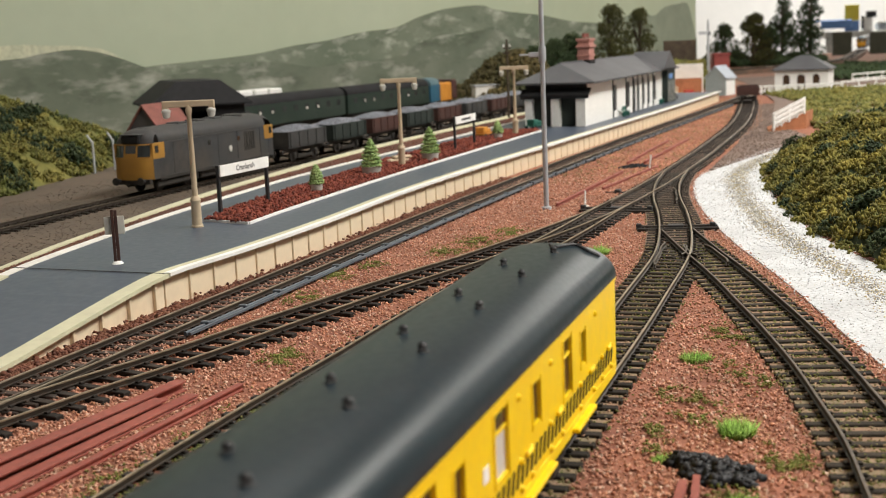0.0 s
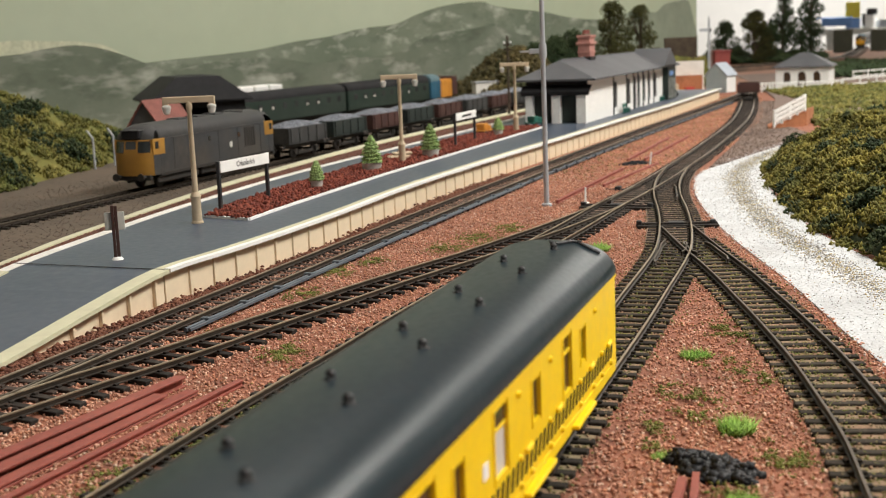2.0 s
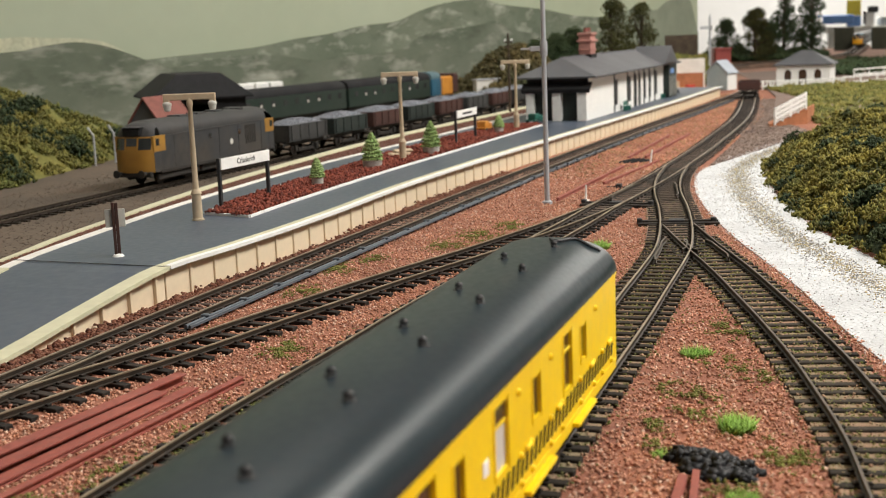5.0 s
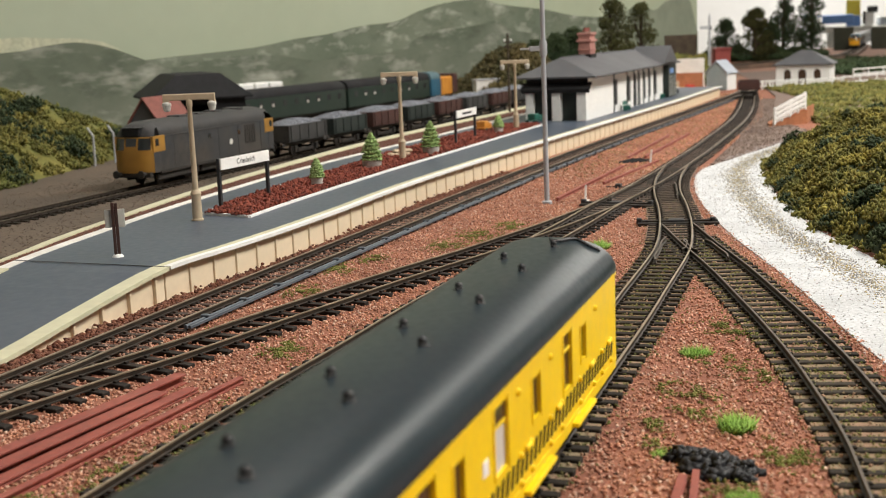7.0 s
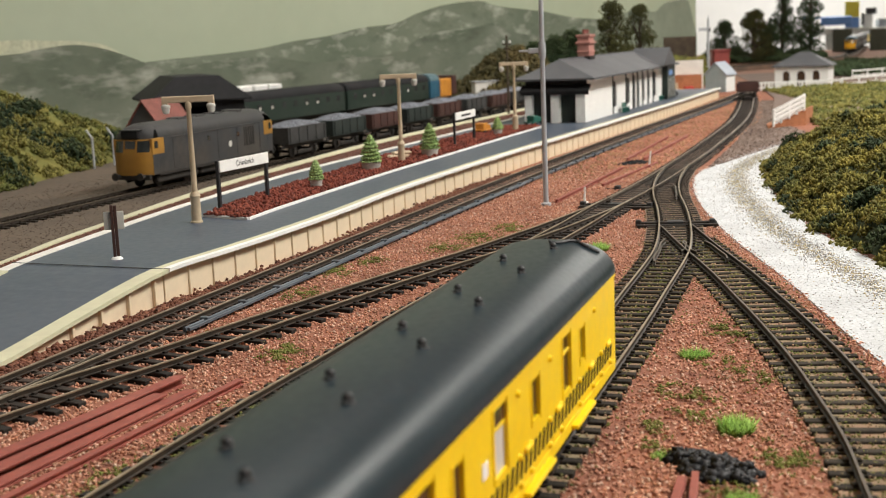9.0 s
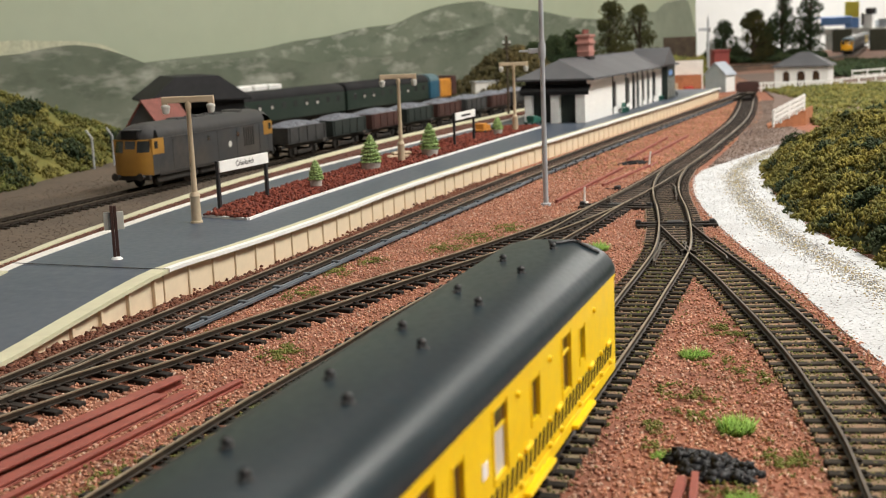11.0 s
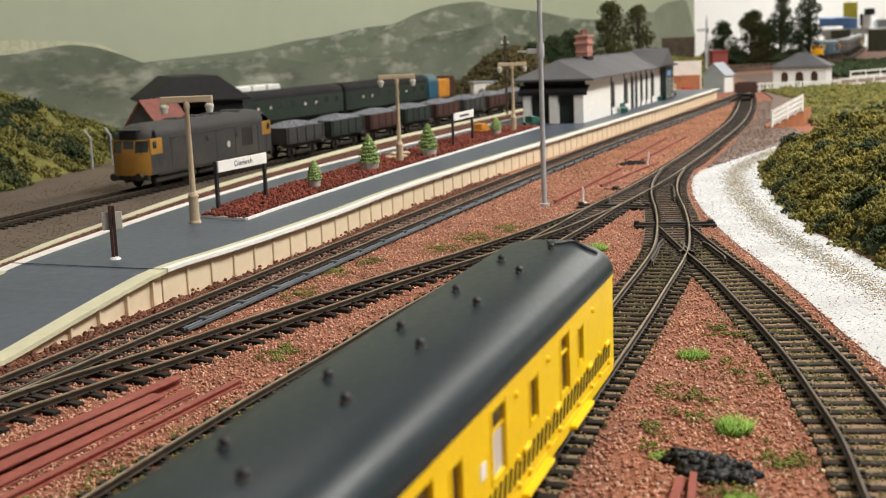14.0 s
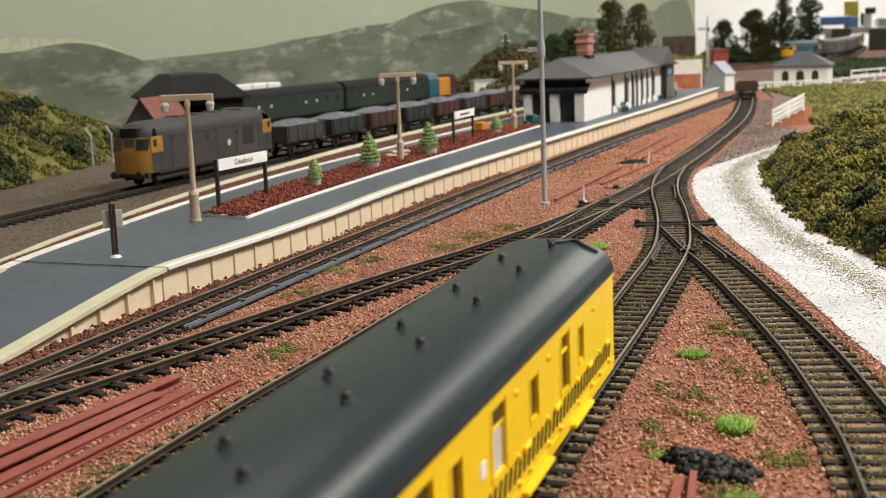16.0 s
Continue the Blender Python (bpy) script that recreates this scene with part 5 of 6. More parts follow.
def locomotive(x, y, z, a, label, side, roof, end, length=200.0):
    """Nose at local x = 0, body towards +x."""
    t = thing("diesel_locomotive", x, y, z, a, label, "locomotive", "locomotives")
    body = part("body", shell(Mesh(), length - 22, 17.2, 11, 38, 38.6, x0=11), side, t, "grimy body sides", 40)
    part("roof", shell(Mesh(), length - 30, 16.4, 38, 40, 50, 0.8, x0=15), roof, t, "weathered arched roof", 40)
    for k, s in ((0, 1), (1, -1)):
        X = lambda v: v if k == 0 else length - v
        # cab front: bowed nose, raked screens above the waist, rounded roof dome
        def nose(y, z):
            return -1.6 + 5.4 * (abs(y) / 17.0) ** 3 + 0.22 * max(0.0, z - 27)

        def sheet(y0, y1, z0, z1, off, ny, nz):
            m_ = Mesh()
            for d in (off, off + 0.8):
                for j in range(nz + 1):
                    for i in range(ny + 1):
                        yy, zz = y0 + (y1 - y0) * i / ny, z0 + (z1 - z0) * j / nz
                        m_.v.append((X(nose(yy, zz) + d), yy, zz))
            w_, n_ = ny + 1, (ny + 1) * (nz + 1)
            for j in range(nz):
                for i in range(ny):
                    c_ = (j * w_ + i, j * w_ + i + 1, (j + 1) * w_ + i + 1, (j + 1) * w_ + i)
                    m_.f += [c_, tuple(n_ + q for q in reversed(c_))]
            rim = list(range(w_)) + [j * w_ + ny for j in range(1, nz + 1)] + [nz * w_ + i for i in range(ny - 1, -1, -1)] + [j * w_ for j in range(nz - 1, 0, -1)]
            m_.f += [(rim[i], n_ + rim[i], n_ + rim[(i + 1) % len(rim)], rim[(i + 1) % len(rim)]) for i in range(len(rim))]
            return m_

        front = part("cab_front", sheet(-17.0, 17.0, 11, 38.4, 0.0, 16, 6), end, t, "warning yellow cab front", 40)
        dome = Mesh()
        rows_ = [(38.3, 0.0, 1.0), (42, 0.9, 0.98), (45, 3.0, 0.93), (47.6, 7.0, 0.86), (49.2, 13.0, 0.8), (49.8, 20.0, 0.76)]
        for zz, back, w in rows_:
            dome.v += [(X(nose(yy, 38.3) * (1 - back / 25) + back), yy * w, zz - (abs(yy) / 17.0) ** 4 * (zz - 38.3) * 0.35) for yy in np.linspace(-17, 17, 13)]
        dome.f = [(r * 13 + i, r * 13 + i + 1, r * 13 + 14 + i, r * 13 + 13 + i) for r in range(len(rows_) - 1) for i in range(12)]
        part("cab_dome", dome, roof, t, "cab roof dome", 60)
        for y0, y1 in ((-17.35, -15.0), (15.0, 17.35)):
            part("cab_side", Mesh().box(*sorted((X(3.6), X(20))), y0, y1, 26.5, 38.6, 0.2), end, t, "yellow cab side panel")
        part("cab_lower", Mesh().box(*sorted((X(3.8), X(14))), -17.2, -15.0, 11, 26.4, 0.2).box(*sorted((X(3.8), X(14))), 15.0, 17.2, 11, 26.4, 0.2).box(*sorted((X(3.2), X(12))), -15, 15, 11, 13), side, t)
        for y0, y1, z0 in ((-15.2, -6.2, 28.6), (-4.6, 4.6, 31.4), (6.2, 15.2, 28.6)):
            part("windscreen", sheet(y0, y1, z0, 37.4, -0.35, 4, 2), M["cab_glass"], front, "dark windscreen", 40)
            part("windscreen_frame", sheet(y0 - 0.7, y1 + 0.7, z0 - 0.7, 38.1, -0.18, 4, 2), end, front, smooth=40)
        part("headcode_box", Mesh().box(*sorted((X(-0.6), X(9))), -8, 8, 38.8, 45.2, 1.0), M["soot"], front, "dark headcode panel")
        part("headcode_roof", Mesh().box(*sorted((X(-1.0), X(10))), -8.6, 8.6, 45.0, 46.0, 0.4), roof, front)
        part("bufferbeam", Mesh().box(*sorted((X(-0.5), X(3))), -15.5, 15.5, 7.5, 11.5, 0.4), M["underframe"], t)
        for yy in (-11, 11):
            part("buffer", Mesh().cyl((X(0), yy, 10.5), (X(-6), yy, 10.5), 1.3, n=8).cyl((X(-6), yy, 10.5), (X(-7), yy, 10.5), 3, n=12), M["underframe"], t)
        for y0, y1 in ((-17.7, -17.2), (17.2, 17.7)):
            part("cab_window", Mesh().box(*sorted((X(6.5), X(11))), y0, y1, 31, 36.5, 0.2), M["cab_glass"], t, "dark cab side window")
    gr = Mesh()
    for gx in range(0, 5):
        gr.box(length * 0.72 + gx * 4, length * 0.72 + gx * 4 + 2.4, -17.5, -17.0, 20, 36)
    part("grille", gr, M["underframe"], body, "dark radiator grille")
    part("side_window", Mesh().box(length * 0.42, length * 0.42 + 4, -17.5, -17, 30, 34, 0.2), M["cab_glass"], body)
    part("side_window", Mesh().box(length * 0.66, length * 0.66 + 4, -17.5, -17, 29, 33, 0.2), M["dark_glass"], body)
    part("emblem", Mesh().cyl((length * 0.6, -17.55, 24), (length * 0.6, -17.0, 24), 2.6, n=14), M["lantern"], body, "round pale emblem")
    for fx in (0.16, 0.3, 0.5, 0.66, 0.86):
        part("panel_line", Mesh().box(length * fx, length * fx + 0.5, -17.35, -17.1, 13, 38), M["underframe"], body)
    part("handrail", Mesh().box(length * 0.15, length * 0.85, -17.6, -17.1, 37.4, 38.2, 0.1), roof, body)
    part("skirt", Mesh().box(12, length - 12, -17.4, -16.6, 9.6, 12.4, 0.2), M["underframe"], body, "dark lower body edge")
    for fx in (0.3, 0.44, 0.58):
        part("roof_hatch", Mesh().box(length * fx, length * fx + 14, -6, 6, 48.6, 50.8, 0.5), roof, t, "low roof hatch")
    part("roof_fan", Mesh().lathe([(9, 48), (9, 50.6), (7, 51.0), (1, 51.0)], 16, length * 0.78, 0), roof, t, smooth=30)
    part("fuel_tank", Mesh().box(length * 0.38, length * 0.62, -14, 14, 3.5, 11, 1.0), M["underframe"], t, "dark fuel tanks")
    for bx in (42, length - 42):
        f = part("bogie", Mesh().box(bx - 30, bx + 30, -15, -12, 4, 9.5, 0.8).box(bx - 30, bx + 30, 12, 15, 4, 9.5, 0.8), M["underframe"], t)
        for dx in (-20, 20):
            part("wheelset", Mesh().cyl((bx + dx, -9.6, 6.5), (bx + dx, -7.4, 6.5), 6.5, n=16).cyl((bx + dx, 7.4, 6.5), (bx + dx, 9.6, 6.5), 6.5, n=16), M["underframe"], f, smooth=40)
    return t


YZ = 3.0
YD = math.degrees(math.atan2(0.939, 0.343))
locomotive(-235, 943, YZ, YD, "weathered blue-grey diesel locomotive with dirty yellow cab", M["loco_blue"], M["loco_roof"], M["dirty_yellow"], 204)


def wagon(x, y, z, a, paint, label, loaded=True, seed=1):
    t = thing("open_wagon", x, y, z, a, label, "railway wagon", "wagons in the yard train")
    L, h = 74.0, 15.5
    body = Mesh().box(0, L, -h, -h + 1.2, 14.5, 29, 0.3).box(0, L, h - 1.2, h, 14.5, 29, 0.3).box(0, 1.2, -h, h, 14.5, 29, 0.3).box(L - 1.2, L, -h, h, 14.5, 29, 0.3).box(0, L, -h, h, 13.5, 15.5)
    body = part("body", body, M[paint], t, "steel wagon body")
    for k in range(5):
        xx = 4 + k * (L - 8) / 4
        part("rib", Mesh().box(xx - 0.8, xx + 0.8, -h - 0.9, -h, 14.5, 28.6, 0.2), M[paint], body)
        part("rib", Mesh().box(xx - 0.8, xx + 0.8, h, h + 0.9, 14.5, 28.6, 0.2), M[paint], body)
    part("frame", Mesh().box(-1, L + 1, -11, -9, 9.5, 13.6, 0.2).box(-1, L + 1, 9, 11, 9.5, 13.6, 0.2).box(L * 0.3, L * 0.7, -12, -10, 3, 6, 0.3), M["underframe"], t)
    wheels_under(t, (17, L - 17))
    for xx in (-1, L + 1):
        for yy in (-10, 10):
            part("buffer", Mesh().cyl((min(xx, xx * 1.0), yy, 10.5), (xx + (5 if xx > 0 else -5), yy, 10.5), 1.6, n=8), M["underframe"], t)
    if loaded:
        r = np.random.default_rng(seed)
        n = 1500
        u, v = r.uniform(0.02, 0.98, n), r.uniform(-0.95, 0.95, n)
        zz = 27.5 + 5.5 * np.sin(u * PI) ** 0.6 * np.cos(v * PI / 2) ** 0.7 * r.uniform(0.8, 1.05, n)
        cloud("load", np.stack([u * L, v * (h - 1.5), zz], 1), r.uniform(0.6, 1.3, n), M["load"], parent=t, seed=seed)
        part("load_base", Mesh().box(1.2, L - 1.2, -h + 1.2, h - 1.2, 22, 27.5), M["load"], t)
    return t


WX, WY, WDX, WDY = -153.0, 1154.0, 0.40, 0.9165
for i, (paint, words) in enumerate((("wagon_grey", "grey"), ("wagon_green", "dark green"), ("wagon_brown", "red-brown"), ("wagon_green", "dark green"), ("wagon_brown", "red-brown"), ("wagon_grey", "dark grey"),
                                    ("wagon_brown", "red-brown"), ("wagon_grey", "grey"))):
    s = i * 88.0
    wagon(WX + WDX * s, WY + WDY * s, YZ, math.degrees(math.atan2(WDY, WDX)), paint, words + " open mineral wagon heaped with grey stone", True, i + 2)


def carriage(x, y, z, a, side, roof, label, length=262.0, win="blind", group="green coaches", ends=None):
    t = thing("railway_carriage", x, y, z, a, label, "railway coach", group)
    body = part("body", shell(Mesh(), length, 17.6, 13, 39, 39.6), side, t, "coach body", 40)
    part("roof", shell(Mesh(), length, 17.4, 38.5, 40, 50.5, 0.75), roof, t, "arched coach roof", 40)
    for k in range(9 if length > 100 else 0):
        xx = 16 + k * (length - 40) / 8
        part("window", Mesh().box(xx, xx + 9, -17.9, -17.5, 27, 34.5, 0.2), M["black"], body)
        if k % 4 in (1, 2):
            part("blind", Mesh().box(xx + 2, xx + 6.5, -18.1, -17.88, 27.2, 30.6, 0.1), M[win], body, "pale drawn blind")
        part("window", Mesh().box(xx, xx + 11, 17.5, 17.9, 26.5, 35, 0.2), M["black"], body)
    if ends:
        for x0, x1 in ((-0.6, 0.0), (length, length + 0.6)):
            part("end_panel", Mesh().box(x0, x1, -16, 16, 14, 44, 0.3), ends, t, "yellow end panel")
    part("underframe", Mesh().box(5, length - 5, -11, 11, 8 if length > 100 else 0, 13, 0.4).box(length * 0.4, length * 0.6, -13, 13, 4, 9, 0.5), M["underframe"], t)
    for bx in (40, length - 40) if length > 100 else ():
        f = part("bogie", Mesh().box(bx - 24, bx + 24, -14, -12, 4, 9, 0.6).box(bx - 24, bx + 24, 12, 14, 4, 9, 0.6), M["underframe"], t)
        for dx in (-16, 16):
            part("wheelset", Mesh().cyl((bx + dx, -9.6, 6), (bx + dx, -7.4, 6), 6, n=16).cyl((bx + dx, 7.4, 6), (bx + dx, 9.6, 6), 6, n=16), M["underframe"], f, smooth=40)
    return t


GA = math.degrees(math.atan2(0.905, 0.425))
carriage(-252, 1480, YZ, GA, M["coach_green"], M["slate_dark"], "dark green coach standing behind the wagon train")
carriage(-252 + 0.425 * 270, 1480 + 0.905 * 270, YZ, GA, M["coach_green"], M["slate_dark"], "dark green coach standing further along the yard")
carriage(-252 + 0.425 * 540, 1480 + 0.905 * 540, YZ, GA, M["train_blue"], M["train_roof"], "teal-blue van at the end of the yard siding", 34, group="vans")
cr = thing("yard_crane", -4, 2008, YZ - 3, GA, "orange rail crane beyond the green coaches", "crane")
part("cab", Mesh().box(0, 40, -15, 15, 14, 44, 2), M["orange"], cr)
part("chassis", Mesh().box(-8, 50, -14, 14, -0.2, 14, 1), M["underframe"], cr)
part("counterweight", Mesh().box(42, 62, -15, 15, 16, 48, 2), M["wagon_brown"], cr, "brown counterweight")
YT1 = np.array([(-320, 698), (-235, 943), (-163, 1135), (-40, 1412), (140, 1825), (260, 2100)], float)
YT2 = np.array([(-330, 1314), (-252, 1480), (-22, 1970), (60, 2145)], float)
for pth, words in ((YT1, "yard track under the goods train in dark cinders"), (YT2, "yard siding under the green coaches")):
    track(glide(pth, 20), words, "old", 9.6, head="rail_top_dull").matrix_basis = at(0, 0, YZ)

# ---------- engine shed and cottage ----------
sh = thing("engine_shed", -314, 1390, -1, 20, "dark engine shed with a broad black slate roof", "shed")
part("wall", Mesh().box(0, 3, 0, 150, 0, 52).box(97, 100, 0, 150, 0, 52).box(3, 97, 147, 150, 0, 52).box(3, 30, 0, 3, 0, 52).box(62, 97, 0, 3, 0, 52).box(30, 62, 0, 3, 44, 52), M["slate_dark"], sh, "sooty shed wall")
part("roof", Mesh().add([(-8, -8, 52), (108, -8, 52), (108, 158, 52), (-8, 158, 52), (25, 10, 78), (75, 10, 78), (75, 140, 78), (25, 140, 78), (-8, -8, 50), (108, -8, 50), (108, 158, 50), (-8, 158, 50)],
                        [(0, 1, 5, 4), (1, 2, 6, 5), (2, 3, 7, 6), (3, 0, 4, 7), (4, 5, 6, 7), (0, 8, 9, 1), (1, 9, 10, 2), (2, 10, 11, 3), (3, 11, 8, 0), (11, 10, 9, 8)]), M["slate_dark"], sh, "black slate roof")
ct = thing("cottage", -283, 1255, -1, 72, "small grey gabled cottage with a red tiled roof", "cottage")
part("wall", Mesh().prism([(0, 0), (62, 0), (62, 32), (0, 32)], 0, 36).add([(0, 0, 36), (0, 32, 36), (0, 16, 58), (62, 0, 36), (62, 32, 36), (62, 16, 58)], [(0, 2, 1), (3, 4, 5)]), M["slate"], ct, "grey cottage walls")
part("roof", Mesh().add([(-3, -3, 34), (65, -3, 34), (65, 16, 60), (-3, 16, 60), (65, 35, 34), (-3, 35, 34), (-3, -3, 32), (65, -3, 32), (65, 16, 58), (-3, 16, 58), (65, 35, 32), (-3, 35, 32)],
                        [(0, 1, 2, 3), (3, 2, 4, 5), (7, 6, 9, 8), (8, 9, 11, 10), (0, 6, 7, 1), (4, 10, 11, 5), (0, 3, 9, 6), (3, 5, 11, 9), (1, 7, 8, 2), (2, 8, 10, 4)]), M["red_roof"], ct, "weathered red tile roof")
for yy in (5, 20):
    part("window", Mesh().box(-0.6, 0.4, yy, yy + 6, 22, 32, 0.1), M["lantern"], ct)
van = thing("white_roofed_van", -276, 1660, -1, GA, "dark van with a white roof beyond the shed", "railway wagon")
part("body", Mesh().box(0, 110, -17, 17, 8, 46, 0.6), M["underframe"], van)
for k in range(3):
    part("roof_panel", Mesh().box(2 + k * 37, 34 + k * 37, -16, 16, 46, 56, 1.5), M["white"], van, "white roof panel")
part("wheels", Mesh().box(5, 105, -10, 10, -0.2, 8, 0.5), M["underframe"], van)
for px_, py_ in ((-357, 1150), (-345, 1178), (-322, 1168)):
    fp = thing("fence_post", px_ + 30, py_ + 20, -0.8, 0, "grey concrete fence post with a cranked top", "fence post", "yard fence posts")
    part("post", Mesh().cyl((0, 0, 0), (0, 0, 30), 1.2, n=6).cyl((0, 0, 29), (-5, 0, 37), 1.1, n=6), M["mast"], fp)

dock = thing("loading_dock", 66, 2060, -1, 22, "low pale grey loading dock beyond the wagons", "loading dock")
part("wall", Mesh().box(0, 76, 0, 16, 0, 35, 0.6), M["stone_white"], dock)
part("deck", Mesh().box(-2, 78, -2, 18, 35, 37, 0.4), M["mast"], dock)

# ---------- right-hand things ----------
pv = thing("pavilion", 613, 2240, -3.5, -26, "white pavilion with grey slate pyramid roof and arched windows", "pavilion")
PW, PD, PH = 93.0, 62.0, 38.0
pm = Mesh()
ar = [(14, 26), (39, 53), (66, 78)]
x = 0.0
for a, b in ar:
    pm.box(x, a, 0, 2, 0, PH).box(a, b, 0, 2, 29, PH).box(a, b, 0, 2, 0, 9 if (a, b) != ar[1] else 0.4)
    x = b
pm.box(x, PW, 0, 2, 0, PH).box(0, 2, 2, PD, 0, PH).box(PW - 2, PW, 2, PD, 0, PH).box(2, PW - 2, PD - 2, PD, 0, PH)
part("wall", pm, M["white"], pv, "white rendered walls")
for a, b in ar:
    z0 = 9 if (a, b) != ar[1] else 0.4
    w = part("window", Mesh().box(a, b, 1.0, 1.6, z0, 29), M["dark_glass"], pv, "dark arched opening")
    cx, r = (a + b) / 2, (b - a) / 2
    sp = Mesh()
    for i in range(8):
        t0, t1 = PI * i / 8, PI * (i + 1) / 8
        sp.quad((cx + r * math.cos(t0), -0.2, 22 + 7 * math.sin(t0)), (cx + r * math.cos(t1), -0.2, 22 + 7 * math.sin(t1)), (cx + r * math.cos(t1), -0.2, 29.2), (cx + r * math.cos(t0), -0.2, 29.2))
    part("arch", sp, M["white"], w)
part("roof", Mesh().add([(-5, -5, PH), (PW + 5, -5, PH), (PW + 5, PD + 5, PH), (-5, PD + 5, PH), (38, 31, 62), (56, 31, 62), (-5, -5, PH - 2), (PW + 5, -5, PH - 2), (PW + 5, PD + 5, PH - 2), (-5, PD + 5, PH - 2)],
                        [(0, 1, 5, 4), (1, 2, 5), (2, 3, 4, 5), (3, 0, 4), (0, 6, 7, 1), (1, 7, 8, 2), (2, 8, 9, 3), (3, 9, 6, 0), (9, 8, 7, 6)]), M["slate"], pv, "grey slate pyramid roof")


def fence(x0, y0, z0, x1, y1, z1, h, rails, posts, label, pales=0):
    t = thing("fence", x0, y0, 0, math.degrees(math.atan2(y1 - y0, x1 - x0)), label, "fence", "white fences")
    n = math.hypot(x1 - x0, y1 - y0)
    zz = lambda u: z0 + (z1 - z0) * u / n
    for k in range(posts):
        u = n * k / (posts - 1)
        part("post", Mesh().box(u - 1, u + 1, -1, 1, zz(u) - 1.0, zz(u) + h, 0.2), M["white"], t)
    for k in range(rails):
        c = h * (0.35 + 0.55 * k / max(1, rails - 1))
        part("rail", Mesh().add([(0, y, zz(0) + c + d) for y in (-1.6, -1.0) for d in (-1.2, 1.2)] + [(n, y, zz(n) + c + d) for y in (-1.6, -1.0) for d in (-1.2, 1.2)],
                                [(0, 1, 3, 2), (4, 6, 7, 5), (0, 4, 5, 1), (2, 3, 7, 6), (0, 2, 6, 4), (1, 5, 7, 3)]), M["white"], t)
    for k in range(pales):
        u = n * (k + 0.5) / pales
        part("pale", Mesh().box(u - 1.0, u + 1.0, -0.9, 0.2, zz(u) + 1, zz(u) + h * 1.02, 0.1), M["white"], t)


fence(548, 2140, -3.5, 705, 2150, -3.5, 15, 2, 12, "white post and rail fence before the pavilion", 26)
fence(705, 2150, -3.5, 1150, 2330, 6, 17, 2, 14, "white post and rail fence beyond the pavilion")
fence(800, 2380, 0, 1180, 2560, 6, 17, 2, 12, "white rail fence along the far lane")
fence(368, 1350, -1, 411, 1381, 13.5, 18, 3, 5, "white picket fence climbing the small bank", 14)
wd = Mesh().add([(362, 1348, -4), (414, 1384, -4), (414, 1384, 14), (362, 1348, -1), (372, 1352 + 40, -4), (440, 1384 + 60, -4), (440, 1384 + 60, 14), (372, 1392, -1)],
                [(0, 1, 2, 3), (4, 7, 6, 5), (3, 2, 6, 7), (1, 5, 6, 2), (0, 3, 7, 4), (0, 4, 5, 1)])
structure("ramp_bank", wd, M["orange_bank"], "orange-brown earth ramp under the picket fence")
hut = thing("hut", 474, 2180, -3.5, -38, "pale blue-grey gabled platform hut", "hut")
part("wall", Mesh().prism([(0, 0), (38, 0), (38, 40), (0, 40)], 0, 32).add([(0, 0, 32), (38, 0, 32), (19, 0, 50), (0, 40, 32), (38, 40, 32), (19, 40, 50)], [(0, 1, 2), (3, 5, 4)]), M["hut_blue"], hut, "pale blue-grey walls")
part("roof", Mesh().add([(-3, -2, 30), (19, -2, 52), (41, -2, 30), (-3, 42, 30), (19, 42, 52), (41, 42, 30), (-3, -2, 28.5), (19, -2, 50.5), (41, -2, 28.5), (-3, 42, 28.5), (19, 42, 50.5), (41, 42, 28.5)],
                        [(0, 1, 4, 3), (1, 2, 5, 4), (6, 9, 10, 7), (7, 10, 11, 8), (0, 6, 7, 1), (1, 7, 8, 2), (3, 4, 10, 9), (4, 5, 11, 10), (0, 3, 9, 6), (2, 8, 11, 5)]), M["hut_roof"], hut, "grey-blue sheet roof")
part("side_panel", Mesh().box(38, 38.6, 2, 38, 0, 30), M["white"], hut, "white side wall")
tk = thing("water_tank", 582, 2590, -4, 10, "tall dark red brick tank house", "tank house")
part("tower", Mesh().box(0, 34, 0, 30, 0, 62, 0.5), M["rust_red"], tk)
part("rim", Mesh().box(-2, 36, -2, 32, 62, 66, 0.5), M["rust_red"], tk)
structure("wall_low", Mesh().box(388, 462, 2140, 2146, -5, 54), M["stone_white"], "long low white wall behind the station")
structure("brick_wall", Mesh().box(384, 455, 2120, 2138, -5, 30), M["orange_bank"], "red-brown brick wall at the platform end")
for x, c, w, h in ((395, "lamp_cream", 16, 20), (425, "bright_red", 14, 13), (405, "orange", 18, 10)):
    cx = thing("crate", x, 2085 + (x % 7) * 4, -3.5, 10, "small coloured crate by the platform end", "crate", "crates by the platform end")
    part("box", Mesh().box(0, w, 0, 12, 0, h, 0.5), M[c], cx)
    part("lid", Mesh().box(-0.5, w + 0.5, -0.5, 12.5, h, h + 1.2, 0.3), M[c], cx)
sg = thing("signal", 550, 2500, -4, 0, "pale grey semaphore signal post", "signal")
part("post", Mesh().cyl((0, 0, 0), (0, 0, 128), 3.0, 2.2, 8).lathe([(2.2, 128), (1.5, 131), (0.2, 138)], 8), M["mast"], sg)
part("arm", Mesh().box(-20, 1, -4, -3, 106, 112, 0.2), M["mast"], sg, "signal arm")
part("lamp", Mesh().box(0, 4, -3, 1, 104, 112, 0.4), M["black"], sg)
part("ladder", Mesh().box(2, 2.6, 3, 3.5, 0, 105).box(6, 6.6, 3, 3.5, 0, 105), M["lantern"], sg)
tp = thing("telegraph_pole", 96, 1560, -3, 0, "dark telegraph pole with insulators beside the lamp", "telegraph pole")
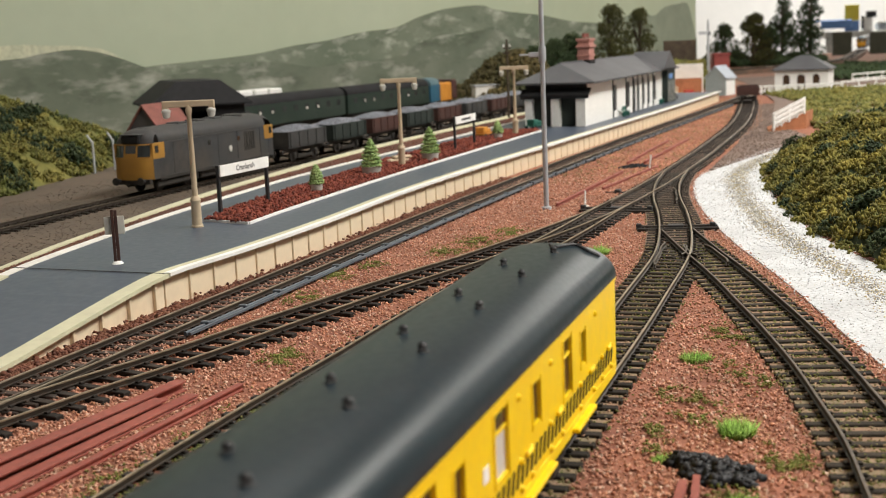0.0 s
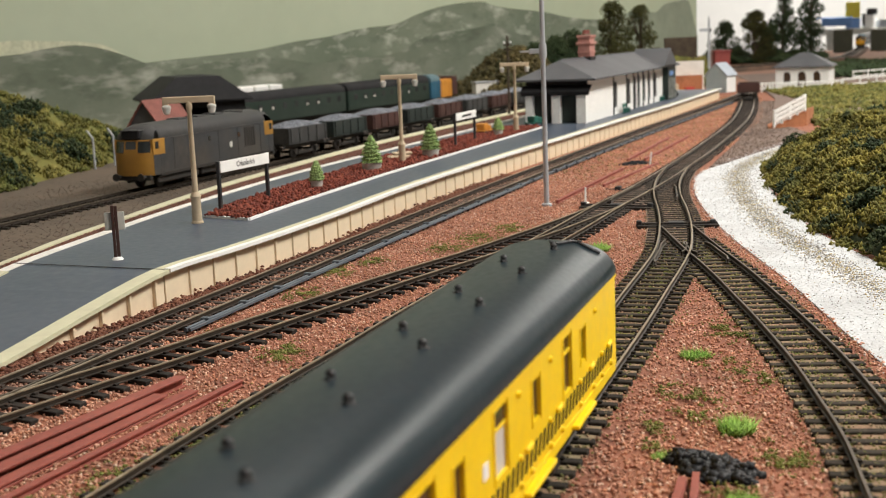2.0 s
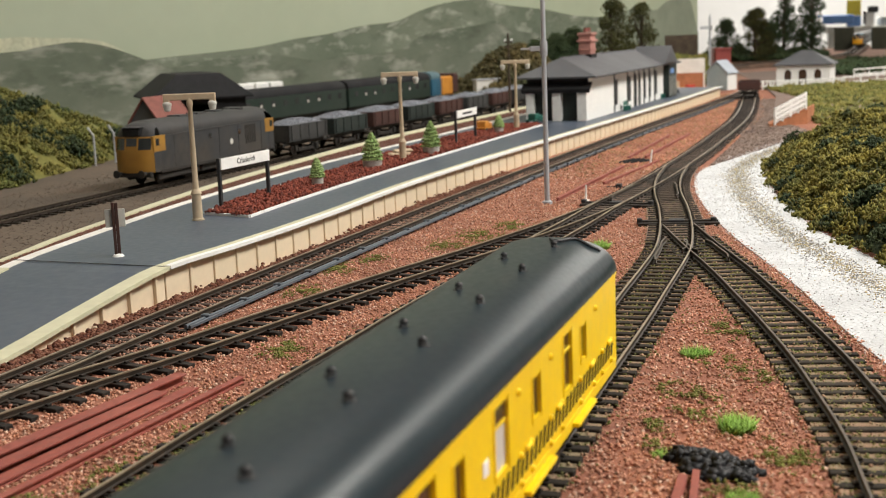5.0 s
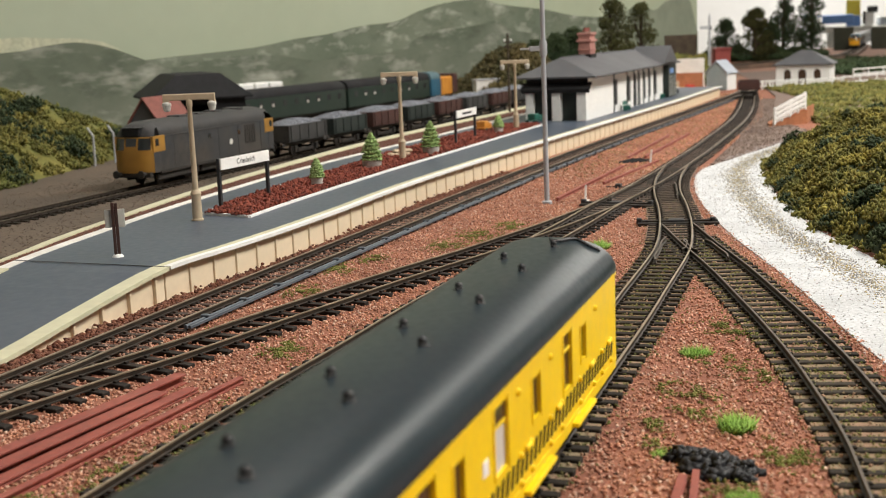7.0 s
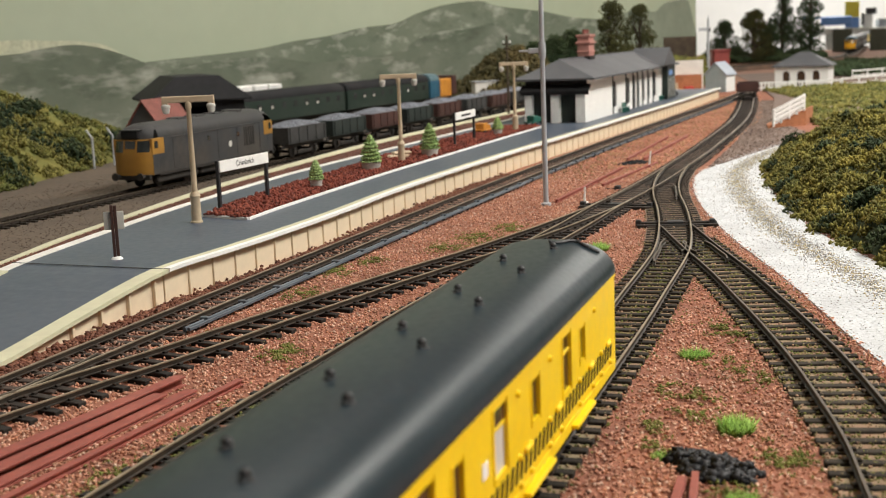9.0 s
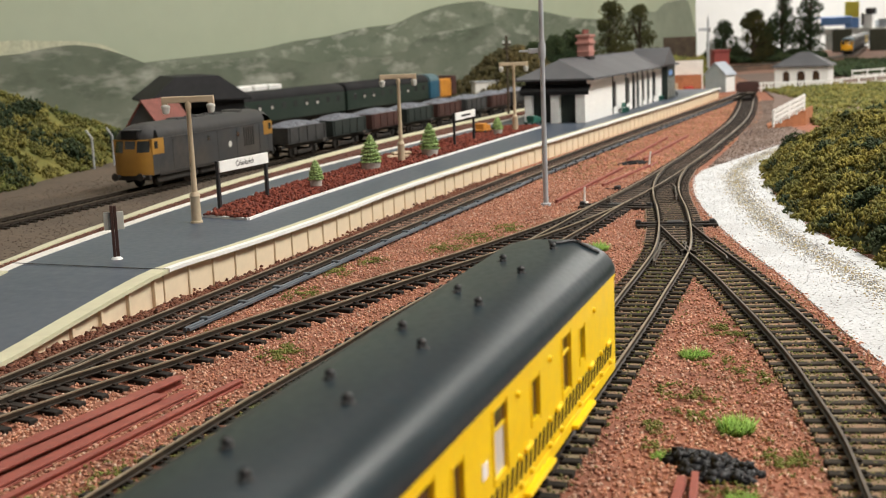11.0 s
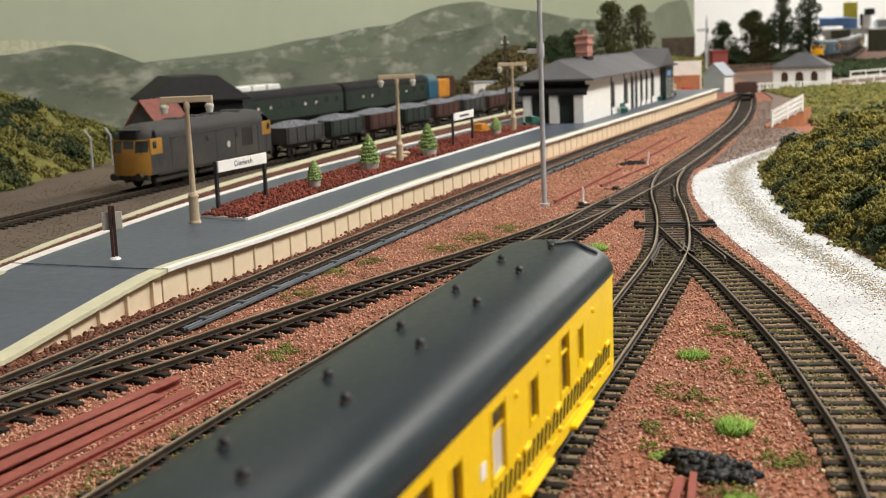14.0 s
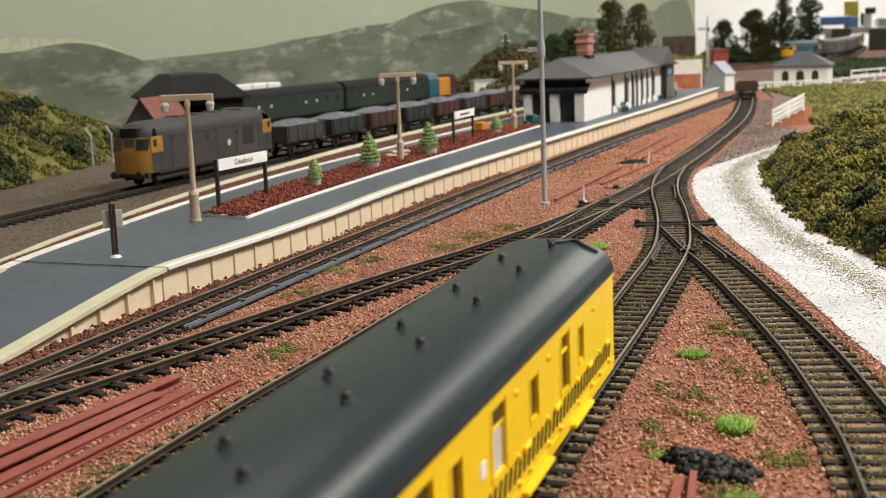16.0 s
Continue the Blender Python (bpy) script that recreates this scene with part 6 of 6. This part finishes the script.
part("pole", Mesh().cyl((-5, 0, 0), (-5, 0, 112), 1.6, 1.2, 8), M["bark"], tp)
part("crossarm", Mesh().box(-10, 0, -1, 1, 100, 102).box(-10, 0, -1, 1, 94, 96), M["bark"], tp)
for s in (-9, -5, -1):
    part("insulator", Mesh().lathe([(1, 102), (1.1, 104), (0.4, 105.5)], 8, s, 0), M["white"], tp)
wg = wagon(470, 1868, 0, 75, "wagon_brown", "dark brown empty open wagon on the main line", False)
wg.scale = (1, 1, 0.8)
structure("retaining_wall", Mesh().box(472, 538, 2560, 2566, -6, 92), M["bark"], "dark brown plank wall among the far trees")

# ---------- room beyond the layout ----------
structure("scenic_board", Mesh().box(1522, 1594, 4750, 4760, -6, 82), M["olive_board"], "olive painted scenic board at the tunnel side")
structure("scenic_board_east", Mesh().box(1664, 2100, 4750, 4760, -6, 78), M["olive_board"], "olive painted scenic board at the tunnel side")
tb = thing("display_table", 1900, 6000, -1000, 0, "table with blue cloth and boxes at the far room end", "table")
part("tabletop", Mesh().box(-20, 900, 0, 500, 1050, 1080, 4), M["lantern"], tb)
part("blue_cloth", Mesh().box(-40, 110, -8, 0, 1095, 1135, 3).box(-40, 110, 0, 300, 1130, 1137, 2), M["blue_paint"], tb, "blue cloth edge")
for xx, yy in ((0, 20), (860, 20), (0, 460), (860, 460)):
    part("leg", Mesh().box(xx, xx + 30, yy, yy + 30, 0, 1050, 3), M["lantern"], tb)
ps = thing("poster_stand", 1985, 6020, 80, 5, "yellow and blue poster on a stand", "poster")
part("panel", Mesh().box(0, 70, 0, 6, 50, 125, 1), M["poster_yellow"], ps, "yellow poster")
part("lower_panel", Mesh().box(0, 70, -2, 6, 0, 49, 1), M["blue_paint"], ps, "blue lower panel")
cb = thing("equipment_box", 2075, 6020, 80, 0, "white and black equipment case on the table", "case")
part("case", Mesh().box(0, 46, 0, 60, 0, 70, 5), M["white"], cb)
part("grip", Mesh().box(8, 60, -6, 0, 62, 92, 4).box(-10, 0, -6, 4, 10, 70, 3), M["black"], cb)
bx = thing("storage_box", 2150, 6020, 80, 0, "grey-blue storage boxes on the table", "box")
part("box", Mesh().box(0, 90, 0, 60, 0, 34, 3), M["hut_roof"], bx)
part("lid", Mesh().box(-3, 93, -3, 63, 34, 42, 2), M["white"], bx)


# ---------- trees and shrubs ----------
def tree(x, y, z, h, r, leaf, label, seed, n=5200, low=0.12):
    t = thing("tree", x, y, z, 0, label, "tree", "trees")
    m, rg = Mesh(), random.Random(seed)
    m.cyl((0, 0, -1), (0, 0, h * 0.55), r * 0.12, r * 0.07, 8)
    m.cyl((0, 0, h * 0.5), (rg.uniform(-3, 3), rg.uniform(-3, 3), h * 0.9), r * 0.07, r * 0.02, 6)
    blobs = [(0, 0, h * 0.9, r * 0.26)]
    for i in range(40):
        a, zz = rg.uniform(0, 2 * PI), rg.uniform(low + 0.06, 0.92)
        env = 1.45 * r * min(1.0, 1.35 * (1.06 - zz)) * (0.75 + 0.25 * min(1.0, zz / 0.3))
        q = env * rg.uniform(0.25, 0.8)
        p = (q * math.cos(a), q * math.sin(a), h * zz)
        if i % 2 == 0:
            m.cyl((0, 0, h * zz * 0.7), p, r * 0.05, r * 0.02, 5)
        blobs.append((*p, r * rg.uniform(0.26, 0.5) * (1.15 - 0.35 * zz)))
    part("trunk", m, M["bark"], t, "brown trunk and limbs")
    g = np.random.default_rng(seed)
    pts = []
    for bx_, by_, bz_, br in blobs:
        k = n // len(blobs)
        d = g.normal(size=(k, 3))
        d /= np.linalg.norm(d, axis=1)[:, None]
        pts.append(np.array((bx_, by_, bz_)) + d * br * (g.uniform(0.25, 1, (k, 1)) ** 0.45) * np.array((1, 1, 0.85)))
    pts = np.concatenate(pts)
    cloud("crown", pts, g.uniform(0.02, 0.05, len(pts)) * r, M[leaf], CRUMB, parent=t, seed=seed)


tree(324, 2290, -3, 172, 44, "tree_olive", "dark olive model tree behind the station", 21)
tree(386, 2340, -3, 166, 36, "tree_olive", "dark olive model tree behind the station", 22)
tree(262, 2330, -3, 118, 46, "tree", "dark green model tree behind the station", 23)
tree(215, 2260, -3, 108, 44, "tree", "dark green model tree behind the station", 24)
tree(185, 2250, -3, 100, 44, "tree", "dark green model tree behind the yard", 29)
for tx, ty, th, tr, leaf, words, sd in ((888, 3800, 132, 54, "tree", "dark green model tree beyond the pavilion", 25), (965, 3760, 160, 62, "tree_olive", "broad olive model tree beyond the pavilion", 26),
                                        (1072, 3840, 214, 56, "tree", "tall dark green model tree beyond the pavilion", 27), (1172, 3880, 220, 58, "tree", "tall dark green model tree beside the line", 28),
                                        (1020, 3800, 120, 52, "tree", "dark green model tree beyond the pavilion", 30)):
    tree(tx, ty, -4, th, tr, leaf, words, sd, 5200, 0.03)


def shrubs(name, fn, x0, x1, y0, y1, n, size, material, label, seed, keep=None):
    g = np.random.default_rng(seed)
    x, y = g.uniform(x0, x1, n), g.uniform(y0, y1, n)
    ok = np.array([keep is None or keep(a, b) for a, b in zip(x, y)])
    x, y = x[ok], y[ok]
    z = np.array([fn(a, b) for a, b in zip(x, y)])
    ob = cloud(name, np.stack([x, y, z + g.uniform(-1.0, 1.6, len(x)) * size[1] * 0.5], 1), g.uniform(*size, len(x)), material, LEAF, seed=seed)
    return tagged(ob, label, "shrubs", kind="stuff")


def clumped(fn):
    def f(x, y):
        c = noise.noise((x * 0.055, y * 0.055, 1.7)) + 0.6 * noise.noise((x * 0.13, y * 0.13, 5.1))
        return fn(x, y) + 7.0 * max(-0.4, c)
    return f


def clumps(name, fn, x0, x1, y0, y1, n, per, radius, size, material, label, seed, keep):
    """Lumpy foam growth: balls of small pieces set close together on the ground."""
    g = np.random.default_rng(seed)
    c = [(a, b) for a, b in zip(g.uniform(x0, x1, n), g.uniform(y0, y1, n)) if keep(a, b)]
    pts = []
    for a, b in c:
        r = g.uniform(*radius)
        d = g.normal(size=(per, 3))
        d /= np.linalg.norm(d, axis=1)[:, None]
        d[:, 2] = np.abs(d[:, 2]) * 0.9 - 0.15
        pts.append(np.array((a, b, fn(a, b) - 0.2 * r)) + d * r * g.uniform(0.7, 1.12, (per, 1)))
    pts = np.concatenate(pts)
    ob = cloud(name, pts, g.uniform(*size, len(pts)), material, LEAF, seed=seed)
    return tagged(ob, label, "shrubs", kind="stuff")


on_bank = lambda x, y: x < 0.385 * y + 30 and x > float(np.interp(y, ROAD_B[:, 1], ROAD_B[:, 0])) + 0.5 + 4 * noise.noise((x * .06, y * .06, 0))
is_dark = lambda x, y: noise.noise((x * 0.03, y * 0.03, 9)) + 0.5 * noise.noise((x * 0.09, y * 0.09, 4)) > 0.36
clumps("bank_shrubs", lumpy, 203, 500, 500, 1240, 6000, 42, (3.0, 8.0), (0.6, 1.8), M["foliage"], "dense olive foam shrubs on the bank", 31, lambda x, y: on_bank(x, y) and not is_dark(x, y))
clumps("dark_shrubs", lambda x, y: lumpy(x, y) + 2.5, 203, 500, 500, 1240, 2200, 70, (4.5, 10.0), (0.6, 1.7), M["foliage_dark"], "dark green shrubs on the bank", 32, lambda x, y: on_bank(x, y) and is_dark(x, y))
on_left = lambda x, y: left_height(x, y) > -1 and x > -0.40 * y - 30
clumps("hillside_shrubs", left_height, -600, -318, 900, 1480, 1900, 26, (4.0, 10.0), (0.9, 2.6), M["foliage_left"], "yellow-green rough growth on the hillside", 33, on_left)
clumps("hillside_bushes", lambda x, y: left_height(x, y) + 4, -600, -318, 900, 1480, 1100, 40, (5.0, 13.0), (0.7, 2.4), M["foliage_dark"], "dark green bushes on the hillside", 34, lambda x, y: on_left(x, y) and noise.noise((x * 0.014, y * 0.014, 4)) > 0.24)
shrubs("field_growth", lambda x, y: -2.5 + 4 * (x - 450) / 600 + 4 * noise.noise((x * 0.03, y * 0.03, 1)), 400, 1250, 1300, 2150, 34000, (2.0, 4.5), M["foliage_left"], "rough green growth beyond the road", 35,
       lambda x, y: x > np.interp(y, [1260, 1500, 1860, 2200], [410, 440, 540, 570]) and x < 420 + (y - 1250) * 0.9 + 200)
shrubs("field_bushes", lambda x, y: 6 + 9 * abs(noise.noise((x * 0.02, y * 0.02, 0))), 760, 1500, 2480, 3250, 16000, (3.0, 6.0), M["tree"], "dark hedge growth beyond the far fence", 36,
       lambda x, y: noise.noise((x * 0.012, y * 0.012, 2)) > -0.1 and x > y * 0.26 + 110)
far_mound = lambda x, y: -3 + 88 * math.exp(-(((x - 140) * 0.86 - (y - 2150) * 0.5) / 92) ** 2 - (((x - 120) * 0.5 + (y - 2150) * 0.86) / 75) ** 2)
shrubs("far_bushes", clumped(far_mound), -60, 330, 2000, 2330, 14000, (3.0, 6.0), M["foliage_brown"], "brown and green bushes beyond the yard", 37, lambda x, y: far_mound(x, y) > 6)
hill("far_mound", -150, 400, 1980, 2330, lambda x, y: far_mound(x, y) - 3, M["foliage_brown"], "brown mound under the far bushes", 30)
shrubs("back_growth", lambda x, y: max(-3, 50 * math.exp(-((y - 2530) / 40) ** 2) + 12 * noise.noise((x * 0.02, y * 0.02, 0)) - 2), 445, 548, 2430, 2560, 6000, (3.0, 6.5), M["foliage_left"], "olive growth along the far board edge", 38, None)

shrubs("tree_undergrowth", lambda x, y: 4 + 34 * abs(noise.noise((x * 0.012, y * 0.012, 6))), 840, 1210, 3740, 3960, 14000, (3.0, 7.0), M["tree"], "dark undergrowth beneath the far trees", 39, lambda x, y: x < 0.29 * y + 95)


# ---------- loose ballast in the foreground ----------
rng = np.random.default_rng(77)


def near_any(p, paths, d):
    """Which of the points p lie within d millimetres of one of the paths."""
    hit = np.zeros(len(p), bool)
    for path in paths:
        q = path[::1, :2]
        for i in range(0, len(p), 4000):
            dist = np.min(np.linalg.norm(p[i:i + 4000, None] - q[None], axis=2), axis=1)
            hit[i:i + 4000] |= dist < d
    return hit


def scatter(n, x0, x1, y0, y1):
    p = np.stack([rng.uniform(x0, x1, n), y0 + (y1 - y0) * rng.uniform(0, 1, n) ** 1.5], 1)
    half = 0.40 * p[:, 1] + 20
    p = p[np.abs(p[:, 0]) < half]
    right = np.interp(p[:, 1], ROAD_A[:, 1], ROAD_A[:, 0])
    left = np.interp(p[:, 1], FRONT[:, 1], FRONT[:, 0])
    return p[(p[:, 0] < right + 1.5) & (p[:, 0] > left + 2)]


def rail_gap(p):
    """Keeps stones off the rail heads."""
    keep = np.ones(len(p), bool)
    for path in (C1, C2, C3, C4, C5):
        for s in (-8.75, 8.75):
            keep &= ~near_any(p, [resample(beside(path, s), 4 * len(path))], 1.5)
    return keep


P = scatter(270000, -330, 330, 235, 1000)
P = P[rail_gap(P)]
old = near_any(P + rng.normal(0, 1.3, P.shape), [resample(C4[C4[:, 1] < 800], 300), resample(C5, 200)], 16)
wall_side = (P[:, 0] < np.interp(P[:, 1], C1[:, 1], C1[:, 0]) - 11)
under_track = near_any(P, [resample(C1, 400), resample(C2, 400), resample(C3, 300)], 15.5)


def stones(name, p, lo, hi, z, material, label, seed, shape=STONE):
    zz = z + rng.uniform(-0.35, 0.45, (len(p), 1))
    ob = cloud(name, np.concatenate([p, zz], 1), rng.uniform(lo, hi, len(p)), material, shape, squash=0.8, seed=seed)
    return tagged(ob, label, "ballast", kind="stuff")


stones("ballast_stones", P[~old & ~wall_side & ~under_track], 0.30, 0.80, GROUND + 0.2, M["red_stone"], "loose red-brown granite ballast", 41)
dusty = near_any(P, [resample(C1, 400)], 13.5) & ~wall_side & (P[:, 1] > 380)
stones("ballast_platform_track", P[~old & dusty], 0.42, 0.9, GROUND + 0.55, M["dusty_stone"], "dusty brown ballast rising round the platform track sleepers", 52)
stones("ballast_under_tracks", P[~old & ~wall_side & under_track & ~dusty], 0.40, 0.85, GROUND + 0.2, M["red_stone"], "red-brown ballast between the sleepers", 42)
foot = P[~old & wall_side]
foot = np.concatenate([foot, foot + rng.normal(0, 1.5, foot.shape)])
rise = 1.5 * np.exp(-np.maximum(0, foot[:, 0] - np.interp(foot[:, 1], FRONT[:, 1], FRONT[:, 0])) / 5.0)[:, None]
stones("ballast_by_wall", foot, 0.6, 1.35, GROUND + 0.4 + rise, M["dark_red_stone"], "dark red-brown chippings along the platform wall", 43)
stones("old_ballast_stones", P[old][::2], 0.34, 0.66, GROUND + 0.85, M["old_stone"], "mossy greenish-brown ballast of the old tracks", 44)
F = np.stack([rng.uniform(-60, 560, 60000), rng.uniform(950, 2050, 60000)], 1)
F = F[(F[:, 0] > np.interp(F[:, 1], FRONT[:, 1], FRONT[:, 0]) + 4) & (F[:, 0] < np.interp(F[:, 1], [950, 1160, 1500, 1900, 2100], [190, 275, 395, 500, 545]))]
F = F[~near_any(F, [resample(C1, 500), resample(C2, 500)], 10)]
stones("far_ballast", F, 0.8, 1.7, GROUND + 0.1, M["far_stone"], "red-brown ballast between the far tracks", 47, CRUMB)
da, db = resample([(215, 985), (300, 1230), (400, 1600), (480, 1860)], 200), resample([(384, 1262), (395, 1400), (480, 1650), (560, 1860)], 200)
k, w = rng.integers(0, 200, 7000), rng.uniform(0, 1, 7000)
stones("path_grit", da[k] * (1 - w)[:, None] + db[k] * w[:, None], 0.5, 1.3, -3.3, M["path_stone"], "grey-brown grit on the dirt path", 51, CRUMB)
MOSS = [(1, 656, 9), (20, 685, 11), (41, 717, 9), (-52, 601, 8), (-36, 623, 7), (-64, 546, 8), (-60, 444, 7), (-90, 484, 4), (-61, 437, 6), (76, 363, 6), (72, 350, 6), (57, 320, 4), (100, 383, 7),
        (56, 339, 5), (88, 307, 7), (106, 447, 9), (68, 282, 6), (-89, 310, 9), (-75, 335, 9), (-60, 370, 8), (-48, 400, 8), (92, 400, 6), (70, 372, 5), (-110, 290, 7)]
moss = []
for mx_, my_, mr_ in MOSS:
    k_ = int(14 * mr_ * mr_)
    moss.append(np.stack([rng.normal(mx_, mr_ * 0.55, k_), rng.normal(my_, mr_ * 0.95, k_)], 1))
for pth, n_ in ((C4, 5000), (C5, 4500), (C3, 3000)):
    q_ = pth[(pth[:, 1] > 240) & (pth[:, 1] < 640)][:, :2]
    moss.append(q_[rng.integers(0, len(q_), n_)] + rng.normal(0, 8.5, (n_, 2)))
Q = np.concatenate(moss)
Q = Q[np.array([noise.noise((a * 0.16, b * 0.16, 3)) + 0.5 * noise.noise((a * 0.5, b * 0.5, 6)) > 0.04 for a, b in Q])]
Q = Q[rail_gap(Q)]
mo = cloud("moss", np.concatenate([Q, rng.uniform(GROUND + 0.6, GROUND + 1.5, (len(Q), 1))], 1), rng.uniform(0.24, 0.55, len(Q)), M["moss"], STONE, squash=0.7, seed=45)
tagged(mo, "olive green moss patches on the ballast", "moss", kind="stuff")
ra, rb = resample(ROAD_A, 300), resample(ROAD_B, 300)


def on_road(n, mid, spread):
    k = rng.integers(10, 260, n)
    w = rng.normal(mid, spread, n) if spread else rng.uniform(-0.03, 1.03, n)
    return ra[k] * (1 - w)[:, None] + rb[k] * w[:, None] + rng.normal(0, 1.2, (n, 2))


for pts, lo, hi, key, words, sd in ((on_road(15000, 0, 0), 0.22, 0.6, "gravel_stone", "white grit on the gravel road", 46), (on_road(20000, 0.60, 0.10), 0.28, 0.68, "grit", "grey and ochre grit in the worn middle of the road", 49)):
    gv = cloud("road_gravel", np.concatenate([pts, rng.uniform(-3.55, -3.2, (len(pts), 1))], 1), rng.uniform(lo, hi, len(pts)), M[key], CRUMB, squash=0.6, seed=sd)
    tagged(gv, words, "gravel", kind="stuff")
gs = resample(lift(inward(BACK, FRONT, -1), -1.2), 600), resample(lift(inward(REAR, BACK, 4), -0.2), 600)
k, w = rng.integers(0, 480, 5000), rng.uniform(0.02, 0.98, 5000)
gp = gs[0][k] * (1 - w)[:, None] + gs[1][k] * w[:, None]
gc = cloud("strip_gravel", gp, rng.uniform(0.5, 1.1, 5000), M["dark_red_stone"], CRUMB, squash=0.6, seed=50)
tagged(gc, "dark red gravel along the platform back", "gravel", kind="stuff")
ya, yb = resample(REAR, 400)[:, :2], None
k = rng.integers(20, 330, 14000)
dd = 3 + 190 * rng.uniform(0, 1, 14000) ** 1.2
g = np.gradient(ya, axis=0)
g /= np.linalg.norm(g, axis=1)[:, None]
pts = ya[k] + np.stack([-g[k, 1], g[k, 0]], 1) * dd[:, None]
cs = cloud("cinders", np.concatenate([pts, np.full((14000, 1), -0.4)], 1), rng.uniform(0.4, 1.0, 14000), M["cinder"], CRUMB, squash=0.3, seed=48)
tagged(cs, "dark brown cinders and stones of the yard", "cinders", kind="stuff")

# ---------- the train that comes round the far curve ----------
TRAIN_PATH = glide([(2700, 7500), (2170, 6150), (1880, 5430), (1714, 5000), (1560, 4590), (1430, 4250), (1337, 4005), (1250, 3780), (1177, 3630), (1102, 3500), (1016, 3390), (935, 3300), (840, 3210), (680, 3090), (480, 2980)], 10)
TS = np.concatenate([[0], np.cumsum(np.linalg.norm(np.diff(TRAIN_PATH, axis=0), axis=1))])
RAIL_Z = 12.0


def on_path(s):
    return np.array([np.interp(s, TS, TRAIN_PATH[:, 0]), np.interp(s, TS, TRAIN_PATH[:, 1])])


def vehicle_pose(s_nose, length):
    """A vehicle whose nose is at s_nose on the path, pivots over its bogies."""
    a, b = on_path(s_nose - 40), on_path(s_nose - length + 40)
    d = (b - a) / np.linalg.norm(b - a)
    n = a - d * 40
    return at(n[0], n[1], RAIL_Z, math.degrees(math.atan2(d[1], d[0])))


far_track = np.array([q for q in TRAIN_PATH if q[1] < 5150])
fb = strip(with_z(beside(far_track, -24), RAIL_Z - 3.4), with_z(beside(far_track, 24), RAIL_Z - 3.4), 60, 12)
structure("embankment", fb, M["dark_ballast"], "low dark embankment of the far curve")
ft = track(far_track, "far curved running line behind the pavilion", "old", 16)
ft.matrix_basis = at(0, 0, RAIL_Z)
FL, CL = 184.0, 262.0
train = [(locomotive(0, 0, 0, 0, "blue diesel locomotive with bright yellow front hauling coaches", M["train_blue"], M["train_roof"], M["bright_yellow"], FL), 0.0, FL)]
off = FL + 8
for c in range(6):
    yel = c == 4
    v = carriage(0, 0, 0, 0, M["yellow"] if yel else M["coach_grey"], M["roof_grey"] if yel else M["coach_grey"], "yellow coach in the moving train" if yel else "grey coach in the moving train", CL,
                 group="coaches of the moving train", ends=M["bright_yellow"] if yel else None)
    train.append((v, off, CL))
    off += CL + 8


def near_s(x, y):
    return float(TS[np.argmin(np.linalg.norm(TRAIN_PATH - np.array((x, y)), axis=1))])


def motions():
    marks = [(0, near_s(1714, 5000)), (4.0, near_s(1560, 4590)), (7.0, near_s(1430, 4250)), (9.2, near_s(1337, 4005)), (11.3, near_s(1250, 3780)), (12.5, near_s(1177, 3630)), (13.5, near_s(1102, 3500)),
             (14.5, near_s(1016, 3390)), (15.0, near_s(977, 3345)), (15.5, near_s(950, 3317)), (16.0, near_s(938, 3303))]
    for ob, back, length in train:
        rows = []
        for t in (0, 1.5, 3, 4.5, 6, 7.5, 9, 10, 11, 12, 12.5, 13, 13.5, 14, 14.5, 15, 15.5, 16):
            s = float(np.interp(t, [m[0] for m in marks], [m[1] for m in marks]))
            rows.append((t, vehicle_pose(s - back, length)))
        walk(ob, rows)


motions()
